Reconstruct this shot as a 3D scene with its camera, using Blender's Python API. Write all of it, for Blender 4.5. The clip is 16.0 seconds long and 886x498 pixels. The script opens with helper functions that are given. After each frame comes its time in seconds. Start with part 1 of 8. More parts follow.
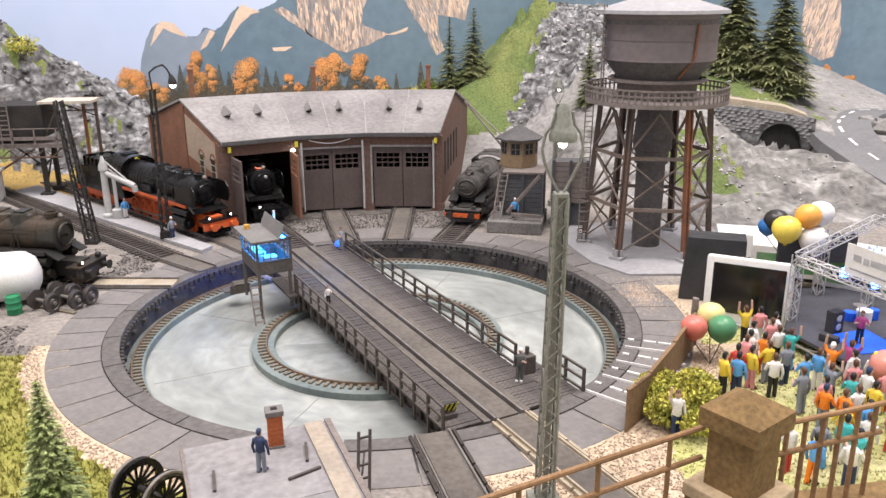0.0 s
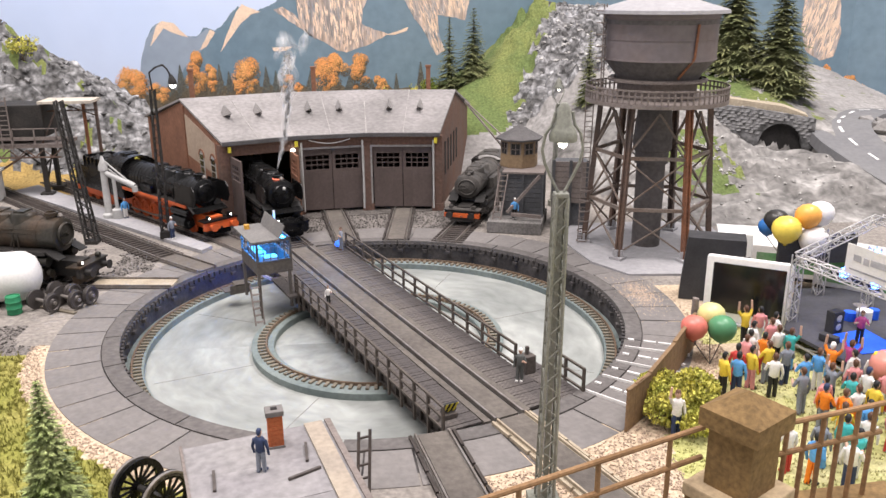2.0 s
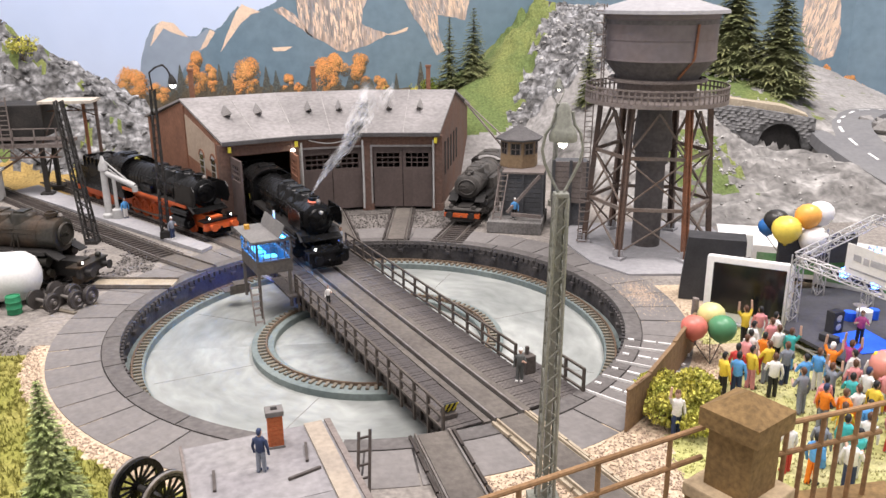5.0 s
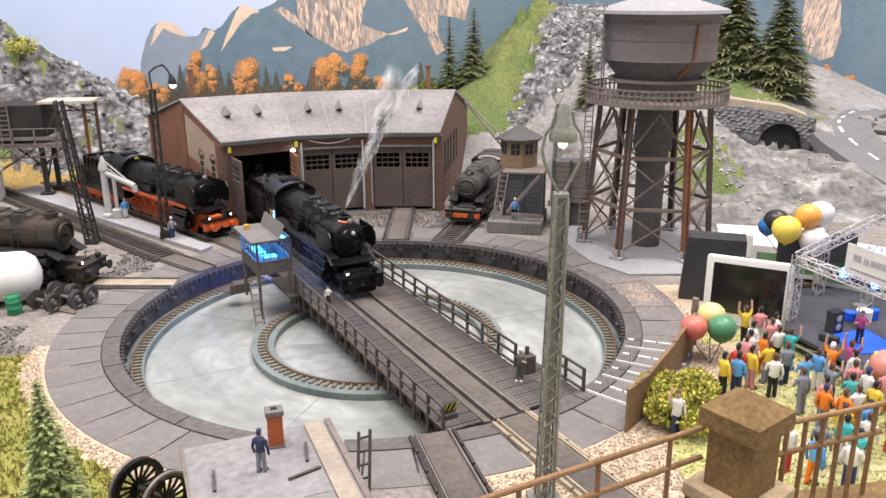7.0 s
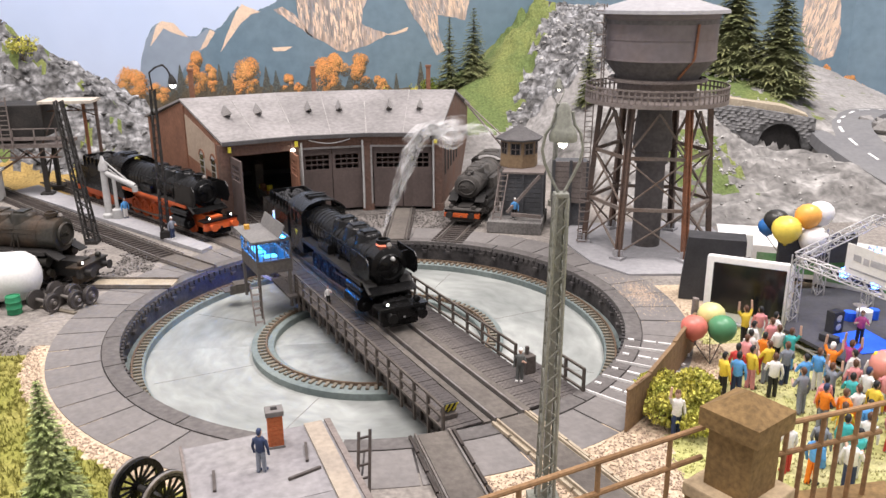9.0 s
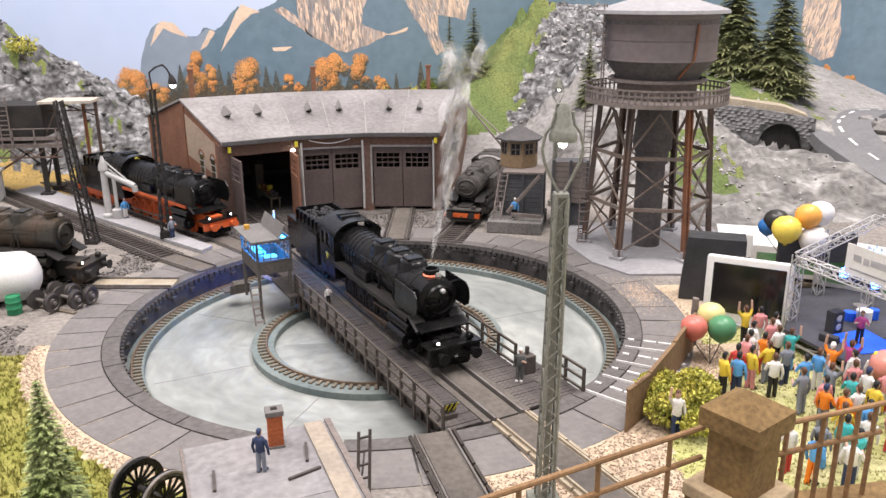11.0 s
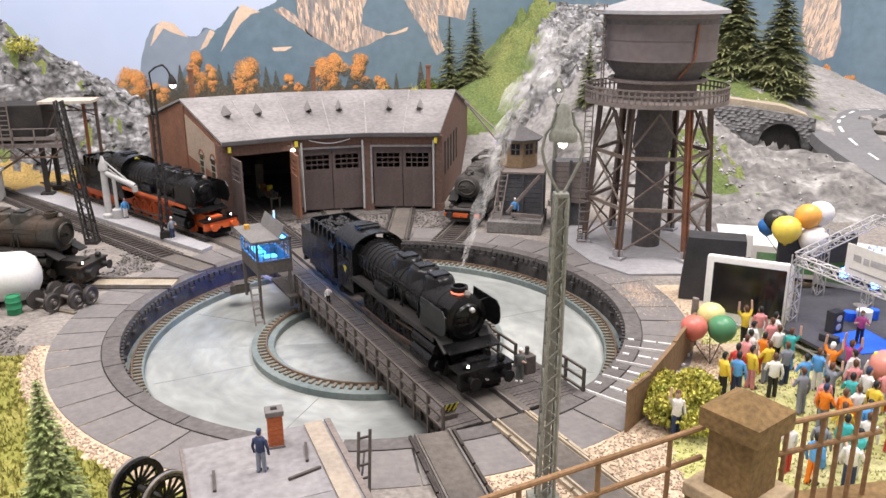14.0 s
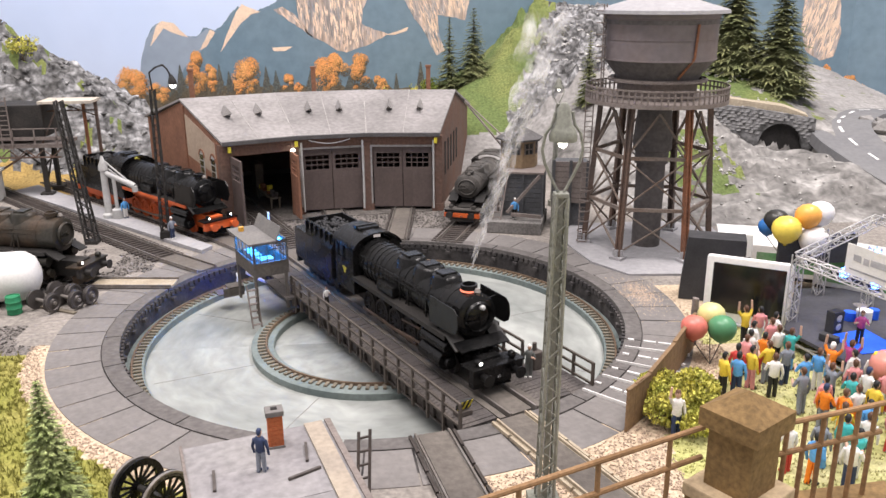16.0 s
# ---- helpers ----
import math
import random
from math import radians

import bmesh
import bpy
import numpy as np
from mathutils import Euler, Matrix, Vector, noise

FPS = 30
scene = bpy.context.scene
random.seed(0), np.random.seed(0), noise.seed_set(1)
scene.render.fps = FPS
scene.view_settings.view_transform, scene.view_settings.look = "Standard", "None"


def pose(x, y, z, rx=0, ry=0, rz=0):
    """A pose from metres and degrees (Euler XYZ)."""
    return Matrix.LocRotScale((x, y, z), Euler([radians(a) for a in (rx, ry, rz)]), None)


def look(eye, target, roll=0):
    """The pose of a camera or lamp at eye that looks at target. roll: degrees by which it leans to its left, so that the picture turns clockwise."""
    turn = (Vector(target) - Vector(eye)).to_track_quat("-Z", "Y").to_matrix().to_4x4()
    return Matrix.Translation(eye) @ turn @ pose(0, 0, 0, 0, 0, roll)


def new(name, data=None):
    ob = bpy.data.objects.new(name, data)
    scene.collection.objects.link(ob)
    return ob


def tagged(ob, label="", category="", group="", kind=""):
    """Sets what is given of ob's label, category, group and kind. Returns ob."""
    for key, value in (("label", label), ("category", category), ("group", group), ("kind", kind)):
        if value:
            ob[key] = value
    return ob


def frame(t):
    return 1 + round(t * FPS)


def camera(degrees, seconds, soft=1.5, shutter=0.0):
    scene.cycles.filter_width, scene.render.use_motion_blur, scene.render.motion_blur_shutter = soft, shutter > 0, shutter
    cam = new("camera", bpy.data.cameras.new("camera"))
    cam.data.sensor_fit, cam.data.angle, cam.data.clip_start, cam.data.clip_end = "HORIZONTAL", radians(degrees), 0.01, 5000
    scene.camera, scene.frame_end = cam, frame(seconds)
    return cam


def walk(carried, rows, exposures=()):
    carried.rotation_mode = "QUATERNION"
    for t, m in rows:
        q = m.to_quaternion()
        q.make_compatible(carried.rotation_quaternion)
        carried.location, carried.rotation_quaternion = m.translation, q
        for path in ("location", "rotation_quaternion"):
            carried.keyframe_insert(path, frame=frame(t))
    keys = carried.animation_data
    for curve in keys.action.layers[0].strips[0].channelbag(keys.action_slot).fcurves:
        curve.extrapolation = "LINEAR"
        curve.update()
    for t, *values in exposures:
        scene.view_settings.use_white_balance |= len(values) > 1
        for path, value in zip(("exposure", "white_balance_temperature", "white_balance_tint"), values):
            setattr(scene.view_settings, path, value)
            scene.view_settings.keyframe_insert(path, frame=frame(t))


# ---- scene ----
from mathutils import geometry

# A model railway in 1:87: all builders below take centimetres and scale by CM.
CM = 0.01
cam = camera(57.24, 16.0, soft=1.5)
EYE = Vector((0.0, -0.4945, 0.2003))
YAW, DOWN = radians(4.957), radians(17.70)
AHEAD = Vector((math.sin(YAW) * math.cos(DOWN), math.cos(YAW) * math.cos(DOWN), -math.sin(DOWN)))
walk(cam, [(0.0, look(EYE, EYE + AHEAD, -0.346)), (16.0, look(EYE, EYE + AHEAD, -0.346))])

# ---- light: an exhibition hall with broad ceiling lights ----
world = bpy.data.worlds.new("hall_world")
scene.world = world
world.use_nodes = True
world.node_tree.nodes["Background"].inputs[0].default_value = (1.0, 0.945, 0.985, 1)
world.node_tree.nodes["Background"].inputs[1].default_value = 0.72


def ceiling_lamp(name, eye, target, size, power, colour):
    lamp = bpy.data.lights.new(name, "AREA")
    lamp.shape, lamp.size, lamp.size_y = "RECTANGLE", size[0], size[1]
    lamp.energy, lamp.color = power, colour
    ob = new(name, lamp)
    ob.matrix_basis = look(eye, target)
    return ob


ceiling_lamp("hall_light", (-0.5, -0.3, 2.0), (0, 0.2, 0), (1.6, 0.7), 51, (1.0, 0.92, 0.9))
ceiling_lamp("hall_light", (0.9, 0.1, 2.0), (0.2, 0.2, 0), (1.2, 0.6), 42, (1.0, 0.925, 0.91))
scene.view_settings.exposure = 0.08


# ---- materials ----
def M(name, col, rough=0.7, var=0.25, size=1.0, bump=0.15, metal=0.0, col2=None, amount=0.4, size2=None, spec=0.3, stretch=1.0, island=0.0, polar=False):
    """A worn surface: broad stains of col2, fine grain, a little relief. Sizes in centimetres."""
    m = bpy.data.materials.new(name)
    m.use_nodes = True
    nt = m.node_tree
    b = nt.nodes["Principled BSDF"]
    b.inputs["Metallic"].default_value = metal
    b.inputs["Specular IOR Level"].default_value = spec
    tc = nt.nodes.new("ShaderNodeTexCoord")
    oi = nt.nodes.new("ShaderNodeObjectInfo")

    source = tc.outputs["Object"]
    if polar:
        # smears that run round the middle
        gr = nt.nodes.new("ShaderNodeTexGradient")
        gr.gradient_type = "RADIAL"
        ln = nt.nodes.new("ShaderNodeVectorMath")
        ln.operation = "LENGTH"
        cx = nt.nodes.new("ShaderNodeCombineXYZ")
        wob = nt.nodes.new("ShaderNodeTexNoise")
        wob.inputs["Scale"].default_value = 22.0
        wa = nt.nodes.new("ShaderNodeMath")
        wa.operation, wa.inputs[1].default_value = "MULTIPLY_ADD", 0.025
        nt.links.new(source, gr.inputs[0])
        nt.links.new(source, ln.inputs[0])
        nt.links.new(source, wob.inputs["Vector"])
        nt.links.new(wob.outputs[0], wa.inputs[0])
        nt.links.new(ln.outputs["Value"], wa.inputs[2])
        gm = nt.nodes.new("ShaderNodeMath")
        gm.operation, gm.inputs[1].default_value = "MULTIPLY", 0.3
        nt.links.new(gr.outputs[1], gm.inputs[0])
        nt.links.new(wa.outputs[0], cx.inputs[0])
        nt.links.new(gm.outputs[0], cx.inputs[1])
        source = cx.outputs[0]

    def tex(s, detail=6):
        n = nt.nodes.new("ShaderNodeTexNoise")
        n.inputs["Scale"].default_value = 100.0 / s
        n.inputs["Detail"].default_value = detail
        mp = nt.nodes.new("ShaderNodeMapping")
        mp.inputs["Scale"].default_value = (1, 1, stretch)
        nt.links.new(source, mp.inputs["Vector"])
        nt.links.new(mp.outputs[0], n.inputs["Vector"])
        return n

    def mix(kind, fac, a, c):
        n = nt.nodes.new("ShaderNodeMix")
        n.data_type, n.blend_type = "RGBA", kind
        for sock, v in ((n.inputs[0], fac), (n.inputs[6], a), (n.inputs[7], c)):
            if hasattr(v, "is_linked"):
                nt.links.new(v, sock)
            elif isinstance(v, (int, float)):
                sock.default_value = v
            else:
                sock.default_value = (*v, 1)
        return n.outputs[2]

    def ramp(src, lo, hi, a=0.0, c=1.0):
        n = nt.nodes.new("ShaderNodeMapRange")
        for i, v in ((1, lo), (2, hi), (3, a), (4, c)):
            n.inputs[i].default_value = v
        nt.links.new(src, n.inputs[0])
        return n.outputs[0]

    broad, fine = tex(size * 3.0, 5), tex(size2 or size * 0.25, 8)
    second = col2 or tuple(c * 0.6 for c in col)
    c = mix("MIX", ramp(broad.outputs[0], 0.5 - amount * 0.25, 0.66, 0, amount * 1.6), col, second)
    shade = ramp(fine.outputs[0], 0.3, 0.7, 1 - var, 1 + var)
    hsv = nt.nodes.new("ShaderNodeHueSaturation")
    nt.links.new(c, hsv.inputs["Color"])
    ad = nt.nodes.new("ShaderNodeMath")
    ad.operation = "MULTIPLY"
    nt.links.new(shade, ad.inputs[0])
    nt.links.new(ramp(oi.outputs["Random"], 0, 1, 0.93, 1.07), ad.inputs[1])
    value = ad.outputs[0]
    if island:
        geo = nt.nodes.new("ShaderNodeNewGeometry")
        im = nt.nodes.new("ShaderNodeMath")
        im.operation = "MULTIPLY"
        nt.links.new(value, im.inputs[0])
        nt.links.new(ramp(geo.outputs["Random Per Island"], 0, 1, 1 - island, 1 + island), im.inputs[1])
        value = im.outputs[0]
    nt.links.new(value, hsv.inputs["Value"])
    nt.links.new(hsv.outputs[0], b.inputs["Base Color"])
    nt.links.new(ramp(broad.outputs[0], 0.3, 0.7, max(0.05, rough - 0.12), min(1, rough + 0.12)), b.inputs["Roughness"])
    if bump:
        bp = nt.nodes.new("ShaderNodeBump")
        bp.inputs["Strength"].default_value = min(1, bump * 2)
        bp.inputs["Distance"].default_value = 0.0004 * size
        nt.links.new(fine.outputs[0], bp.inputs["Height"])
        nt.links.new(bp.outputs[0], b.inputs["Normal"])
    return m


def glow(name, col, strength):
    m = bpy.data.materials.new(name)
    m.use_nodes = True
    b = m.node_tree.nodes["Principled BSDF"]
    b.inputs["Base Color"].default_value = (*col, 1)
    b.inputs["Emission Color"].default_value = (*col, 1)
    b.inputs["Emission Strength"].default_value = strength
    return m


def glass(name, col, rough=0.05):
    m = bpy.data.materials.new(name)
    m.use_nodes = True
    b = m.node_tree.nodes["Principled BSDF"]
    b.inputs["Base Color"].default_value = (*col, 1)
    b.inputs["Roughness"].default_value = rough
    b.inputs["Transmission Weight"].default_value = 1.0
    b.inputs["IOR"].default_value = 1.1
    return m


CONCRETE = M("slab_grey", (0.155, 0.145, 0.139), 0.8, 0.13, 2.2, 0.2, col2=(0.215, 0.2, 0.19), amount=0.5, size2=0.35)
CONCRETE_DARK = M("rim_dark_grey", (0.085, 0.077, 0.073), 0.85, 0.22, 1.5, 0.2, col2=(0.17, 0.16, 0.155))
# near-black because the shade inside the pit is put into the colour
PIT_WALL = M("pit_wall", (0.038, 0.035, 0.036), 0.85, 0.25, 0.8, 0.3, col2=(0.11, 0.1, 0.095))
PIT_FLOOR = M("pit_floor", (0.37, 0.385, 0.363), 0.62, 0.16, 1.3, 0.1, col2=(0.23, 0.245, 0.232), amount=0.65, size2=0.7, polar=True)
RING_GREEN = M("ring_grey_green", (0.2, 0.235, 0.225), 0.75, 0.14, 1.2, 0.15, col2=(0.12, 0.15, 0.15), amount=0.5)
RAIL_BROWN = M("rail_rust", (0.13, 0.09, 0.062), 0.6, 0.25, 0.5, 0.2, col2=(0.19, 0.13, 0.085))
TIE_SAND = M("tie_sand", (0.18, 0.155, 0.118), 0.85, 0.2, 0.4, 0.2)
STEEL = M("worn_steel", (0.3, 0.28, 0.26), 0.4, 0.2, 0.4, 0.1, metal=0.6, col2=(0.16, 0.13, 0.11))
TAN_STEEL = M("tan_painted_steel", (0.4, 0.34, 0.25), 0.6, 0.2, 0.4, 0.1, col2=(0.28, 0.23, 0.17))
DECK = M("deck_planks", (0.068, 0.06, 0.058), 0.75, 0.35, 0.8, 0.3, col2=(0.125, 0.11, 0.1))
TRACKBED = M("track_panel_brown", (0.13, 0.115, 0.1), 0.85, 0.2, 1.2, 0.25, col2=(0.085, 0.075, 0.068))
GIRDER = M("girder_dark", (0.07, 0.06, 0.055), 0.7, 0.25, 0.7, 0.2, col2=(0.11, 0.092, 0.08))
RAILING = M("railing_brown", (0.095, 0.079, 0.067), 0.7, 0.2, 0.5, 0.1)
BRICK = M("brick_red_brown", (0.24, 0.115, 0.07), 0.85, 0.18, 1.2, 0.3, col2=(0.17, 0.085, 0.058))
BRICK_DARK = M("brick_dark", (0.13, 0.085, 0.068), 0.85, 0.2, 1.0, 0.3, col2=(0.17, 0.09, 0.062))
PLASTER = M("plaster_beige", (0.42, 0.33, 0.25), 0.9, 0.1, 1.5, 0.2, col2=(0.34, 0.26, 0.2))
ROOF = M("tar_roof", (0.19, 0.18, 0.175), 0.85, 0.18, 1.6, 0.25, col2=(0.28, 0.265, 0.26), amount=0.6)
ROOF_SEAM = M("roof_seam_pale", (0.3, 0.285, 0.275), 0.85, 0.2, 0.8, 0.2)
ROOF_EDGE = M("roof_edge", (0.1, 0.095, 0.095), 0.8, 0.2, 0.6, 0.2)
DOOR = M("door_brown", (0.115, 0.088, 0.08), 0.75, 0.12, 0.8, 0.15, col2=(0.085, 0.068, 0.063))
# near-black for solid blocks that stand for shaded openings
DARKHOLE = M("painted_inside_shade", (0.03, 0.028, 0.027), 0.9, 0.2, 1.0, 0.1)
TOWER_TANK = M("tank_grey_violet", (0.16, 0.14, 0.145), 0.6, 0.1, 2.0, 0.1, col2=(0.2, 0.155, 0.14), amount=0.5)
TOWER_STEEL = M("tower_steel_brown", (0.085, 0.066, 0.058), 0.7, 0.25, 0.7, 0.2, col2=(0.14, 0.085, 0.06), amount=0.5)
BRACE = M("brace_steel_tan", (0.17, 0.14, 0.12), 0.7, 0.25, 0.5, 0.2, col2=(0.13, 0.085, 0.06))
RISER = M("riser_dark_grey", (0.12, 0.11, 0.108), 0.75, 0.2, 1.2, 0.2, col2=(0.08, 0.072, 0.07))
RUST = M("rusty_steel", (0.24, 0.1, 0.05), 0.8, 0.25, 0.6, 0.25, col2=(0.13, 0.07, 0.05))
WEATHERED = M("weathered_wood_grey", (0.2, 0.17, 0.155), 0.85, 0.2, 0.6, 0.25, col2=(0.13, 0.11, 0.1))
LOCO_BLACK = M("loco_black", (0.007, 0.007, 0.0072), 0.24, 0.3, 0.8, 0.14, col2=(0.012, 0.0115, 0.011), spec=0.22)
LOCO_GREY = M("loco_soot_and_lit_grey", (0.022, 0.021, 0.02), 0.55, 0.3, 0.6, 0.2, col2=(0.05, 0.044, 0.04))
LOCO_RUST = M("loco_weathered", (0.027, 0.025, 0.02), 0.42, 0.35, 0.8, 0.2, col2=(0.095, 0.05, 0.024), amount=0.28)
LOCO_ASH = M("loco_ashen", (0.055, 0.051, 0.047), 0.6, 0.35, 0.5, 0.3, col2=(0.12, 0.11, 0.1), amount=0.5)
ROD_STEEL = M("oily_rod_steel", (0.1, 0.075, 0.06), 0.45, 0.3, 0.4, 0.1, metal=0.4, col2=(0.18, 0.12, 0.09))
LOCO_RED = M("loco_orange_red", (0.62, 0.12, 0.03), 0.5, 0.15, 0.5, 0.1, col2=(0.4, 0.08, 0.03))
COAL = M("coal", (0.03, 0.03, 0.032), 0.6, 0.5, 0.25, 0.8)
BALLAST = M("ballast", (0.14, 0.127, 0.117), 0.95, 0.5, 0.5, 0.9, col2=(0.075, 0.068, 0.063), size2=0.18, island=0.5)
SLEEPER = M("sleeper", (0.06, 0.05, 0.045), 0.85, 0.25, 0.5, 0.2)
SAND = M("sand_beige", (0.5, 0.4, 0.29), 0.95, 0.3, 1.0, 0.7, col2=(0.38, 0.3, 0.21), size2=0.2)
GROUND = M("yard_ground", (0.265, 0.24, 0.215), 0.95, 0.3, 1.6, 0.5, col2=(0.17, 0.155, 0.14), size2=0.3, amount=0.5)
STRAW = M("straw_field", (0.4, 0.27, 0.09), 0.95, 0.35, 1.0, 0.8, col2=(0.27, 0.2, 0.08), size2=0.2)
TRACK_GREY = M("quarry_track_grey", (0.23, 0.22, 0.21), 0.95, 0.25, 1.4, 0.6, col2=(0.33, 0.32, 0.31), size2=0.5)
GRASS = M("grass_turf", (0.21, 0.21, 0.045), 0.95, 0.3, 1.4, 0.8, col2=(0.3, 0.26, 0.085), size2=0.15, island=0.18)
# pale turf, made paler still by putting the stage light's brightness into it
LAWN = M("stage_lit_lawn", (0.37, 0.365, 0.14), 0.95, 0.25, 1.0, 0.8, col2=(0.5, 0.46, 0.28), size2=0.15)
GRASS_GREEN = M("meadow_green", (0.1, 0.135, 0.042), 0.95, 0.4, 2.0, 0.8, col2=(0.2, 0.21, 0.07), size2=0.25)
ROCK = M("rock_grey", (0.1, 0.098, 0.096), 0.9, 0.65, 0.6, 1.0, col2=(0.35, 0.35, 0.355), amount=0.5, size2=0.6, island=0.35)
QUARRY = M("quarry_grey", (0.15, 0.143, 0.135), 0.95, 0.4, 1.5, 1.0, col2=(0.32, 0.31, 0.295), size2=0.8, amount=0.6)
ASPHALT = M("road_asphalt", (0.17, 0.17, 0.175), 0.85, 0.1, 2.0, 0.2, col2=(0.21, 0.21, 0.21))
WHITE = M("white_paint", (0.78, 0.77, 0.75), 0.6, 0.06, 0.6, 0.05, col2=(0.66, 0.65, 0.63))
GREYWHITE = M("grey_white_steel", (0.5, 0.5, 0.49), 0.55, 0.1, 0.5, 0.1)
PLATFORM = M("platform_grey", (0.34, 0.335, 0.345), 0.9, 0.1, 1.5, 0.2, col2=(0.24, 0.24, 0.25))


# ---- mesh helpers (centimetres) ----
def part(name, bm, material, parent=None, label="", smooth=False, at=None):
    me = bpy.data.meshes.new(name)
    bmesh.ops.scale(bm, vec=(CM, CM, CM), verts=bm.verts)
    if smooth:
        for f in bm.faces:
            f.smooth = True
    bm.to_mesh(me)
    bm.free()
    for m in material if isinstance(material, (list, tuple)) else (material,):
        me.materials.append(m)
    ob = new(name, me)
    if smooth:
        me.set_sharp_from_angle(angle=radians(40))
    if parent:
        ob.parent = parent
    if at is not None:
        ob.matrix_basis = at
    if label:
        tagged(ob, label)
    return ob


def piece(name, me, parent, m):
    ob = new(name, me)
    ob.parent = parent
    ob.matrix_basis = m
    return ob


def mesh_of(bm, material, name):
    me = bpy.data.meshes.new(name)
    bmesh.ops.scale(bm, vec=(CM, CM, CM), verts=bm.verts)
    bm.to_mesh(me)
    bm.free()
    me.materials.append(material)
    return me


def thing(name, label, category, at, group="", kind=""):
    ob = new(name)
    ob.empty_display_size = 0.01
    ob.matrix_basis = at
    return tagged(ob, label, category, group, kind)


def cp(x, y, z=0.0, rz=0.0, rx=0.0, ry=0.0):
    return pose(x * CM, y * CM, z * CM, rx, ry, rz)


def B():
    return bmesh.new()


def turned(bm, vs, m):
    bmesh.ops.transform(bm, matrix=m, verts=vs)


def box(bm, x0, x1, y0, y1, z0, z1, mi=0, bevel=0.0):
    vs = [bm.verts.new(v) for v in ((x0, y0, z0), (x1, y0, z0), (x1, y1, z0), (x0, y1, z0), (x0, y0, z1), (x1, y0, z1), (x1, y1, z1), (x0, y1, z1))]
    fs = [bm.faces.new([vs[i] for i in q]) for q in ((0, 3, 2, 1), (4, 5, 6, 7), (0, 1, 5, 4), (1, 2, 6, 5), (2, 3, 7, 6), (3, 0, 4, 7))]
    for f in fs:
        f.material_index = mi
    if bevel:
        es = list({e for f in fs for e in f.edges})
        bmesh.ops.bevel(bm, geom=es, offset=bevel, segments=2, affect="EDGES", profile=0.6)
    return vs


def beam(bm, p, q, w, h=None, mi=0):
    """A square bar from p to q."""
    p, q = Vector(p), Vector(q)
    h = h or w
    d = q - p
    vs = box(bm, -w / 2, w / 2, -h / 2, h / 2, 0, d.length, mi)
    turned(bm, vs, Matrix.Translation(p) @ d.to_track_quat("Z", "Y").to_matrix().to_4x4())
    return vs


def rod(bm, p, q, r, seg=8, r2=None, mi=0):
    """A round bar or cone from p to q with closed ends."""
    p, q = Vector(p), Vector(q)
    m = Matrix.Translation(p) @ (q - p).to_track_quat("Z", "Y").to_matrix().to_4x4()
    L = (q - p).length
    r2 = r if r2 is None else r2
    lathe(bm, [(r, 0), (r2, L)], seg, m, mi, True)


def lathe(bm, prof, seg=24, m=None, mi=0, caps=False, a0=0.0, a1=360.0):
    """Turns a profile of (radius, height) round the z axis."""
    full = abs(a1 - a0) >= 359.9
    n = seg if full else seg + 1
    rings = []
    m = m or Matrix()
    for r, z in prof:
        rings.append([bm.verts.new(m @ Vector((max(r, 1e-4) * math.cos(radians(a0 + (a1 - a0) * i / seg)), max(r, 1e-4) * math.sin(radians(a0 + (a1 - a0) * i / seg)), z))) for i in range(n)])
    for a, b in zip(rings, rings[1:]):
        for i in range(seg):
            j = (i + 1) % n
            bm.faces.new((a[i], a[j], b[j], b[i])).material_index = mi
    if caps and full:
        bm.faces.new(rings[0][::-1]).material_index = mi
        bm.faces.new(rings[-1]).material_index = mi
    return rings


def prism(bm, pts, z0, z1, mi=0, m=None):
    """A flat outline drawn up from z0 to z1."""
    m = m or Matrix()
    a = [bm.verts.new(m @ Vector((x, y, z0))) for x, y in pts]
    b = [bm.verts.new(m @ Vector((x, y, z1))) for x, y in pts]
    n = len(pts)
    fs = [bm.faces.new(a[::-1]), bm.faces.new(b)]
    for i in range(n):
        fs.append(bm.faces.new((a[i], a[(i + 1) % n], b[(i + 1) % n], b[i])))
    for f in fs:
        f.material_index = mi
    bmesh.ops.recalc_face_normals(bm, faces=fs)
    return a + b


def ring_piece(r0, r1, a0, a1, z0, z1, seg=3, gap=0.03):
    """A slab of a ring between two angles, with narrow joints."""
    bm = B()
    g0 = math.degrees(gap / r1)
    a0, a1 = a0 + g0, a1 - g0
    outer = [(r1 * math.cos(radians(a0 + (a1 - a0) * i / seg)), r1 * math.sin(radians(a0 + (a1 - a0) * i / seg))) for i in range(seg + 1)]
    inner = [(r0 * math.cos(radians(a0 + (a1 - a0) * i / seg)), r0 * math.sin(radians(a0 + (a1 - a0) * i / seg))) for i in range(seg + 1)]
    prism(bm, outer + inner[::-1], z0, z1)
    return bm


def bumpy(bm, amount, size, keep=None):
    for v in bm.verts:
        if keep is None or keep(v.co):
            v.co += noise.noise_vector(v.co / size) * amount
def smooth(a, b, x):
    t = min(1.0, max(0.0, (x - a) / (b - a)))
    return t * t * (3 - 2 * t)


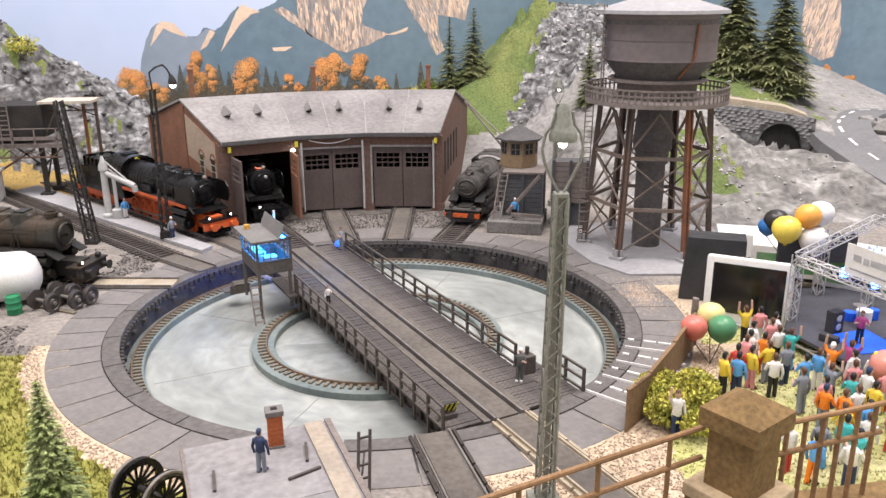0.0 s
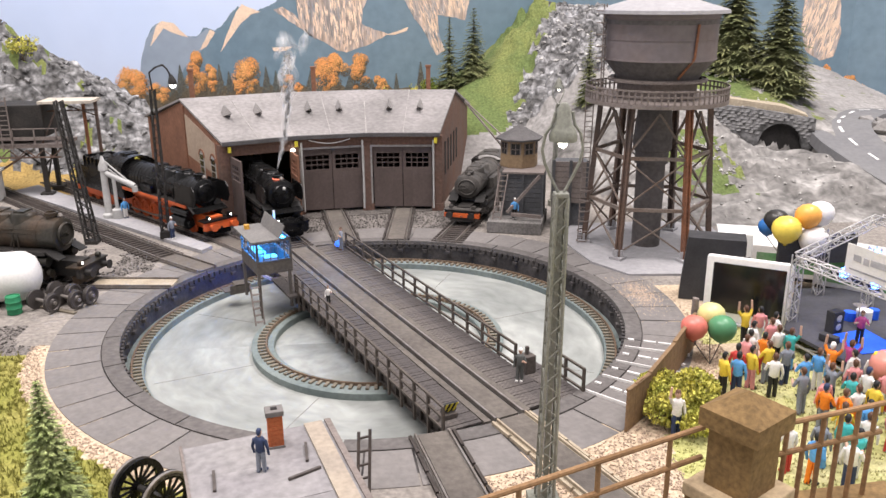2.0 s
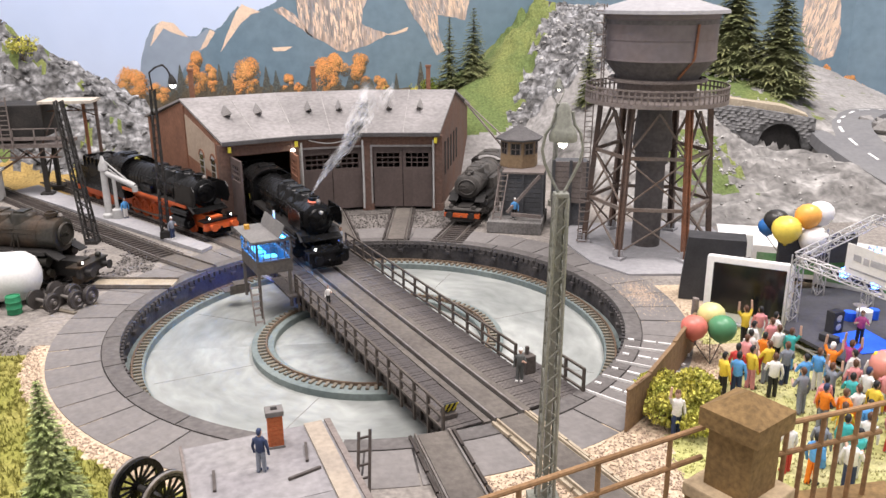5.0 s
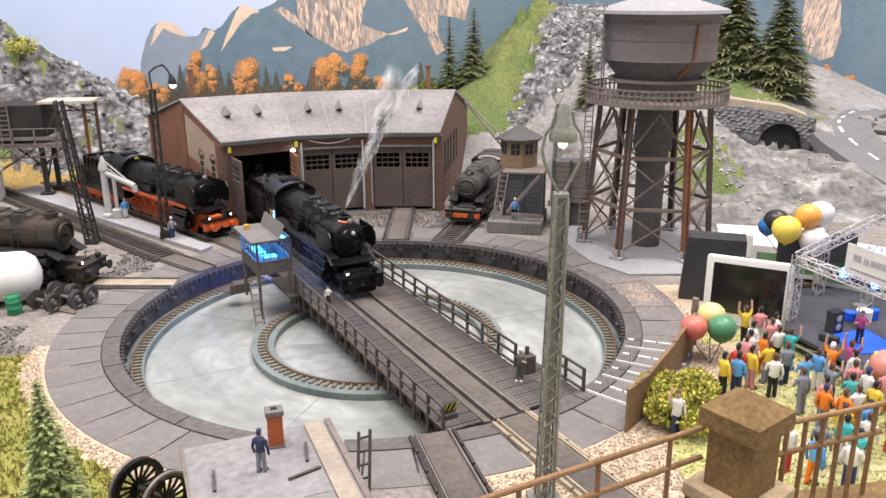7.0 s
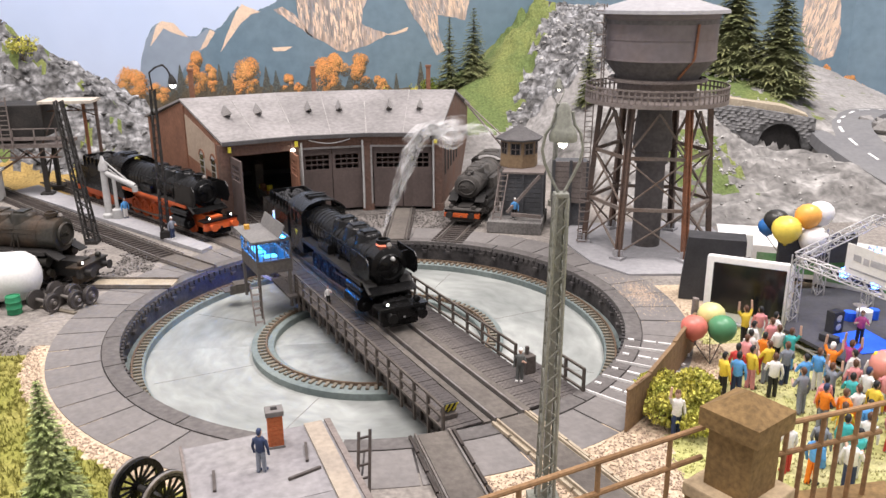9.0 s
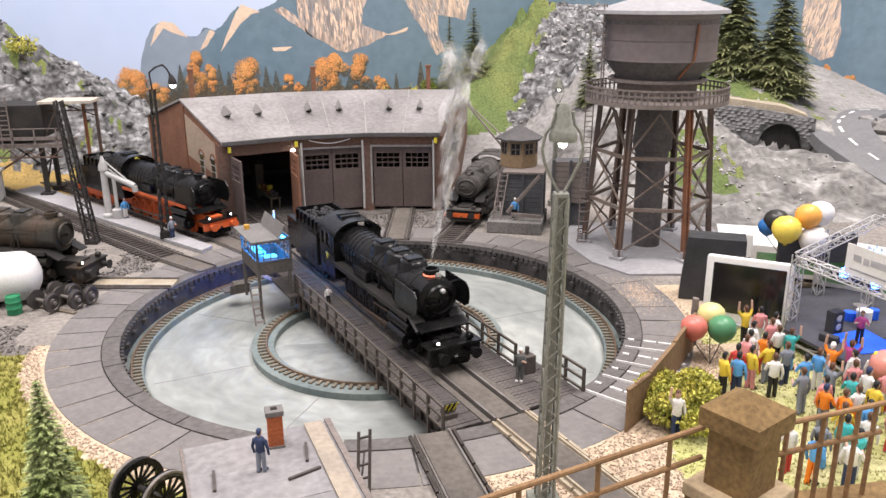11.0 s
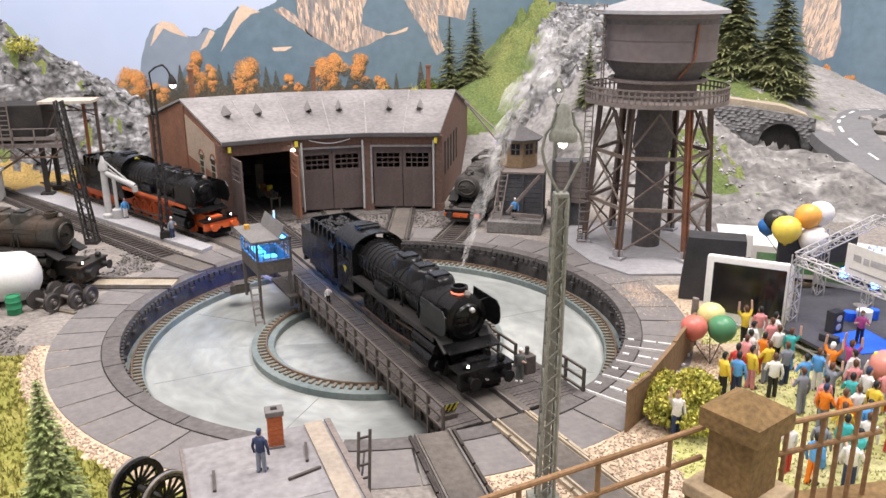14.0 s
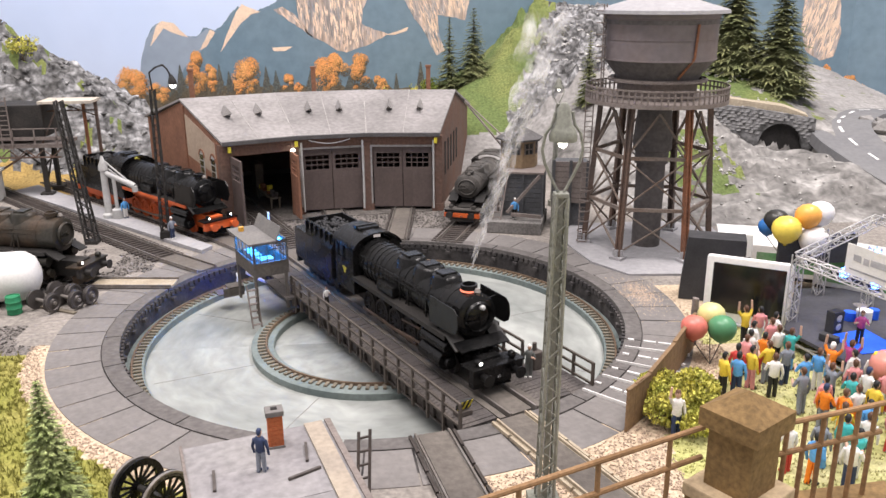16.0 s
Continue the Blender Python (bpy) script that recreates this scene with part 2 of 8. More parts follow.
def ground_height(x, y):
    """Height of the layout's land: flat yard, rock on one side, meadow and quarry slope on the other."""
    z = 0.0
    y0 = 41 - 25 * smooth(17, 29, x)
    if y > y0:
        fall = float(np.interp(x, (46, 55, 66, 70, 73, 80), (1, 0.66, 0.51, 0.46, 0.32, 0.2)))
        rise = (y - y0) * 17.9 / (72 - y0) * fall
        side = (6.6 + (x - 9.8) * 0.61 if x < 15.4 else 10.0 + (x - 15.4) * 0.88) if y > 40 else 30
        z = max(0.0, min(rise, side) * smooth(2, 8, x))
    gully = 39.6 - 0.325 * (x - 35.5) - y
    if 36 < x < 52 and -1 < gully < 10:
        z -= 4.0 * smooth(-0.9, -0.3, gully) * (1 - smooth(2.5, 9, gully)) * smooth(37, 42, x) * (1 - smooth(47, 50, x))
    if x < -18 and y > 36:
        crest = max(0.0, -0.604 * x - 9.6) * smooth(20, 26, -x)
        z = max(z, crest * smooth(41, 53, y) * (1 - 0.8 * smooth(55, 68, y)))
    return z


def land(x, y):
    """The land with its rough relief."""
    z = ground_height(x, y)
    if z > 0.05:
        crag = smooth(16, 21, x) * (1 - smooth(31, 36, x)) * smooth(44, 50, y)
        rough = 0.3 + 0.5 * crag
        if x < -18:
            rough = 0.5
        if 24 < x < 50 and 14 < y < 36:
            rough = 0.5
            warp = 3.0 * noise.noise(Vector((x / 9, y / 9, 6)))
            rut = abs(noise.noise(Vector(((x + 0.7 * y) / 7, (y - 0.35 * x + warp) / 1.3, 2))))
            z += (1.7 * rut - 0.4) * smooth(0.3, 2, z) * (1 - smooth(46, 49, x))
        if x > 45 and y < 52:
            rough = 0.3 - 0.25 * smooth(45.5, 47.5, x)
        z += rough * smooth(0, 2, z) * (noise.fractal(Vector((x / 5, y / 5, 0.3)), 1.0, 2.1, 5))
        if crag:
            z += crag * (2.0 * abs(noise.noise(Vector((x / 1.6, y / 2.6, 3)))) + 0.5 * noise.noise(Vector((x / 0.8, y / 0.9, 9))) - 0.3)
        if x < -18 or crag > 0.5:
            tilt = 0.28 * x + 0.2 * y
            h = z + tilt + 1.5 * noise.noise(Vector((x / 4.0, y / 4.0, 11))) + 0.6 * noise.noise(Vector((x / 1.3, y / 1.3, 12)))
            step = 1.5 if x < -18 else 1.1
            n = math.floor(h / step)
            z = z + 0.85 * (step * (n + smooth(0.62, 0.95, h / step - n)) - h + 0.5 * step) * smooth(0.5, 3, z)
        if x < -18:
            ledge = abs(noise.noise(Vector((x / 3.4 + y / 6, y / 1.9, 5))))
            z += smooth(0, 3, z) * (1.5 * ledge + 1.0 * abs(noise.noise(Vector((x / 1.2, y / 1.1, 3)))) - 0.6 + 0.3 * noise.noise(Vector((x / 0.95, y / 0.95, 7))) - 0.9)
    return z


# ---- the land: one sheet, open where the turntable pit is sunk ----
def cracked(m, size, amount):
    """Dark cracks of an uneven net, crevice shade put into a rock material's colour; size in centimetres."""
    nt = m.node_tree
    base = nt.nodes["Principled BSDF"].inputs["Base Color"]
    tc, mp, wob, vo = (nt.nodes.new("ShaderNode" + k) for k in ("TexCoord", "Mapping", "TexNoise", "TexVoronoi"))
    vo.feature = "DISTANCE_TO_EDGE"
    vo.inputs["Scale"].default_value = 100.0 / size
    wob.inputs["Scale"].default_value = 60.0
    mp.inputs["Scale"].default_value = (0.5, 0.8, 1.9)
    mp.inputs["Rotation"].default_value = (0.3, 0.5, 0.2)
    vm = nt.nodes.new("ShaderNodeVectorMath")
    vm.operation = "MULTIPLY_ADD"
    vm.inputs[1].default_value = (0.014, 0.014, 0.014)
    nt.links.new(tc.outputs["Object"], wob.inputs["Vector"])
    nt.links.new(wob.outputs["Color"], vm.inputs[0])
    nt.links.new(tc.outputs["Object"], vm.inputs[2])
    nt.links.new(vm.outputs[0], mp.inputs["Vector"])
    nt.links.new(mp.outputs[0], vo.inputs["Vector"])
    mr = nt.nodes.new("ShaderNodeMapRange")
    for i, v in ((1, 0.0), (2, 0.16), (3, 1 - amount), (4, 1.0)):
        mr.inputs[i].default_value = v
    nt.links.new(vo.outputs["Distance"], mr.inputs[0])
    mx = nt.nodes.new("ShaderNodeMix")
    mx.data_type, mx.blend_type = "RGBA", "MULTIPLY"
    mx.inputs[0].default_value = 1.0
    nt.links.new(base.links[0].from_socket, mx.inputs[6])
    nt.links.new(mr.outputs[0], mx.inputs[7])
    nt.links.new(mx.outputs[2], base)


cracked(ROCK, 2.6, 0.5)
cracked(QUARRY, 4.5, 0.35)
LAND_MATS = [GROUND, GRASS, SAND, BALLAST, QUARRY, ROCK, GRASS_GREEN, STRAW, TRACK_GREY, LAWN]


def land_kind(x, y):
    j = 1.2 * noise.noise(Vector((x / 2, y / 2, 1.0))) + 0.5 * noise.noise(Vector((x * 1.3, y * 1.3, 4.0)))
    r = math.hypot(x, y)
    z = ground_height(x, y)
    if x < -27 and 36 < y < 43.5 + j:
        return 7
    if z > 0.15:
        if x < -15:
            return 5 if j + noise.noise(Vector((x / 4, y / 4, 8))) < 0.62 else 6
        edge = x - (10 + (y - 44) * 0.46)
        if y > 47 + j and edge + j * 1.5 < 4.6 and x < 32:
            return 6
        if x < 36 and y > 48:
            return 5
        if y > 40 and x < 30:
            return 8
        if 33 < x < 53 and y > 40 - 0.33 * (x - 36) + 2.5 and j > -0.9 + 0.16 * abs(x - 43):
            return 6
        if 29 < x < 36 and 21 < y < 34 and j > -0.05:
            return 6
        if x > 49 and y > 42:
            return 6 if j > 0.7 else 8
        return 4 if j < 1.2 else 8
    if y < -3 + j * 0.5 and x < -4:
        if r < 20.9 + j * 0.25:
            return 2
        return 1 if y < -4.3 + j * 0.4 else 3
    if x > 3 and y < 3:
        if x > 19.5 + j and y > -7:
            return 2 if y > -4 else 9
        wall = (x - 11.5) * 0.8 - (y + 16.3) * 0.6
        return 9 if wall > 2.2 + j * 0.8 and x > 13 else 2
    if x < -12 and y < 4 and r > 22 + j * 0.3 and y < 0:
        return 3
    if y > 17 and -16 < x < 8 and r < 27:
        return 3
    if x < -17 and 6 < y < 16 and j > -0.2:
        return 3
    return 0


def build_land():
    step = 0.42
    xs = np.arange(-72, 92, step)
    ys = np.arange(-46, 72.2, step)
    verts, index, faces, kinds = [], {}, [], []

    def vert(i, j):
        if (i, j) not in index:
            x, y = float(xs[i]), float(ys[j])
            index[i, j] = len(verts)
            verts.append((x * CM, y * CM, (land(x, y) - 0.04) * CM))
        return index[i, j]

    for i in range(len(xs) - 1):
        for j in range(len(ys) - 1):
            x, y = xs[i] + step / 2, ys[j] + step / 2
            if math.hypot(x, y) < 18.6:
                continue
            faces.append((vert(i, j), vert(i + 1, j), vert(i + 1, j + 1), vert(i, j + 1)))
            kinds.append(land_kind(x, y))
    me = bpy.data.meshes.new("ground")
    me.from_pydata(verts, [], faces)
    for m in LAND_MATS:
        me.materials.append(m)
    me.polygons.foreach_set("material_index", kinds)
    me.polygons.foreach_set("use_smooth", [k != 5 for k in kinds])
    return tagged(new("ground", me), "model landscape of grey yard, sand, turf, meadow and rock", "ground", kind="structure")


build_land()

# ---- turntable pit ----
R_PIT, R_BAND, R_SLAB = 15.8, 16.8, 19.75
pit = thing("turntable_pit", "round sunken turntable pit with pale grey-green concrete floor", "turntable pit", cp(0, 0), kind="structure")
FLOOR_Z, LEDGE_Z = -2.05, -1.58
bm = B()
lathe(bm, [(0.1, FLOOR_Z), (3, FLOOR_Z), (8, FLOOR_Z), (14.66, FLOOR_Z)], 96)
part("pit_floor", bm, PIT_FLOOR, pit, "pale stained concrete floor")
bm = B()
lathe(bm, [(14.62, FLOOR_Z - 0.1), (14.62, LEDGE_Z - 0.06), (14.69, LEDGE_Z), (15.75, LEDGE_Z)], 128)
part("ledge", bm, RING_GREEN, pit, smooth=True)
bm = B()
lathe(bm, [(15.72, LEDGE_Z - 0.2), (15.72, -0.55), (15.9, -0.5), (15.9, -0.1)], 128)
part("pit_wall", bm, PIT_WALL, pit, "pit wall with the pit's shade in its dark colour", smooth=True)
bm = B()
lathe(bm, [(6.75, FLOOR_Z - 0.1), (6.75, LEDGE_Z - 0.06), (6.82, LEDGE_Z), (8.1, LEDGE_Z), (8.2, LEDGE_Z - 0.06), (8.2, FLOOR_Z - 0.1)], 96)
part("inner_ring", bm, RING_GREEN, pit, smooth=True)
for rr, name in ((15.3, "outer_ring_rail"), (7.25, "inner_ring_rail")):
    bm = B()
    lathe(bm, [(rr - 0.07, LEDGE_Z), (rr - 0.045, LEDGE_Z + 0.2), (rr + 0.045, LEDGE_Z + 0.2), (rr + 0.07, LEDGE_Z)], 128)
    part(name, bm, RAIL_BROWN, pit, "rust-brown ring rail", smooth=True)
    bm = B()
    n = 198 if rr > 10 else 98
    for i in range(n):
        a = 2 * math.pi * i / n
        vs = box(bm, rr - (0.56 if rr > 10 else 0.1), rr + (0.1 if rr > 10 else 0.56), -0.1, 0.1, LEDGE_Z - 0.02, LEDGE_Z + 0.11)
        turned(bm, vs, Matrix.Rotation(a, 4, "Z"))
    tagged(part("ring_sleepers", bm, TIE_SAND, pit, "small sandy brown sleepers"), kind="stuff")
bm = B()
for i in range(192):
    a = 2 * math.pi * i / 192
    vs = box(bm, 15.6, 15.8, -0.16, 0.16, -0.52, -0.2)
    if i % 4 == 0:
        vs += box(bm, 15.45, 15.8, -0.2, 0.2, -0.85, -0.62)
    turned(bm, vs, Matrix.Rotation(a, 4, "Z"))
tagged(part("wall_brackets", bm, PIT_WALL, pit, "small dark track contact brackets"), kind="stuff")
bm = B()
for a in range(0, 360, 45):
    vs = box(bm, 8.3, 14.2, -0.025, 0.025, FLOOR_Z - 0.02, FLOOR_Z + 0.006)
    turned(bm, vs, Matrix.Rotation(radians(a + 20), 4, "Z"))
part("floor_joints", bm, CONCRETE, pit, "thin cracks between floor panels")

# ---- bridge ----
TURN = -66.55
bridge = thing("turntable_bridge", "weathered dark timber and steel turntable bridge with one track", "turntable bridge", cp(0, 0, 0, TURN))
DZ = 0.02
bm = B()
box(bm, 0, 0.26, -1.0, 1.0, -0.14, 0)
board_me = mesh_of(bm, DECK, "deck_board")
bm = B()
box(bm, 0, 0.26, -0.69, 0.69, -0.14, 0)
short_me = mesh_of(bm, DECK, "deck_board")
for k in range(108):
    for y in (-2.35, 2.35):
        piece("deck_board", board_me, bridge, cp(-15.4 + 0.285 * k, y + random.uniform(-0.03, 0.03), DZ + random.uniform(-0.015, 0.015)))
for k in range(15):
    piece("deck_board", short_me, bridge, cp(11.2 + 0.285 * k, 4.06, DZ + random.uniform(-0.015, 0.015)))
for y0, y1, z in ((-0.6, 0.6, 0.06), (-1.33, -0.98, 0.05), (0.98, 1.33, 0.05)):
    bm = B()
    box(bm, -15.6, 15.6, y0, y1, DZ - 0.15, DZ + z)
    part("track_panel", bm, TRACKBED, bridge, "smooth brown panel beside the rails")
for sy in (-0.79, 0.79):
    bm = B()
    box(bm, -15.7, 15.7, sy - 0.05, sy + 0.05, DZ - 0.1, DZ + 0.2)
    part("rail", bm, STEEL, bridge)
for sy in (-2.75, 2.75):
    bm = B()
    box(bm, -14.2, 14.2, sy - 0.1, sy + 0.1, -1.15, DZ - 0.14)
    box(bm, -14.2, 14.2, sy - 0.25, sy + 0.25, -1.2, -1.1)
    for i in range(29):
        box(bm, -14 + i - 0.04, -14 + i + 0.04, sy - 0.28, sy + 0.28, -1.12, DZ - 0.14)
    part("girder", bm, GIRDER, bridge, "riveted dark plate girder")
bm = B()
for i in range(15):
    box(bm, -14 + 2 * i - 0.1, -14 + 2 * i + 0.1, -2.7, 2.7, -0.7, -0.16)
part("cross_beams", bm, GIRDER, bridge)
for sx in (-14.5, 14.5):
    for sy in (-2.2, 2.2):
        bm = B()
        lathe(bm, [(0.1, -0.1), (0.5, -0.1), (0.5, 0.1), (0.1, 0.1)], 16, cp(0, 0).copy())
        turned(bm, bm.verts, Matrix.Translation((sx, sy, -0.88)) @ Matrix.Rotation(radians(90), 4, "Y"))
        part("running_wheel", bm, GIRDER, bridge)


def bridge_railing(x0, x1, y, spacing, parent, low):
    n = max(1, round((x1 - x0) / spacing))
    for i in range(n + 1):
        bm = B()
        x = x0 + (x1 - x0) * i / n
        box(bm, x - 0.07, x + 0.07, y - 0.07, y + 0.07, low, 1.32)
        part("railing_post", bm, RAILING, parent)
    for z in (0.12, 0.72, 1.3):
        bm = B()
        box(bm, x0 - 0.05, x1 + 0.05, y - 0.055, y + 0.055, z - 0.06, z + 0.06)
        part("handrail", bm, RAILING, parent)


bridge_railing(-6.2, 15.3, -3.46, 1.55, bridge, -0.85)
bridge_railing(-14.0, 11.0, 3.46, 1.75, bridge, -0.3)
bridge_railing(12.2, 15.3, 4.85, 1.5, bridge, -0.2)

# ---- rim slabs: 48 sectors, each a band stone and a slab ----
band_me = mesh_of(ring_piece(R_PIT, R_BAND - 0.03, 0, 15, -0.3, 0.03, 4, 0.05), CONCRETE_DARK, "rim_stone")
slab_me = mesh_of(ring_piece(R_BAND + 0.03, R_SLAB, 0, 7.5, -0.6, 0.0, 3, 0.055), CONCRETE, "slab")
for i in range(24):
    piece("rim_stone", band_me, pit, cp(0, 0, 0, 15 * i + TURN % 15))
for i in range(48):
    piece("slab", slab_me, pit, cp(0, 0, random.uniform(-0.02, 0.01), 7.5 * i + TURN % 7.5 - 3.75))
bm = B()
lathe(bm, [(R_PIT + 0.05, -0.08), (R_SLAB - 0.05, -0.08)], 96)
part("slab_bed", bm, PIT_WALL, pit)


# ---- tracks ----
def track(name, p, q, label, panel=False, sleepers=None, guard=None, deck=None):
    p, q = Vector((*p, 0)), Vector((*q, 0))
    d = q - p
    L = d.length
    t = thing(name, label, "railway track", cp(p.x, p.y, 0, math.degrees(math.atan2(d.y, d.x))), "yard tracks", "structure")
    for sy in (-0.82, 0.82):
        bm = B()
        box(bm, 0, L, sy - 0.045, sy + 0.045, 0.1, 0.28)
        box(bm, 0, L, sy - 0.09, sy + 0.09, 0.06, 0.12)
        part("rail", bm, TAN_STEEL if guard is TAN_STEEL else STEEL, t)
    if sleepers or (sleepers is None and not panel):
        bm = B()
        x = 0.2
        while x < L - 0.1:
            box(bm, x - 0.14, x + 0.14, -1.35, 1.35, -0.02, 0.1)
            x += 0.62
        tagged(part("sleepers", bm, SLEEPER, t), kind="stuff")
    if guard:
        for sy in (-1, 1):
            bm = B()
            for i in range(int(L / 1.6) + 1):
                x0, x1 = i * 1.6, min(L, i * 1.6 + 1.45)
                if x1 > x0 + 0.2:
                    box(bm, x0, x1, min(sy * 1.0, sy * 1.14), max(sy * 1.0, sy * 1.14), 0.03, 0.2)
            part("guard_rail", bm, guard, t, "broken guard strip beside the rail")
    if panel:
        bm = B()
        box(bm, 0, L, -0.7, 0.7, 0.0, 0.17)
        part("panel", bm, deck or TRACKBED, t, "flat brown panel between the rails")
    return t


def PT(r, a):
    return (r * math.cos(radians(a)), r * math.sin(radians(a)))


STALLS = (113.45, 98.7, 83.9)
for a in STALLS:
    track("yard_track", PT(R_PIT + 0.1, a), PT(46 if a > 110 else 27.5, a), "short track leading from the turntable into the shed", a < 110, guard=SLEEPER if a < 110 else None)
track("yard_track", PT(R_PIT + 0.1, 68.45), PT(38, 68.45), "track beside the coaling stage leading to the turntable")

# ---- engine shed ----
SHED_A = (120.0, 105.6, 91.2, 76.6)
R_FRONT, R_RIDGE, R_BACK, Z_EAVE, Z_RIDGE = 26.3, 36.2, 48.0, 7.2, 10.0
shed = thing("engine_shed", "three-stall brick engine shed with pale tar roof and brown doors", "engine shed", cp(0, 0))


def wall_between(p, q, z0, z1, thick, mat, name, parent, top=None):
    """A wall from p to q; top gives its outline above as (fraction, height) steps."""
    p, q = Vector((*p, 0)), Vector((*q, 0))
    d = q - p
    L = d.length
    bm = B()
    outline = [(0, z0), (L, z0)] + ([(f * L, z) for f, z in reversed(top)] if top else [(L, z1), (0, z1)])
    prism(bm, outline, -thick / 2, thick / 2, 0, Matrix.Rotation(radians(90), 4, "X"))
    return part(name, bm, mat, parent, at=cp(p.x, p.y, 0, math.degrees(math.atan2(d.y, d.x))))


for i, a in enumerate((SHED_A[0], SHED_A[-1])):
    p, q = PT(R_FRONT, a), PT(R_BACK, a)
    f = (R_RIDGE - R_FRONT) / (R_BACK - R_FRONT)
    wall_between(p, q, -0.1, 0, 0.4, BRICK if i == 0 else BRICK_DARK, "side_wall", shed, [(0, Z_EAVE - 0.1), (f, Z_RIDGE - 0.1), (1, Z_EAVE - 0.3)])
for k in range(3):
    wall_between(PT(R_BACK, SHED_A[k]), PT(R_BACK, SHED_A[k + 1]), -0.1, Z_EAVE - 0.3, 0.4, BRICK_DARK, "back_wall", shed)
    bm = B()
    e0, e1 = SHED_A[k], SHED_A[k + 1]
    o0 = 0.55 if k == 0 else 0
    o1 = -0.55 if k == 2 else 0

    def row(r, z):
        return [Vector((*PT(r, e0 + o0), z)), Vector((*PT(r, e1 + o1), z))]

    rows = [row(R_FRONT - 0.55, Z_EAVE), row(R_RIDGE, Z_RIDGE), row(R_BACK + 0.5, Z_EAVE - 0.2)]
    vs = [[bm.verts.new(v) for v in r] for r in rows]
    for a, b in zip(vs, vs[1:]):
        bm.faces.new((a[1], a[0], b[0], b[1]))
    g = bmesh.ops.extrude_face_region(bm, geom=bm.faces[:])
    for v in g["geom"]:
        if isinstance(v, bmesh.types.BMVert):
            v.co.z += 0.22
    bmesh.ops.recalc_face_normals(bm, faces=bm.faces)
    part("roof", bm, ROOF, shed, "pale grey tarred roof")
    bm = B()
    beam(bm, rows[0][0] + Vector((0, 0, 0.1)), rows[0][1] + Vector((0, 0, 0.1)), 0.3, 0.34)
    part("roof_edge", bm, ROOF_EDGE, shed)
    for g in (0.0, 0.5) if k else (0.5,):
        ends = [r[0] + (r[1] - r[0]) * g + Vector((0, 0, 0.225)) for r in rows[:2]]
        bm = B()
        beam(bm, ends[0], ends[1], 0.12 if g == 0 else 0.07, 0.05)
        part("roof_seam", bm, ROOF_SEAM, shed, "pale seam between roof sheets")
    # small dormer vents
    for u in (0.3, 0.68):
        for v in (0.52,):
            a = e0 + (e1 - e0) * u
            r = R_FRONT + (R_RIDGE - R_FRONT) * v
            z = Z_EAVE + (Z_RIDGE - Z_EAVE) * v + 0.2
            bm = B()
            pts = [bm.verts.new(c) for c in ((-0.5, -0.6, -0.2), (0.5, -0.6, -0.2), (0, -0.4, 1.05), (0, 2.2, 0.55))]
            for q in ((0, 1, 2), (1, 3, 2), (0, 2, 3), (0, 3, 1)):
                bm.faces.new([pts[j] for j in q])
            bmesh.ops.recalc_face_normals(bm, faces=bm.faces)
            part("roof_vent", bm, ROOF_SEAM, shed, at=cp(*PT(r, a), z, a + 90))
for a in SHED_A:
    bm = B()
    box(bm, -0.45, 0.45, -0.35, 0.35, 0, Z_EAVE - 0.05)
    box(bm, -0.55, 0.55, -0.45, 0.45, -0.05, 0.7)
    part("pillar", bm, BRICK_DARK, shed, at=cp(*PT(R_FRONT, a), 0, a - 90))
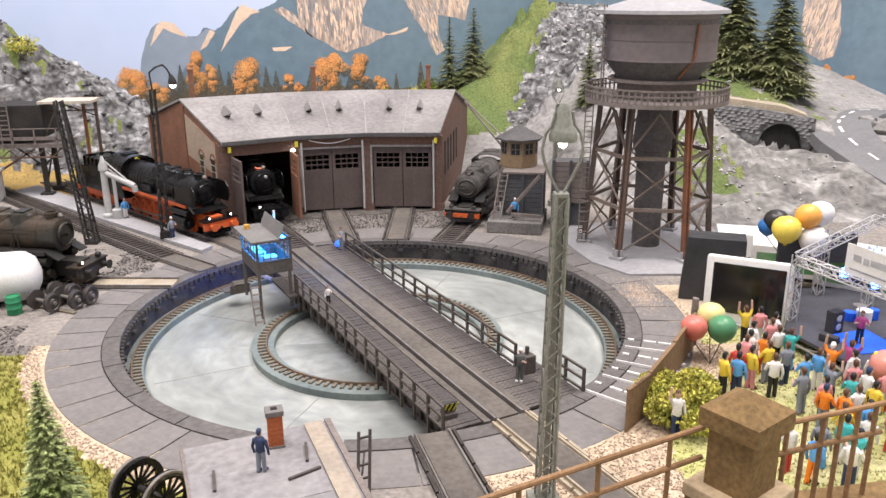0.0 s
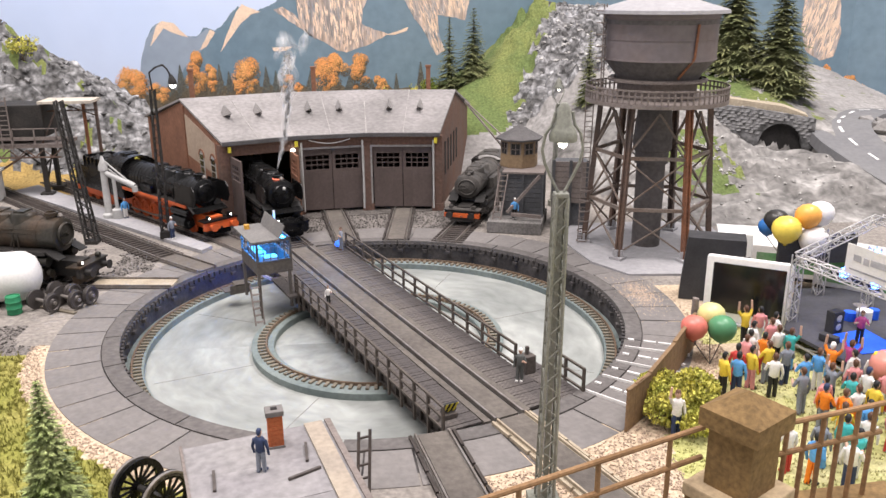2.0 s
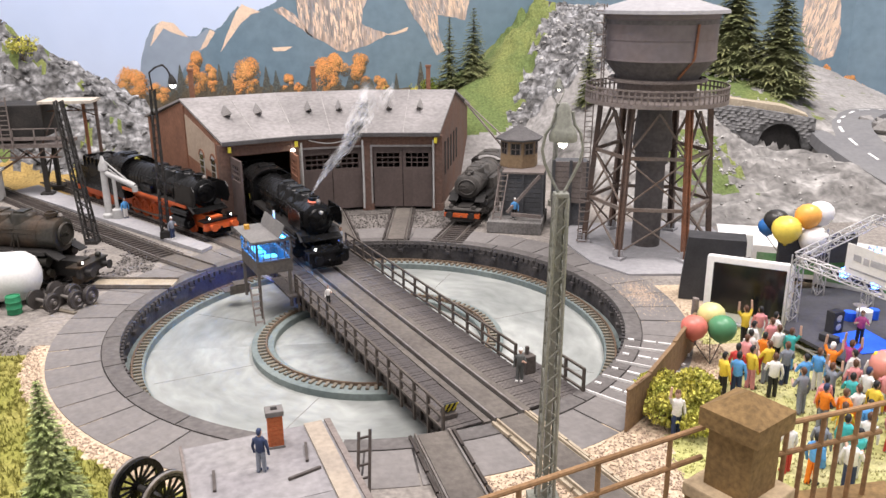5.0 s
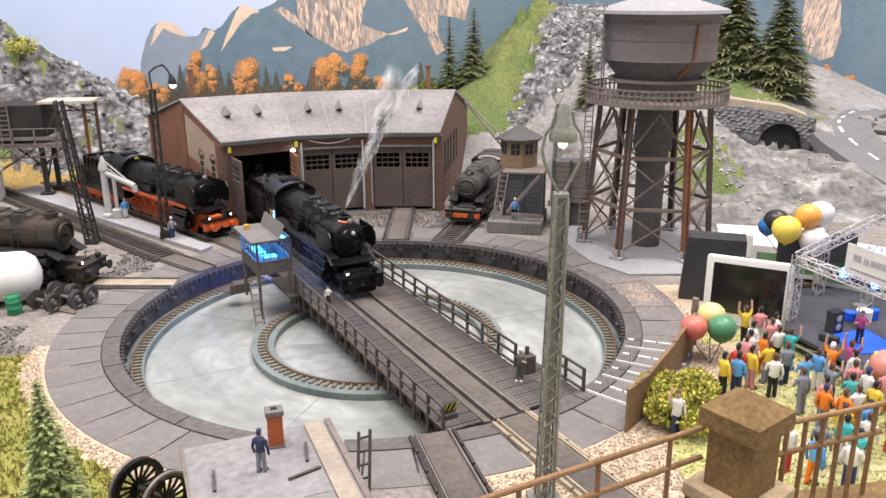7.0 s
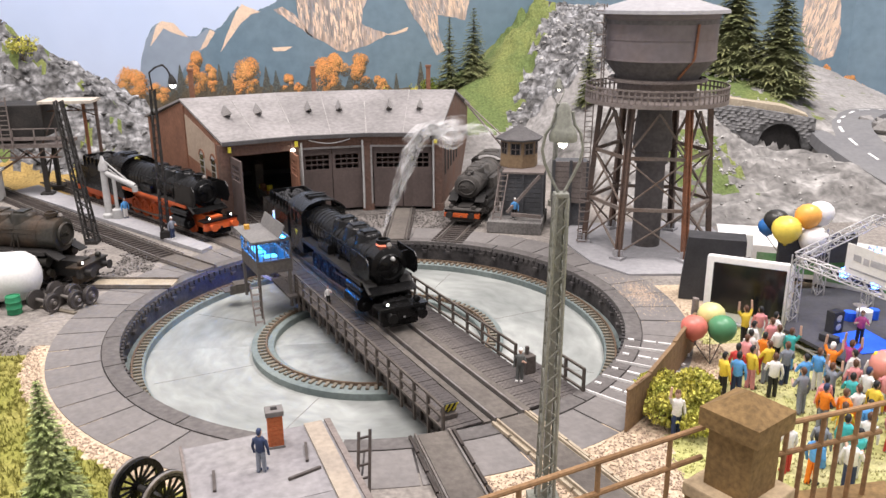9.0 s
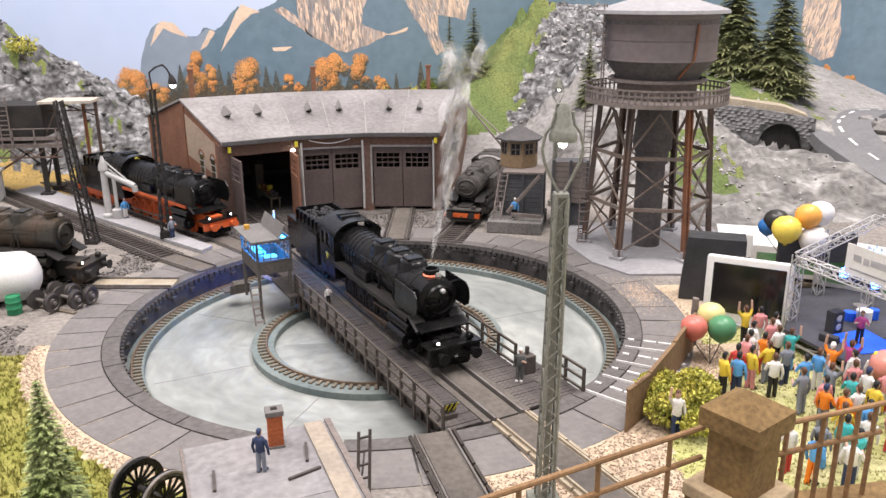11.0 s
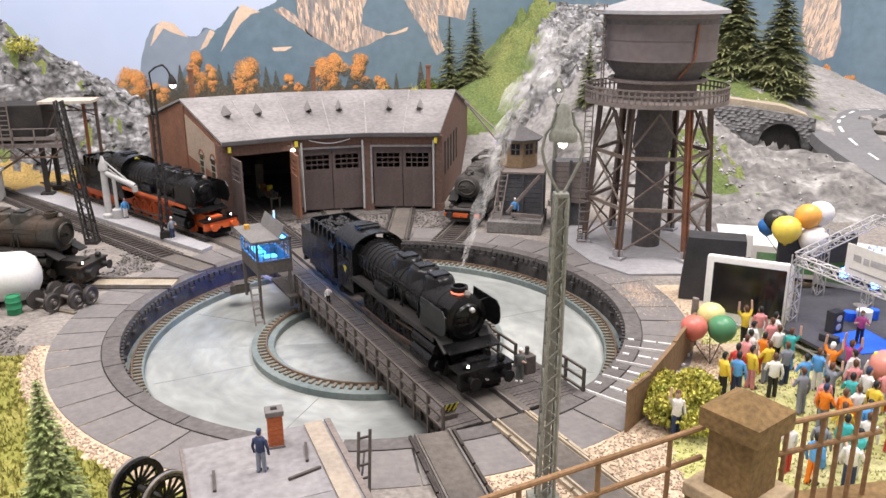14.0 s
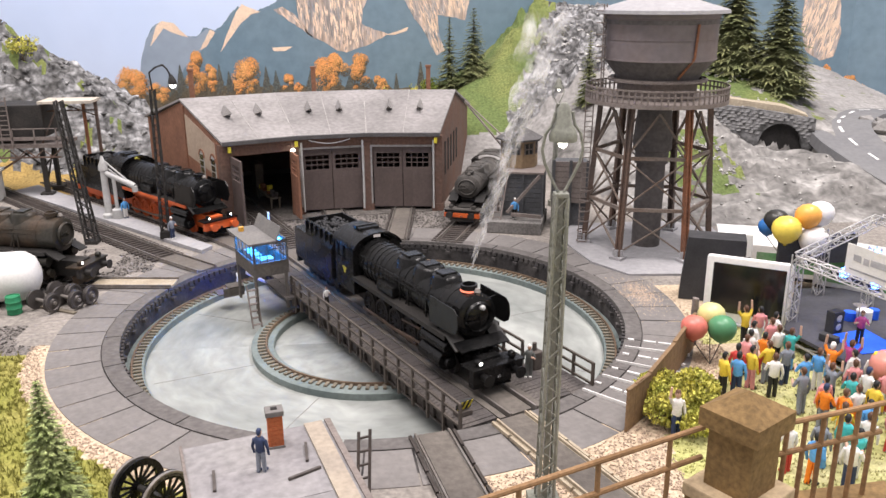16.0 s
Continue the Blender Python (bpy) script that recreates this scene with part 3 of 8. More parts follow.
for k in range(3):
    p, q = Vector((*PT(R_FRONT, SHED_A[k]), 0)), Vector((*PT(R_FRONT, SHED_A[k + 1]), 0))
    L = (q - p).length
    mid = (p + q) / 2
    base = cp(mid.x, mid.y, 0, math.degrees(math.atan2(q.y - p.y, q.x - p.x)))
    bm = B()
    box(bm, -L / 2, L / 2, -0.25, 0.25, 6.1, Z_EAVE)
    part("lintel", bm, BRICK_DARK, shed, at=base)
    if k:
        # pale iron frame round the closed gate
        for x0, x1, z0, z1 in ((-3.0, -2.82, 0.05, 6.3), (2.82, 3.0, 0.05, 6.3), (-2.82, 2.82, 6.12, 6.3)):
            bm = B()
            box(bm, x0, x1, -0.33, -0.24, z0, z1)
            part("gate_frame", bm, ROOF_SEAM, shed, "pale worn gate frame", at=base)
    # two leaves with a glazed grid above
    for side in (-1, 1):
        w = 2.75
        leaf_mat = DOOR if (k or side < 0) else BRICK
        bars = []
        for x0, x1, z0, z1, d, nm in ([(0.02, 0.3, 3.9, 6.1, 0.09, "stile"), (w - 0.3, w, 3.9, 6.1, 0.09, "stile"), (0.3, w - 0.3, 5.5, 6.1, 0.09, "top_rail"), (0.3, w - 0.3, 3.9, 4.15, 0.09, "mid_rail")]
                                      + [(0.3, w - 0.3, 4.15 + j * 0.45 - 0.045, 4.15 + j * 0.45 + 0.045, 0.04, "glazing_bar") for j in (1, 2)]
                                      + [(0.3 + j * (w - 0.6) / 4 - 0.04, 0.3 + j * (w - 0.6) / 4 + 0.04, 4.15, 5.5, 0.045, "glazing_bar") for j in (1, 2, 3)]
                                      + [(0.04 + j * (w - 0.05) / 6, 0.02 + (j + 1) * (w - 0.05) / 6, 0.32, 3.88, 0.1, "plank") for j in range(6)]):
            bm = B()
            box(bm, min(side * x0, side * x1), max(side * x0, side * x1), -d, d, z0, z1)
            bars.append((nm, bm))
        bm = B()
        box(bm, min(side * 0.03, side * w), max(side * 0.03, side * w), -0.085, 0.085, 0.35, 3.9)
        if k == 0:
            hinge = Matrix.Translation((side * 2.72 * CM, -0.3 * CM, 0)) @ Matrix.Rotation(radians(86 * side), 4, "Z") @ Matrix.Translation((-side * 2.72 * CM, 0, 0))
        else:
            hinge = Matrix()
        leaf = part("door", bm, leaf_mat, shed, "brown plank door leaf with a glazed grid", at=base @ hinge)
        for nm, bar in bars:
            part(nm, bar, leaf_mat, leaf)

# ---- water tower ----
tower = thing("water_tower", "brown-grey steel water tower with round tank and gallery on braced legs", "water tower", cp(22.0, 12.4))
bm = B()
prism(bm, [(-6.6, 2.2), (-5.6, -4.0), (-3.6, -7.2), (0.2, -7.5), (6.5, -6.2), (7.5, 6.5), (-5, 6.5)], -0.05, 0.14)
tagged(part("tower_base", bm, PLATFORM, None, at=cp(22.0, 12.4)), "pale grey flat base plate under the water tower", "base plate", kind="structure")
LEGS = [(-133 + 60 * i) for i in range(6)]


def leg_at(i, z):
    r = 5.0 + (4.15 - 5.0) * z / 11.8
    return Vector((*PT(r, LEGS[i % 6]), z))


for i in range(6):
    bm = B()
    box(bm, -0.5, 0.5, -0.5, 0.5, 0.1, 0.35)
    vs = box(bm, -0.4, 0.4, -0.1, 0.1, 0.35, 0.9)
    box(bm, -0.1, 0.1, -0.4, 0.4, 0.35, 0.9)
    part("leg_foot", bm, PLATFORM, tower, at=cp(*leg_at(i, 0).xy, 0, LEGS[i]))
    bm = B()
    a, b = leg_at(i, 0.3), leg_at(i, 11.8)
    out = Vector((*PT(1, LEGS[i]), 0))
    tan = Vector((-out.y, out.x, 0))
    for k in (-1, 1):
        beam(bm, a + tan * 0.16 * k, b + tan * 0.16 * k, 0.12, 0.4)
    beam(bm, a, b, 0.3, 0.14)
    part("leg", bm, RUST if i in (1,) else TOWER_STEEL, tower)
    for z in (4.0, 7.9):
        bm = B()
        beam(bm, leg_at(i, z), leg_at(i + 1, z), 0.2, 0.26)
        part("ring_beam", bm, BRACE, tower)
    for z0, z1 in ((0.6, 3.9), (4.1, 7.8)):
        for f in (0, 1):
            bm = B()
            beam(bm, leg_at(i + f, z0), leg_at(i + 1 - f, z1), 0.14, 0.1)
            part("brace", bm, BRACE, tower)
    bm = B()
    m = (leg_at(i, 11.2) + leg_at(i + 1, 11.2)) / 2
    beam(bm, leg_at(i, 8.1), m, 0.18, 0.14)
    beam(bm, leg_at(i + 1, 8.1), m, 0.18, 0.14)
    part("arch_brace", bm, BRACE, tower)
bm = B()
lathe(bm, [(1.12, 0.1), (1.12, 6.9), (1.3, 6.9), (1.3, 7.8), (1.5, 8.0), (1.5, 9.0), (1.2, 12)], 32)
part("riser_pipe", bm, RISER, tower, smooth=True)
bm = B()
lathe(bm, [(4.13, 14.98), (4.2, 15.02), (4.2, 17.9), (4.3, 18.0), (4.3, 18.3)], 64)
part("tank", bm, TOWER_TANK, tower, smooth=True)
bm = B()
lathe(bm, [(2.6, 13.3), (3.1, 13.5), (3.15, 13.7), (4.1, 14.9), (4.16, 14.99)], 64)
part("tank_bottom", bm, RISER, tower, "darker conical tank bottom", smooth=True)
for z, h in ((14.95, 0.12), (16.45, 0.06), (17.55, 0.3)):
    bm = B()
    lathe(bm, [(4.18, z), (4.25, z), (4.25, z + h), (4.18, z + h)], 64)
    part("tank_band", bm, RISER if z > 17 else TOWER_TANK, tower, smooth=True)
bm = B()
lathe(bm, [(3.3, 13.3), (3.75, 13.34), (3.75, 13.5), (3.3, 13.52)], 64)
part("tank_collar", bm, WEATHERED, tower, smooth=True)
bm = B()
lathe(bm, [(4.2, 18.25), (4.95, 18.3), (4.9, 18.55), (2, 19.4), (0.1, 19.8)], 64)
part("tank_roof", bm, PLATFORM, tower, "pale grey shallow conical roof", smooth=True)
bm = B()
lathe(bm, [(3.0, 11.6), (5.3, 11.75), (5.42, 11.75), (5.42, 12.05), (3.0, 12.05), (3.0, 13.4), (3.6, 13.35), (3.6, 13.6)], 64)
part("gallery_floor", bm, WEATHERED, tower, smooth=True)
for z in (12.55, 12.95):
    bm = B()
    lathe(bm, [(5.33, z), (5.42, z), (5.42, z + 0.12), (5.33, z + 0.12), (5.33, z)], 64)
    part("gallery_rail", bm, WEATHERED, tower)
for i in range(72):
    bm = B() if i == 0 else None
    if i == 0:
        box(bm, 5.32, 5.4, -0.06, 0.06, 12.05, 13.0)
        bar_me = mesh_of(bm, WEATHERED, "baluster")
    piece("baluster", bar_me, tower, cp(0, 0, 0, 5 * i))
bm = B()
for q in ((PT(4.32, -72), 17.6, PT(4.3, -74), 15.2), (PT(4.3, -74), 15.2, PT(3.4, -84), 13.7)):
    rod(bm, (*q[0], q[1]), (*q[2], q[3]), 0.1)
part("overflow_pipe", bm, RUST, tower, "rust-red pipe down the tank")

# ---- backdrop: a printed mountain picture on two upright boards ----
SKY = M("printed_sky", (0.52, 0.62, 0.82), 0.8, 0.02, 20, 0.0, col2=(0.66, 0.72, 0.86), amount=0.6)
HAZE = M("printed_forest_haze", (0.15, 0.225, 0.285), 0.8, 0.1, 6, 0.0, col2=(0.2, 0.27, 0.32), amount=0.5)
YB = 72.0
backdrop = thing("backdrop", "printed mountain landscape on an upright board behind the layout", "backdrop", cp(0, YB), kind="backdrop")
bm = B()
box(bm, -110, 73, 0, 0.6, -2, 40)
part("board", bm, SKY, backdrop)

# ---- locomotives ----
EMBLEM_YELLOW = M("emblem_yellow", (0.5, 0.42, 0.06), 0.5, 0.15, 0.3, 0)
LAMP_GLOW = glow("lamp_white_glow", (1.0, 0.97, 0.9), 6.0)
HOT_RING = glow("chimney_red_glow", (1.0, 0.25, 0.15), 1.2)
WINDOW_DARK = M("dark_glass", (0.02, 0.022, 0.025), 0.15, 0.1, 0.5, 0.0, spec=0.6)


def spoked_wheelset(r, gauge, mat, name, parent, at, spokes=12, label="", sides=(-1, 1)):
    """Two spoked wheels on one axle, turning round the local y axis."""
    bm = B()
    for sy in sides:
        m = Matrix.Translation((0, sy * gauge / 2, 0)) @ Matrix.Rotation(radians(90 * sy), 4, "X")
        lathe(bm, [(r * 0.82, -0.1), (r, -0.1), (r, 0.06), (r * 1.07, 0.07), (r * 1.07, 0.13), (r * 0.82, 0.13), (r * 0.82, -0.1)], 24, m)
        lathe(bm, [(0.01, -0.12), (r * 0.2, -0.12), (r * 0.2, 0.1), (0.01, 0.1)], 10, m)
        for i in range(spokes):
            a = 2 * math.pi * i / spokes
            beam(bm, m @ Vector((0.15 * r * math.cos(a), 0.15 * r * math.sin(a), 0)), m @ Vector((0.85 * r * math.cos(a), 0.85 * r * math.sin(a), 0)), 0.07, 0.1)
    if len(sides) == 2:
        rod(bm, (0, -gauge / 2, 0), (0, gauge / 2, 0), 0.11)
    return part(name, bm, mat, parent, label, at=at)


def coal_heap(x0, x1, w, z, parent, seed):
    bm = B()
    rnd = random.Random(seed)
    for i in range(170):
        x, y = rnd.uniform(x0, x1), rnd.uniform(-w, w)
        s = rnd.uniform(0.13, 0.26)
        h = z + 0.35 * (1 - (y / w) ** 2) + rnd.uniform(-0.1, 0.06)
        g = bmesh.ops.create_icosphere(bm, subdivisions=1, radius=s)["verts"]
        turned(bm, g, Matrix.Translation((x, y, h)) @ Euler((rnd.random() * 6, rnd.random() * 6, 0)).to_matrix().to_4x4() @ Matrix.Diagonal((1, 0.75, 0.65, 1)))
    tagged(part("coal", bm, COAL, parent, "heap of coal lumps"), kind="stuff")


def locomotive(label, at, body, frame_mat, wheel_mat, lit=True, tender=True, deflectors=True, apron=True, group="steam locomotives", tank=False, boiler_len=11.5):
    """A steam locomotive; x runs forward from the smokebox front, z from the rail top."""
    t = thing("steam_locomotive", label, "locomotive", at, group)
    BL = boiler_len
    ZC, RB = 3.5, 1.24
    ax = Matrix.Translation((0, 0, ZC)) @ Matrix.Rotation(radians(-90), 4, "Y")
    bm = B()
    lathe(bm, [(0.01, -0.16), (0.45, -0.14), (0.8, -0.02), (0.86, 0.0), (1.08, 0.02), (1.2, 0.1), (1.2, 3.2), (1.23, 3.2), (1.23, 3.32), (1.19, 3.33), (1.19, BL * 0.6), (RB, BL * 0.62), (1.32, BL * 0.78), (1.38, BL + 0.1)], 40, ax)
    boiler = part("boiler", bm, body, t, smooth=True)
    for k in (1.4, 3.28, 5.0, 5.9, 6.6, 7.6, 8.2, 8.7, 9.2, 9.7, 10.2, 10.7):
        if k > BL:
            continue
        bm = B()
        rb = float(np.interp(k, (3.3, BL * 0.6, BL * 0.78, BL), (1.19, 1.2, 1.32, 1.38)))
        lathe(bm, [(rb - 0.03, k), (rb + 0.035, k), (rb + 0.035, k + 0.1), (rb - 0.03, k + 0.1)], 32, ax)
        part("boiler_band", bm, body, boiler)
    bm = B()
    lathe(bm, [(0.72, -0.06), (0.78, -0.2), (0.86, -0.06)], 32, ax)
    beam(bm, (0.2, -0.7, ZC + 0.15), (0.2, 0.1, ZC + 0.15), 0.08, 0.1)
    beam(bm, (0.2, -0.7, ZC - 0.15), (0.2, 0.1, ZC - 0.15), 0.08, 0.1)
    rod(bm, (0.15, 0, ZC), (0.36, 0, ZC), 0.09)
    part("smokebox_door", bm, body, t, smooth=True)
    bm = B()
    lathe(bm, [(0.55, 0.85), (0.42, 1.05), (0.38, 1.3), (0.46, 1.34), (0.46, 1.56), (0.34, 1.58), (0.3, 1.2)], 24, Matrix.Translation((-0.85, 0, ZC)))
    chimney = part("chimney", bm, body, t, smooth=True)
    if lit and frame_mat is LOCO_BLACK:
        bm = B()
        lathe(bm, [(0.4, 1.2), (0.45, 1.2), (0.45, 1.28), (0.4, 1.28)], 24, Matrix.Translation((-0.85, 0, ZC)))
        part("chimney_ring", bm, HOT_RING, chimney, "glowing red ring")
    for k, (x, w, ln) in enumerate(((-3.1, 0.82, 0.8), (-4.85, 0.86, 0.86), (-6.9, 0.84, 0.78))):
        if tank and k == 2:
            continue
        bm = B()
        lathe(bm, [(w + 0.2, 0.6), (w + 0.06, 0.95), (w, 1.25), (w * 0.9, 1.42), (w * 0.6, 1.53), (0.01, 1.57)], 24, Matrix.Translation((x, 0, ZC)) @ Matrix.Diagonal((ln / w * 1.15, 1, 1, 1)))
        part("dome", bm, body, boiler, smooth=True)
        bm = B()
        box(bm, x - 0.42, x + 0.42, -0.5, 0.5, ZC + 1.52, ZC + 1.62, bevel=0.04)
        part("dome_lid", bm, body, boiler)
    bm = B()
    lathe(bm, [(0.14, 0), (0.16, 0.2), (0.2, 0.25), (0.12, 0.42), (0.02, 0.46)], 12, Matrix.Translation((-0.2, 0.1, ZC + 1.05)))
    rod(bm, (-0.1, -0.35, ZC + 1.05), (-0.1, 0.35, ZC + 1.05), 0.06)
    part("bell", bm, STEEL if lit else body, boiler, "small metal bell ahead of the chimney", smooth=True)
    # pipes and rods along both flanks
    for sy in (-1, 1):
        bm = B()
        rod(bm, (-1.2, sy * 1.16, ZC + 0.2), (-BL, sy * 1.26, ZC + 0.3), 0.05, 6)
        rod(bm, (-3.2, sy * 1.12, ZC + 0.45), (-7.2, sy * 1.12, ZC + 0.45), 0.07, 6)
        rod(bm, (-4.7, sy * 0.7, ZC + 1.2), (-5.6, sy * 1.2, 2.6), 0.06, 6)
        rod(bm, (-3.0, sy * 0.65, ZC + 1.1), (-3.6, sy * 1.15, 2.7), 0.05, 6)
        part("pipe", bm, body, boiler)
        for x, top in ((-2.7, 0.95), (-3.1, 0.95), (-5.1, 1.0), (-6.1, 0.9), (-7.4, 1.0), (-7.9, 1.0), (-9.2, 0.9)):
            bm = B()
            curve = [(x, sy * 0.62, ZC + top), (x - 0.1, sy * 1.05, ZC + 0.55), (x - 0.15, sy * 1.22, ZC), (x - 0.2, sy * 1.2, 2.6)]
            for a, b in zip(curve, curve[1:]):
                rod(bm, a, b, 0.045, 6)
            part("sand_pipe", bm, body, boiler)
        bm = B()
        for x in (-1.6, -4.0, -6.4, -8.8, -10.8):
            rod(bm, (x, sy * 1.08, ZC + 0.5), (x, sy * 1.28, ZC + 0.56), 0.035, 5)
        rod(bm, (-1.2, sy * 1.28, ZC + 0.56), (-11.2, sy * 1.34, ZC + 0.56), 0.035, 6)
        part("handrail", bm, body, boiler)
        bm = B()
        vs = box(bm, -8.6, -6.6, 0.95, 1.55, 2.62, 3.3, bevel=0.12)
        if sy < 0:
            turned(bm, bm.verts, Matrix.Diagonal((1, -1, 1, 1)))
            bmesh.ops.reverse_faces(bm, faces=bm.faces)
        part("air_pump" if sy < 0 else "feed_pump", bm, body, t)
        bm = B()
        box(bm, -BL, -0.5, sy * 1.28 - 0.44, sy * 1.28 + 0.44, 2.48, 2.6)
        vs = box(bm, -0.1, 1.1, sy * 1.22 - 0.42, sy * 1.22 + 0.42, 0, 0.1)
        turned(bm, vs, Matrix.Translation((-0.55, 0, 2.5)) @ Matrix.Rotation(radians(28), 4, "Y"))
        # greyer than the body: light falling on the board's top, put into its colour
        board = part("running_board", bm, LOCO_GREY, t)
        bm = B()
        box(bm, -BL, -0.5, sy * 1.74 - 0.03, sy * 1.74 + 0.03, 2.36, 2.62)
        part("board_edge", bm, LOCO_GREY if frame_mat is not LOCO_RED else frame_mat, board)
        bm = B()
        rod(bm, (-0.8, sy * 1.4, 1.0), (-3.0, sy * 1.4, 1.0), 0.52, 20)
        rod(bm, (-0.45, sy * 1.45, 1.85), (-3.0, sy * 1.45, 1.85), 0.36, 16)
        rod(bm, (-0.35, sy * 1.4, 1.0), (-0.6, sy * 1.4, 1.0), 0.3, 16)
        part("cylinder", bm, body, t, smooth=True)
        bm = B()
        beam(bm, (-3.1, sy * 1.42, 1.0), (-6.4, sy * 1.42, 0.75), 0.1, 0.14)
        beam(bm, (-4.2, sy * 1.32, 0.62), (-11.0, sy * 1.32, 0.62), 0.08, 0.16)
        beam(bm, (-3.4, sy * 1.5, 1.9), (-5.6, sy * 1.46, 1.7), 0.08, 0.12)
        part("side_rod", bm, ROD_STEEL if lit else frame_mat, t, "oily brown steel rods")
        if deflectors:
            bm = B()
            low = [(0.15, 2.9), (0.5, 3.1), (0.62, 3.5), (0.55, 4.05), (0.25, 4.32), (-2.1, 4.36), (-2.2, 2.85)]
            tall = [(0.7, 2.62), (1.0, 3.2), (0.9, 3.95), (0.5, 4.35), (-2.2, 4.4), (-2.3, 2.7), (-0.4, 2.6)]
            prism(bm, tall if frame_mat is LOCO_RED else low, sy * 1.62 - 0.03, sy * 1.62 + 0.03, 0, Matrix.Rotation(radians(90), 4, "X"))
            part("smoke_deflector", bm, body, t)
            bm = B()
            beam(bm, (-0.6, sy * 1.0, 4.1), (-0.6, sy * 1.6, 4.2), 0.06)
            beam(bm, (-1.6, sy * 1.4, 2.58), (-1.6, sy * 1.6, 2.95), 0.08)
            part("deflector_stay", bm, body, t)
        bm = B()
        rod(bm, (2.5, sy * 0.98, 1.1), (1.9, sy * 0.98, 1.1), 0.2, 14)
        rod(bm, (2.58, sy * 0.98, 1.1), (2.5, sy * 0.98, 1.1), 0.32, 18)
        part("buffer", bm, frame_mat, t, smooth=True)
        bm = B()
        lathe(bm, [(0.01, 0), (0.17, 0.02), (0.2, 0.1), (0.2, 0.3), (0.01, 0.34)], 14, Matrix.Translation((1.85, sy * 1.02, 1.78)) @ Matrix.Rotation(radians(-90), 4, "Y"))
        head = part("headlamp", bm, body, t, smooth=True)
        if lit and (sy < 0 or frame_mat is LOCO_RED):
            bm = B()
            lathe(bm, [(0.01, 0.03), (0.07, 0.02), (0.09, -0.02)], 12, Matrix.Translation((1.87, sy * 1.02, 1.78)) @ Matrix.Rotation(radians(90), 4, "Y"))
            part("lamp_lens", bm, LAMP_GLOW, head, "bright white lens")
    bm = B()
    box(bm, 1.6, 1.95, -1.55, 1.55, 0.75, 1.45, bevel=0.05)
    part("buffer_beam", bm, frame_mat, t)
    bm = B()
    box(bm, 0.9, 2.05, -1.6, 1.6, 1.48, 1.58)
    box(bm, 1.0, 1.45, -1.2, 1.2, 0.2, 0.75)
    beam(bm, (1.7, 0, 1.0), (2.0, 0, 0.8), 0.2)
    box(bm, 1.7, 1.85, -0.9, 0.9, 0.3, 0.36)
    part("front_step", bm, body, t)
    if lit and frame_mat is LOCO_BLACK:
        # the pale colour paints a bright reflection on the smokebox front
        bm = B()
        lathe(bm, [(0.01, 0.1), (0.1, 0.08), (0.14, 0), (0.14, -0.2), (0.01, -0.22)], 14, Matrix.Translation((0.3, 0.15, ZC + 0.55)) @ Matrix.Rotation(radians(90), 4, "Y"))
        part("smokebox_lamp", bm, GREYWHITE, t, "small unlit lamp, pale all over to stand for a bright reflection", smooth=True)
        bm = B()
        prism(bm, [(-BL - 1.3, 2.55), (-BL - 1.2, 2.5), (-BL - 1.0, 2.85), (-BL - 1.2, 2.95), (-BL - 1.55, 2.9), (-BL - 1.5, 2.8)], 1.702, 1.72, 0, Matrix.Rotation(radians(90), 4, "X"))
        part("cab_emblem", bm, EMBLEM_YELLOW, t, "small yellow painted emblem on the cab side")
    if apron:
        bm = B()
        vs = box(bm, 0, 0.85, -1.5, 1.5, -0.04, 0.04)
        turned(bm, vs, Matrix.Translation((0.0, 0, 2.32)) @ Matrix.Rotation(radians(17), 4, "Y"))
        part("apron", bm, body, t)
    # frame under the boiler
    bm = B()
    box(bm, -BL - 2.4, 1.3, -0.6, 0.6, 0.55, 1.7)
    box(bm, -BL, -1, -0.8, 0.8, 1.7, 2.5)
    part("main_frame", bm, frame_mat, t)
    # driver's cab
    X0, X1 = -BL - 2.6, -BL + 0.05
    bm = B()
    for sy in (-1, 1):
        y0, y1 = sorted((sy * 1.62, sy * 1.7))
        box(bm, X0, X1, y0, y1, 1.4, 3.4)
        box(bm, X0 + 1.9, X1, y0, y1, 3.4, 4.5)
        box(bm, X0, X0 + 0.35, y0, y1, 3.4, 4.5)
        box(bm, X0 + 1.0, X0 + 1.2, y0, y1, 3.4, 4.3)
        box(bm, X0, X1, y0, y1, 4.3, 4.5)
    box(bm, X1 - 0.06, X1, -1.62, 1.62, 1.5, 4.6)
    box(bm, X0, X1, -1.62, 1.62, 1.4, 1.6)
    cabin = part("cabin", bm, body, t)
    bm = B()
    arc = [(1.78 * math.sin(radians(a)), 4.42 + 0.85 * (math.cos(radians(a)) - math.cos(radians(75))) / (1 - math.cos(radians(75)))) for a in range(-75, 76, 10)]
    inner = [(y * 0.96, z - 0.08) for y, z in arc]
    prism(bm, arc + inner[::-1], X0 - 0.35, X1 + 0.2, 0, Matrix(((0, 0, 1, 0), (1, 0, 0, 0), (0, 1, 0, 0), (0, 0, 0, 1))))
    part("cab_roof", bm, body, cabin)
    bm = B()
    box(bm, X0 + 0.7, X0 + 1.7, -0.7, 0.7, 5.2, 5.36, bevel=0.04)
    box(bm, X0 + 1.1, X0 + 1.25, -0.75, 0.75, 5.25, 5.42)
    part("roof_hatch", bm, body, cabin)
    bm = B()
    box(bm, X0 + 0.36, X0 + 1.88, -1.61, -1.59, 3.42, 4.3)
    part("cab_window", bm, WINDOW_DARK, cabin)
    bm = B()
    box(bm, X0 + 0.36, X0 + 1.88, 1.59, 1.61, 3.42, 4.3)
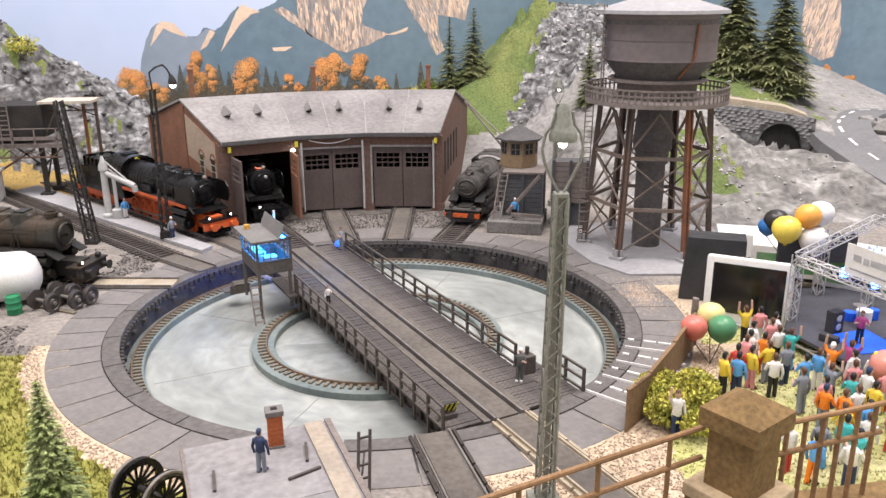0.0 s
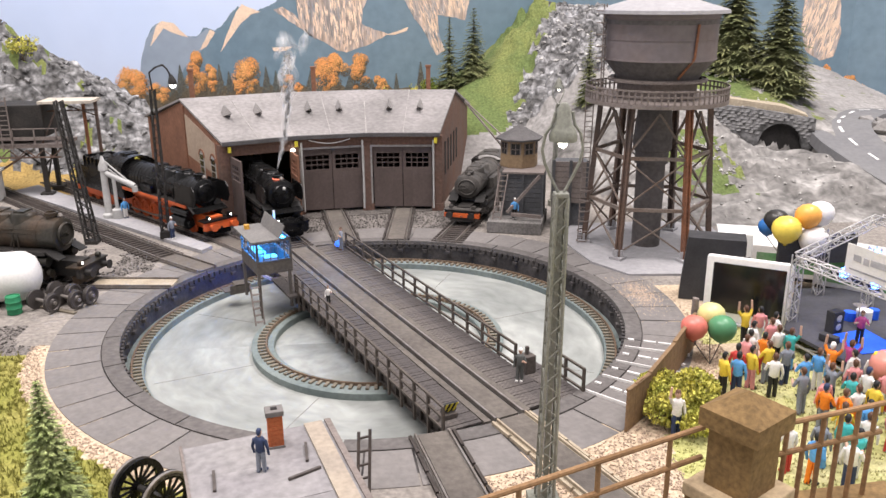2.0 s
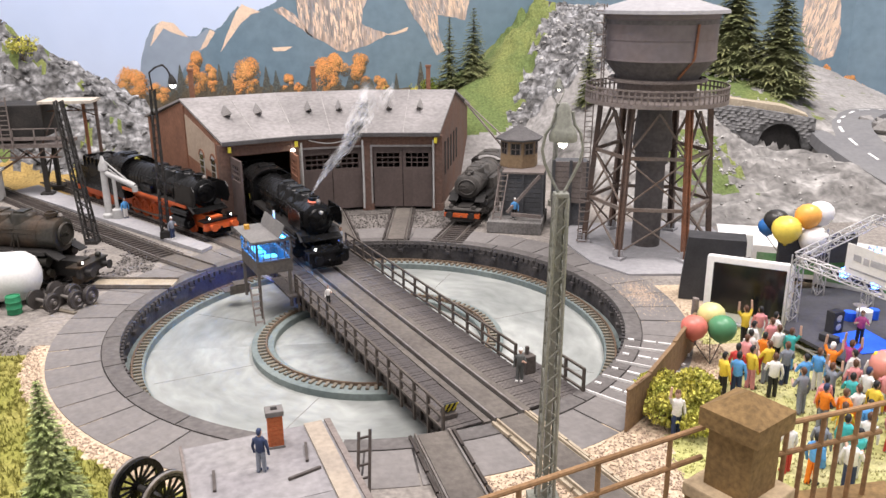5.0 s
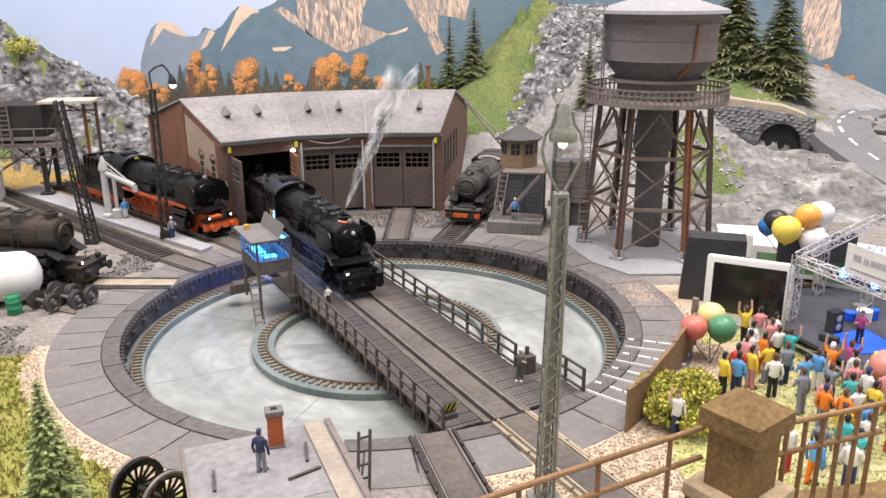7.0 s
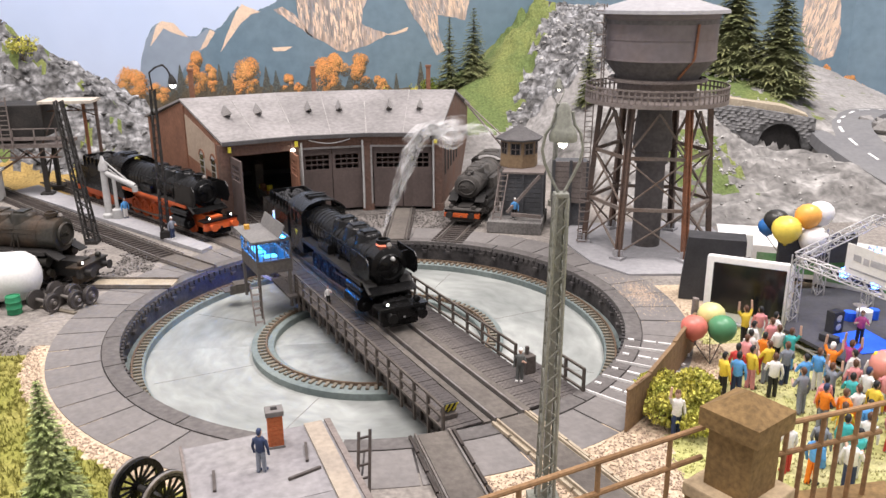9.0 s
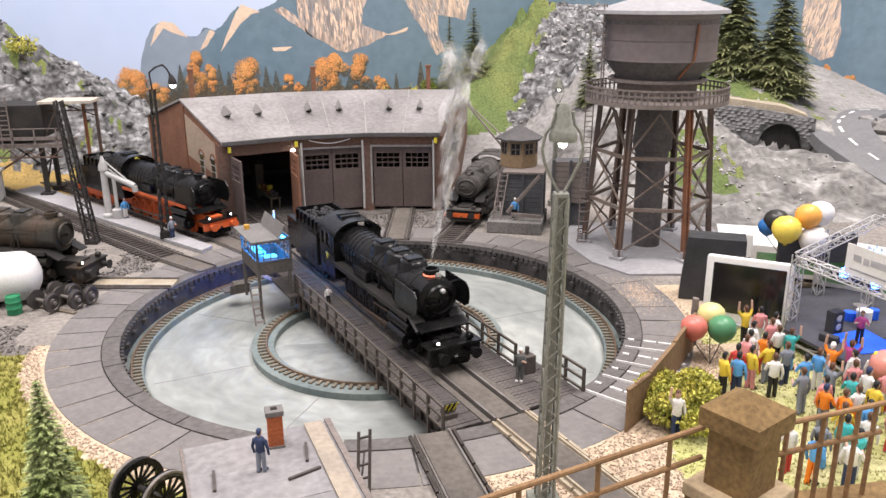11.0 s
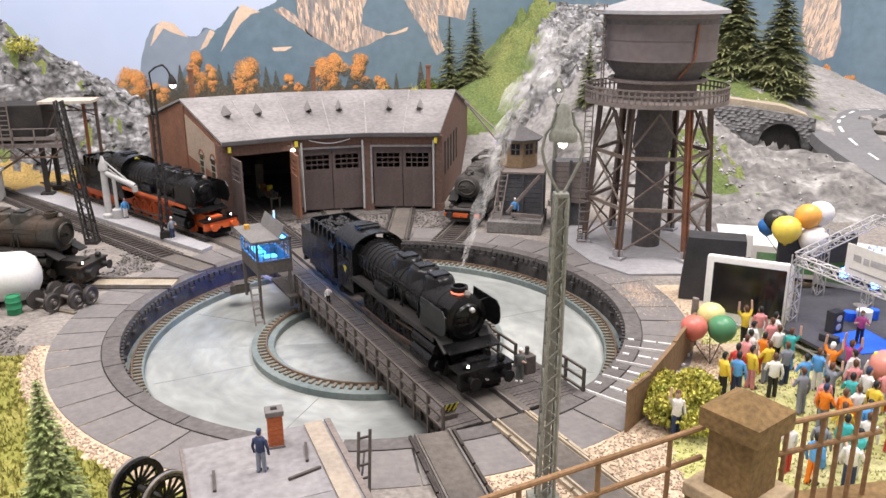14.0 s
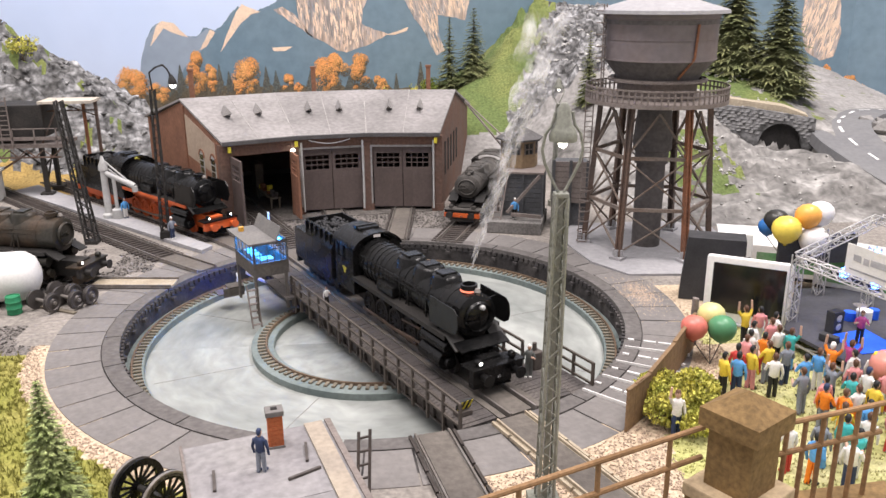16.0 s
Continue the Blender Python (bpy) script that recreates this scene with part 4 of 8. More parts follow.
    part("cab_window", bm, WINDOW_DARK, cabin)
    if tank:
        for sy in (-1, 1):
            bm = B()
            box(bm, -BL, -3.4, min(sy * 1.0, sy * 1.68), max(sy * 1.0, sy * 1.68), 1.5, 3.75, bevel=0.06)
            part("side_tank", bm, body, t)
    wheels = []
    n = 5 if not tank else 3
    for i in range(n):
        wheels.append((spoked_wheelset(0.8, 1.62, wheel_mat, "drive_wheelset", t, cp(-4.1 - i * 1.72, 0, 0.8), 14), 0.8))
    wheels.append((spoked_wheelset(0.5, 1.62, wheel_mat, "leading_wheelset", t, cp(-1.2, 0, 0.5), 9), 0.5))
    if tender:
        A, Z = X0 - 0.75, X0 - 7.25
        bm = B()
        box(bm, Z, A, -1.68, 1.68, 1.35, 3.55, bevel=0.08)
        prism(bm, [(-1.68, 3.5), (1.68, 3.5), (1.4, 4.0), (-1.4, 4.0)], Z + 2.2, A, 0, Matrix(((0, 0, 1, 0), (1, 0, 0, 0), (0, 1, 0, 0), (0, 0, 0, 1))))
        body_t = part("tender_body", bm, body, t)
        for sy in (-1, 1):
            bm = B()
            box(bm, Z + 1.8, A, sy * 1.42 - 0.05, sy * 1.42 + 0.05, 3.5, 4.45)
            for k in range(6):
                x = Z + 2.0 + k * (A - Z - 2.4) / 5
                box(bm, x - 0.05, x + 0.05, sy * 1.52 - 0.08, sy * 1.52 + 0.08, 3.5, 4.4)
            part("coal_board", bm, body, body_t)
        for x0, h in ((Z + 1.75, 4.5), (A - 0.1, 4.6)):
            bm = B()
            box(bm, x0, x0 + 0.1, -1.42, 1.42, 3.5, h)
            part("bulkhead", bm, body, body_t)
        coal_heap(Z + 1.95, A - 0.15, 1.3, 4.0, t, 3)
        bm = B()
        box(bm, Z + 0.2, A - 0.1, -1.2, 1.2, 0.6, 1.35)
        box(bm, Z - 0.25, Z, -1.5, 1.5, 0.8, 1.4)
        part("tender_frame", bm, frame_mat, t)
        for k in range(4):
            wheels.append((spoked_wheelset(0.54, 1.62, wheel_mat, "tender_wheelset", t, cp(A - 0.9 - k * 1.55, 0, 0.54), 9), 0.54))
    return t, wheels


RAIL_TOP = 0.24
S_LAMP = 11.5


def on_bridge(s, turn=0.0):
    d = radians(TURN + turn)
    return cp(s * math.cos(d), s * math.sin(d), RAIL_TOP, TURN + turn)


engine, engine_wheels = locomotive("large black steam locomotive with coal tender rolling onto the turntable", on_bridge(-24.6), LOCO_BLACK, LOCO_BLACK, LOCO_GREY)
locomotive("black steam locomotive with bright orange-red frame beside the platform", cp(-14.2, 19.1, RAIL_TOP, -47.5), LOCO_BLACK, LOCO_RED, LOCO_RED)
locomotive("weathered rust-stained steam locomotive waiting near the turntable", cp(-21.9, 7.75, RAIL_TOP, -17), LOCO_RUST, LOCO_GREY, LOCO_GREY, apron=False, deflectors=False, tender=False)
locomotive("sooty grey tank locomotive with orange buffer beam beside the coaling stage", cp(*PT(22.6, 68.45), RAIL_TOP, 68.45 + 180) @ Matrix.Diagonal((0.95, 1, 0.85, 1)), LOCO_ASH, LOCO_GREY, LOCO_GREY, lit=False, tender=False, deflectors=False, apron=False, tank=True, boiler_len=8.6)
bm = B()
box(bm, 1.62, 2.0, -1.6, 1.6, 0.72, 1.2, bevel=0.04)
part("red_beam", bm, LOCO_RED, bpy.data.objects["steam_locomotive.003"], "orange-red buffer beam")

track("yard_track", PT(R_PIT + 0.1, 125.6), (-13.2, 18.0), "short track from the turntable to the platform road", True)
track("yard_track", (-13.2, 18.0), (-46, 53.8 - 0.0), "platform track with dark sleepers")
track("yard_track", PT(R_PIT + 0.1, 143.0), (-16.3, 13.0), "short track from the turntable", True)
track("yard_track", (-16.3, 13.0), (-48, 47), "middle yard track with dark sleepers")
track("yard_track", PT(R_PIT + 0.1, 155.0), (-20.2, 7.4), "short tan track panel from the turntable", True, sleepers=False, deck=TAN_STEEL)
track("yard_track", (-20.2, 7.4), (-52, 17.2), "yard track under the rusty locomotive")
track("yard_track", PT(R_PIT + 0.1, -81.5), PT(24.5, -80.5), "track from the turntable towards the front edge", True, guard=SLEEPER)
track("yard_track", PT(R_PIT + 0.1, TURN), PT(27.5, TURN), "brown panelled track leading off the turntable", True, guard=TAN_STEEL)
for a in (-46.5, -39.0, -31.5, -24.0):
    t = thing("rail_stub", "pair of short white-painted rail stubs on the rim", "rail stub", cp(0, 0, 0, a), "white rail stubs", "structure")
    bm = B()
    box(bm, 15.95, 19.6, -0.64, -0.57, 0.0, 0.16)
    part("rail", bm, WHITE, t)
    for x0, x1 in ((16.0, 16.35), (16.9, 17.6), (17.75, 18.5), (18.65, 19.5)):
        bm = B()
        box(bm, x0, x1, 0.5, 0.64, 0.0, 0.12)
        part("rail_piece", bm, WHITE, t)

# ---- control cabin on the bridge ----
CABIN_GREY = M("cabin_grey_brown", (0.09, 0.08, 0.072), 0.75, 0.2, 0.8, 0.2, col2=(0.17, 0.15, 0.13))
CABIN_ROOF = M("cabin_roof_grey", (0.15, 0.145, 0.14), 0.8, 0.15, 0.8, 0.2, col2=(0.22, 0.21, 0.2))
BLUE_GLOW = glow("blue_cabin_light", (0.03, 0.35, 1.0), 1.5)
CABIN_GLASS = glass("cabin_glass", (0.8, 0.9, 1.0))
cabin = thing("control_cabin", "grey turntable control cabin on stilts, lit blue inside", "control cabin", cp(0, 0, 0, TURN))
CX0, CX1, CY0, CY1 = -9.9, -6.0, -6.1, -3.65
bm = B()
box(bm, CX0, CX1, CY0, CY1, 1.7, 1.84)
part("cabin_floor", bm, CABIN_GREY, cabin)
for x0, x1, y0, y1 in ((CX0, CX1, CY0, CY0 + 0.12), (CX0, CX1, CY1 - 0.12, CY1), (CX0, CX0 + 0.12, CY0 + 0.12, CY1 - 0.12), (CX1 - 0.12, CX1, CY0 + 0.12, CY1 - 0.12)):
    bm = B()
    box(bm, x0, x1, y0, y1, 1.85, 2.6)
    part("wall", bm, CABIN_GREY, cabin)
for x, y in ((CX0, CY0), (CX1 - 0.14, CY0), (CX0, CY1 - 0.14), (CX1 - 0.14, CY1 - 0.14)):
    bm = B()
    box(bm, x, x + 0.14, y, y + 0.14, 2.6, 4.1)
    part("corner_post", bm, CABIN_GREY, cabin)
for face in ("near", "side", "far", "track"):
    bm = B()
    if face in ("near", "far"):
        x = CX1 - 0.08 if face == "near" else CX0 + 0.04
        for k in range(1, 5):
            y = CY0 + (CY1 - CY0) * k / 5
            box(bm, x, x + 0.05, y - 0.03, y + 0.03, 2.6, 3.95)
        box(bm, x, x + 0.05, CY0, CY1, 3.5, 3.56)
        box(bm, x - 0.02, x + 0.08, CY0, CY1, 3.9, 4.1)
        box(bm, x - 0.02, x + 0.1, CY0, CY1, 2.55, 2.66)
    else:
        y = CY0 + 0.04 if face == "side" else CY1 - 0.08
        for k in range(1, 5):
            x = CX0 + (CX1 - CX0) * k / 5
            box(bm, x - 0.03, x + 0.03, y, y + 0.05, 2.6, 3.95)
        box(bm, CX0, CX1, y - 0.02, y + 0.08, 3.9, 4.1)
        box(bm, CX0, CX1, y - 0.02, y + 0.1, 2.55, 2.66)
    part("window_frame", bm, CABIN_GREY, cabin)
bm = B()
box(bm, CX0 - 0.25, CX1 + 0.4, CY0 - 0.4, CY0 + 1.5, 4.1, 4.2)
part("roof", bm, CABIN_ROOF, cabin)
bm = B()
vs = box(bm, CX0 - 0.1, CX1 + 0.35, 0, 0.08, 0, 1.0)
turned(bm, vs, Matrix.Translation((0, CY0 + 1.5, 4.15)) @ Matrix.Rotation(radians(-24), 4, "X"))
part("roof_flap", bm, CABIN_ROOF, cabin, "raised grey roof flap")
bm = B()
box(bm, CX0 + 0.5, CX0 + 2.4, CY0 + 0.4, CY0 + 1.1, 1.85, 2.8)
box(bm, CX0 + 2.6, CX1 - 0.5, CY0 + 0.7, CY1 - 0.8, 1.85, 2.7)
part("desk", bm, GREYWHITE, cabin)
bm = B()
box(bm, CX0 + 0.4, CX1 - 0.4, CY0 + 0.3, CY1 - 0.3, 4.0, 4.06)
part("ceiling_light", bm, glow("blue_lamp", (0.02, 0.28, 1.0), 40.0), cabin, "bright blue light strip")
bm = B()
rod(bm, (CX0 + 0.8, CY0 + 0.3, 4.2), (CX0 + 0.8, CY0 + 0.3, 4.5), 0.2, 12)
part("beacon", bm, M("amber", (0.6, 0.32, 0.05), 0.4, 0.1, 0.3, 0), cabin, "small amber beacon", smooth=True)
bm = B()
rod(bm, (CX0 + 1.3, CY1 - 0.3, 4.0), (CX0 + 1.3, CY1 - 0.3, 5.4), 0.08, 8)
part("roof_pole", bm, WHITE, cabin, "short white pole")
for x, y in ((CX0 + 0.1, CY0 + 0.1), (CX1 - 0.1, CY0 + 0.1), (CX1 - 0.1, CY1 - 0.2)):
    bm = B()
    box(bm, x - 0.09, x + 0.09, y - 0.09, y + 0.09, -0.9, 1.72)
    part("post", bm, CABIN_GREY, cabin)
bm = B()
box(bm, CX0, CX1 + 0.5, CY1 - 0.5, CY1 + 0.4, -0.15, 0.0)
part("cabin_platform", bm, DECK, cabin)
bm = B()
for y in (CY0 - 0.55, CY0 + 0.05):
    beam(bm, (CX1 - 0.2, y, 1.2), (CX1 + 0.6, y, -1.6), 0.08, 0.14)
for k in range(6):
    z = -1.4 + 0.45 * k
    x = CX1 + 0.6 - 0.8 * (z + 1.6) / 2.8
    box(bm, x - 0.12, x + 0.12, CY0 - 0.55, CY0 + 0.05, z, z + 0.05)
part("ladder", bm, WEATHERED, cabin)
bm = B()
for z in (-0.25, -0.75):
    beam(bm, (CX0 - 0.1, CY0 + 0.2, z), (CX0 - 3.2, CY0 + 0.9, z), 0.12, 0.2)
beam(bm, (CX0, CY1 - 0.2, -0.3), (CX0 - 3.2, CY1 - 0.8, -0.3), 0.12, 0.2)
part("outrigger", bm, GREYWHITE, cabin, "pale steel arms reaching to the pit wall")
bm = B()
box(bm, CX0 - 1.5, CX0 - 0.9, CY0 - 0.05, CY0 + 0.4, -0.62, -0.45)
part("marker_light", bm, glow("blue_marker", (0.015, 0.1, 1.0), 230.0), cabin, "blue marker light below the cabin")
# plates added to screen the blue glow from view and off the floor
bm = B()
box(bm, CX0 - 1.7, CX0 - 0.6, CY0 - 0.5, CY0 + 0.6, -0.4, -0.34)
box(bm, CX0 - 0.72, CX0 - 0.6, CY0 - 0.9, CY0 + 0.6, -1.0, -0.34)
box(bm, CX0 - 1.7, CX0 - 0.6, CY0 - 1.3, CY0 + 0.6, -0.78, -0.7)
part("lamp_hood", bm, CABIN_GREY, cabin)
for y, k in ((CY1 + 0.1, 0), (CY0 - 0.05, 1)):
    bm = B()
    box(bm, CX1 + 0.45, CX1 + 0.55, y - 0.05, y + 0.05, -1.2, 1.2)
    part("railing_post", bm, RAILING, cabin)

# bridge furniture
bm = B()
box(bm, 11.6, 12.3, 3.3, 3.95, 0, 1.05, bevel=0.06)
rod(bm, (11.9, 3.6, 1.0), (11.9, 3.6, 1.5), 0.12)
part("winch", bm, GIRDER, bridge, "dark iron winch on the side platform")
bm = B()
vs = box(bm, -0.06, 0.06, -0.4, 0.4, 0, 0.55)
turned(bm, vs, Matrix.Translation((14.2, -2.6, 0.35)) @ Matrix.Rotation(radians(20), 4, "Y"))
sign = part("warning_board", bm, M("black_board", (0.02, 0.02, 0.02), 0.6, 0.1, 0.4, 0), bridge, "black and yellow striped board")
YELLOW = M("yellow_paint", (0.7, 0.6, 0.06), 0.5, 0.1, 0.4, 0)
for k in range(3):
    bm = B()
    vs = prism(bm, [(-0.36 + 0.28 * k, 0.02), (-0.24 + 0.28 * k, 0.02), (-0.1 + 0.28 * k, 0.53), (-0.22 + 0.28 * k, 0.53)], 0.065, 0.075, 0, Matrix(((0, 0, 1, 0), (1, 0, 0, 0), (0, 1, 0, 0), (0, 0, 0, 1))))
    turned(bm, vs, Matrix.Translation((14.2, -2.6, 0.35)) @ Matrix.Rotation(radians(20), 4, "Y"))
    part("stripe", bm, YELLOW, sign)
bm = B()
box(bm, 13.9, 14.5, -3.0, -2.2, 0.02, 0.3, bevel=0.05)
part("base_box", bm, GIRDER, bridge)
bm = B()
rod(bm, (-14.5, 2.9, 0.3), (-13.9, 2.9, 0.55), 0.26, 12)
part("signal_lamp", bm, glow("blue_spot", (0.05, 0.2, 1.0), 1.0), bridge, "small blue lamp at the bridge end")

# ---- printed mountains on the backdrop ----
CREAM = M("printed_cream_rock", (0.74, 0.54, 0.4), 0.8, 0.45, 0.5, 0.0, col2=(0.36, 0.32, 0.31), amount=0.75, size2=0.5, stretch=0.2)
CREAM_LIGHT = M("printed_cream_light", (0.85, 0.66, 0.5), 0.8, 0.15, 0.5, 0.0, col2=(0.75, 0.55, 0.42), island=0.12)
SHADE_PRINT = M("printed_cliff_shade", (0.26, 0.27, 0.29), 0.8, 0.2, 1.0, 0.0, col2=(0.42, 0.35, 0.31), amount=0.6, island=0.3)
HAZE_FAR = M("printed_far_haze", (0.3, 0.355, 0.43), 0.8, 0.06, 6, 0.0, col2=(0.24, 0.3, 0.37), amount=0.5)
ORANGE_LEAF = M("printed_orange_leaves", (0.74, 0.32, 0.11), 0.8, 0.25, 0.8, 0.0, col2=(0.72, 0.38, 0.14), amount=0.5, island=0.3)
RUSSET_LEAF = M("printed_russet_leaves", (0.42, 0.2, 0.07), 0.8, 0.25, 0.8, 0.0, col2=(0.3, 0.2, 0.08), amount=0.5, island=0.4)
SHADE_LEAF = M("printed_shaded_leaves", (0.11, 0.095, 0.07), 0.8, 0.25, 0.8, 0.0, col2=(0.15, 0.12, 0.08), amount=0.5, island=0.4)
DARK_LEAF = M("printed_dark_leaves", (0.1, 0.115, 0.11), 0.8, 0.3, 1.0, 0.0, col2=(0.14, 0.12, 0.09), island=0.4)


def print_sheet(name, pts, depth, mat, label, jag=0.35):
    """A flat printed shape on the board with an uneven outline."""
    fine = []
    for (x0, z0), (x1, z1) in zip(pts, pts[1:] + pts[:1]):
        n = max(1, int(math.hypot(x1 - x0, z1 - z0) / 0.5))
        for i in range(n):
            f = i / n
            j = jag if 0 < i else jag * 0.3
            d = noise.noise_vector(Vector((x0 + (x1 - x0) * f, z0 + (z1 - z0) * f, depth)) / 0.9)
            fine.append((x0 + (x1 - x0) * f + d.x * j, z0 + (z1 - z0) * f + d.y * j))
    bm = B()
    vs = [bm.verts.new((x, -depth, z)) for x, z in fine]
    for tri in geometry.tessellate_polygon([[Vector((x, z, 0)) for x, z in fine]]):
        if len(set(tri)) == 3:
            bm.faces.new([vs[k] for k in tri])
    bmesh.ops.recalc_face_normals(bm, faces=bm.faces)
    part(name, bm, mat, backdrop, label)


SKYLINE = [(-33.6, 5), (-32.6, 9.5), (-32.2, 11.3), (-31.4, 13.6), (-29.8, 15.8), (-27.9, 15.8), (-26.1, 14.2), (-24.5, 13.9), (-22.9, 15.1), (-21.7, 14.7), (-20.0, 16.2), (-18.3, 18.0), (-16.8, 17.5), (-14.4, 17.7), (-12.8, 18.8), (-11.5, 26), (73, 26)]
bm = B()
last = None
for i in range(700):
    x = -33.6 + 106.6 * i / 699
    z = next(z0 + (z1 - z0) * (x - x0) / (x1 - x0) for (x0, z0), (x1, z1) in zip(SKYLINE, SKYLINE[1:]) if x <= x1 + 1e-6)
    z += 0.35 * noise.fractal(Vector((x * 0.8, 0, 0)), 0.8, 2.0, 5)
    pair = (bm.verts.new((x, -0.02, -1)), bm.verts.new((x, -0.02, z)))
    if last:
        bm.faces.new((last[0], pair[0], pair[1], last[1]))
    last = pair
part("mountain", bm, HAZE, backdrop, "blue-grey hazy mountain side")
print_sheet("far_mountain", [(-33.5, 5), (-32.6, 9.4), (-32.2, 11.2), (-31.4, 13.5), (-29.8, 15.7), (-27.9, 15.7), (-26.1, 14.1), (-24.5, 13.8), (-22.9, 15.0), (-21.9, 14.5), (-23.6, 12.2), (-26.5, 9.6), (-28.5, 5)], 0.03, HAZE_FAR, "pale hazy far peak", 0.1)


def inside(x, z, poly):
    hit = False
    for (x0, z0), (x1, z1) in zip(poly, poly[1:] + poly[:1]):
        if (z0 > z) != (z1 > z) and x < x0 + (x1 - x0) * (z - z0) / (z1 - z0):
            hit = not hit
    return hit


def streaks(poly, n, lean, mat, depth, seed):
    """Slanting strokes printed on a cliff, kept within its outline."""
    rnd = random.Random(seed)
    xs, zs = [p[0] for p in poly], [p[1] for p in poly]
    bm = B()
    while n:
        n -= 1
        x, z = rnd.uniform(min(xs), max(xs)), rnd.uniform(min(zs), max(zs))
        ln, w = rnd.uniform(0.6, 2.6), rnd.uniform(0.04, 0.16)
        sl = lean + rnd.uniform(-0.15, 0.15)
        if inside(x, z, poly) and inside(x + sl * ln, z - ln, poly) and inside(x + sl * ln * 0.5, z - ln * 0.5, poly):
            pts = [(x, z), (x + sl * ln * 0.4 + w, z - ln * 0.4), (x + sl * ln, z - ln), (x + sl * ln * 0.6 - w, z - ln * 0.55)]
            bm.faces.new([bm.verts.new((a, -depth - 0.00003 * n, b)) for a, b in pts])
    tagged(part("cliff_streak", bm, mat, backdrop, "streaks printed on the cliffs"), kind="stuff")


CLIFFS = [([(-10.2, 19.3), (-9.9, 16.3), (-8.7, 14.0), (-6.5, 13.0), (-4.6, 11.8), (-3.3, 11.5), (-0.0, 12.6), (2.8, 14.0), (0.6, 14.7), (-1.0, 15.5), (-0.8, 17.2), (0.1, 19.2)], 0.12, 300), ([(-13.4, 17.5), (-12.1, 17.9), (-10.3, 16.7), (-8.2, 14.0), (-7.5, 13.2), (-10.4, 15.4)], 0.8, 90), ([(4.9, 19.2), (6.6, 16.1), (7.7, 14.8), (8.7, 12.8), (9.8, 10.9), (11.0, 11.6), (10.1, 13.7), (10.0, 16.6), (12.6, 16.2), (13.9, 15.8), (14.7, 19.1)], 0.32, 260), ([(64.9, 18.8), (64.9, 14.2), (66.0, 10.9), (68.5, 9.4), (70.6, 10.0), (71.3, 13.3), (70.5, 18.8)], -0.25, 260)]
for k, (pts, lean, n) in enumerate(CLIFFS):
    print_sheet("cliff", pts, 0.04, CREAM, "cream sunlit rock face", 0.14)
    streaks(pts, n, lean, SHADE_PRINT, 0.05, 20 + k)
    streaks(pts, n, lean, CREAM_LIGHT, 0.07, 40 + k)
for pts in ([(2.5, 13.9), (3.8, 14.3), (5.7, 15.0), (5.5, 14.5), (3.8, 13.9)], [(-30.9, 12.6), (-29.8, 15.4), (-29.0, 16.1), (-27.4, 15.8), (-25.5, 13.8), (-27.1, 14.3), (-28.8, 15.1), (-29.8, 13.9)], [(-22.4, 14.9), (-21.7, 14.5), (-23.1, 12.5), (-24.1, 12.0)], [(-17.7, 18.3), (-15.2, 17.2), (-16.5, 16.9), (-18.1, 15.6), (-21.2, 11.7), (-19.9, 14.6), (-18.6, 17.2)], [(-13.9, 12.3), (-11.0, 12.4), (-12.1, 11.8), (-13.7, 11.8)]):
    print_sheet("cliff", pts, 0.045, CREAM_LIGHT, "small sunlit rock face", 0.1)
print_sheet("far_wood", [(-40, -1), (-40, 4.5), (-34, 6.3), (-28, 6.6), (-20, 7.0), (-14, 6.9), (-8, 6.8), (0, 6.5), (6, 6.2), (9, 6.0), (9, -1)], 0.06, SHADE_LEAF, "dark printed wood", 0.8)


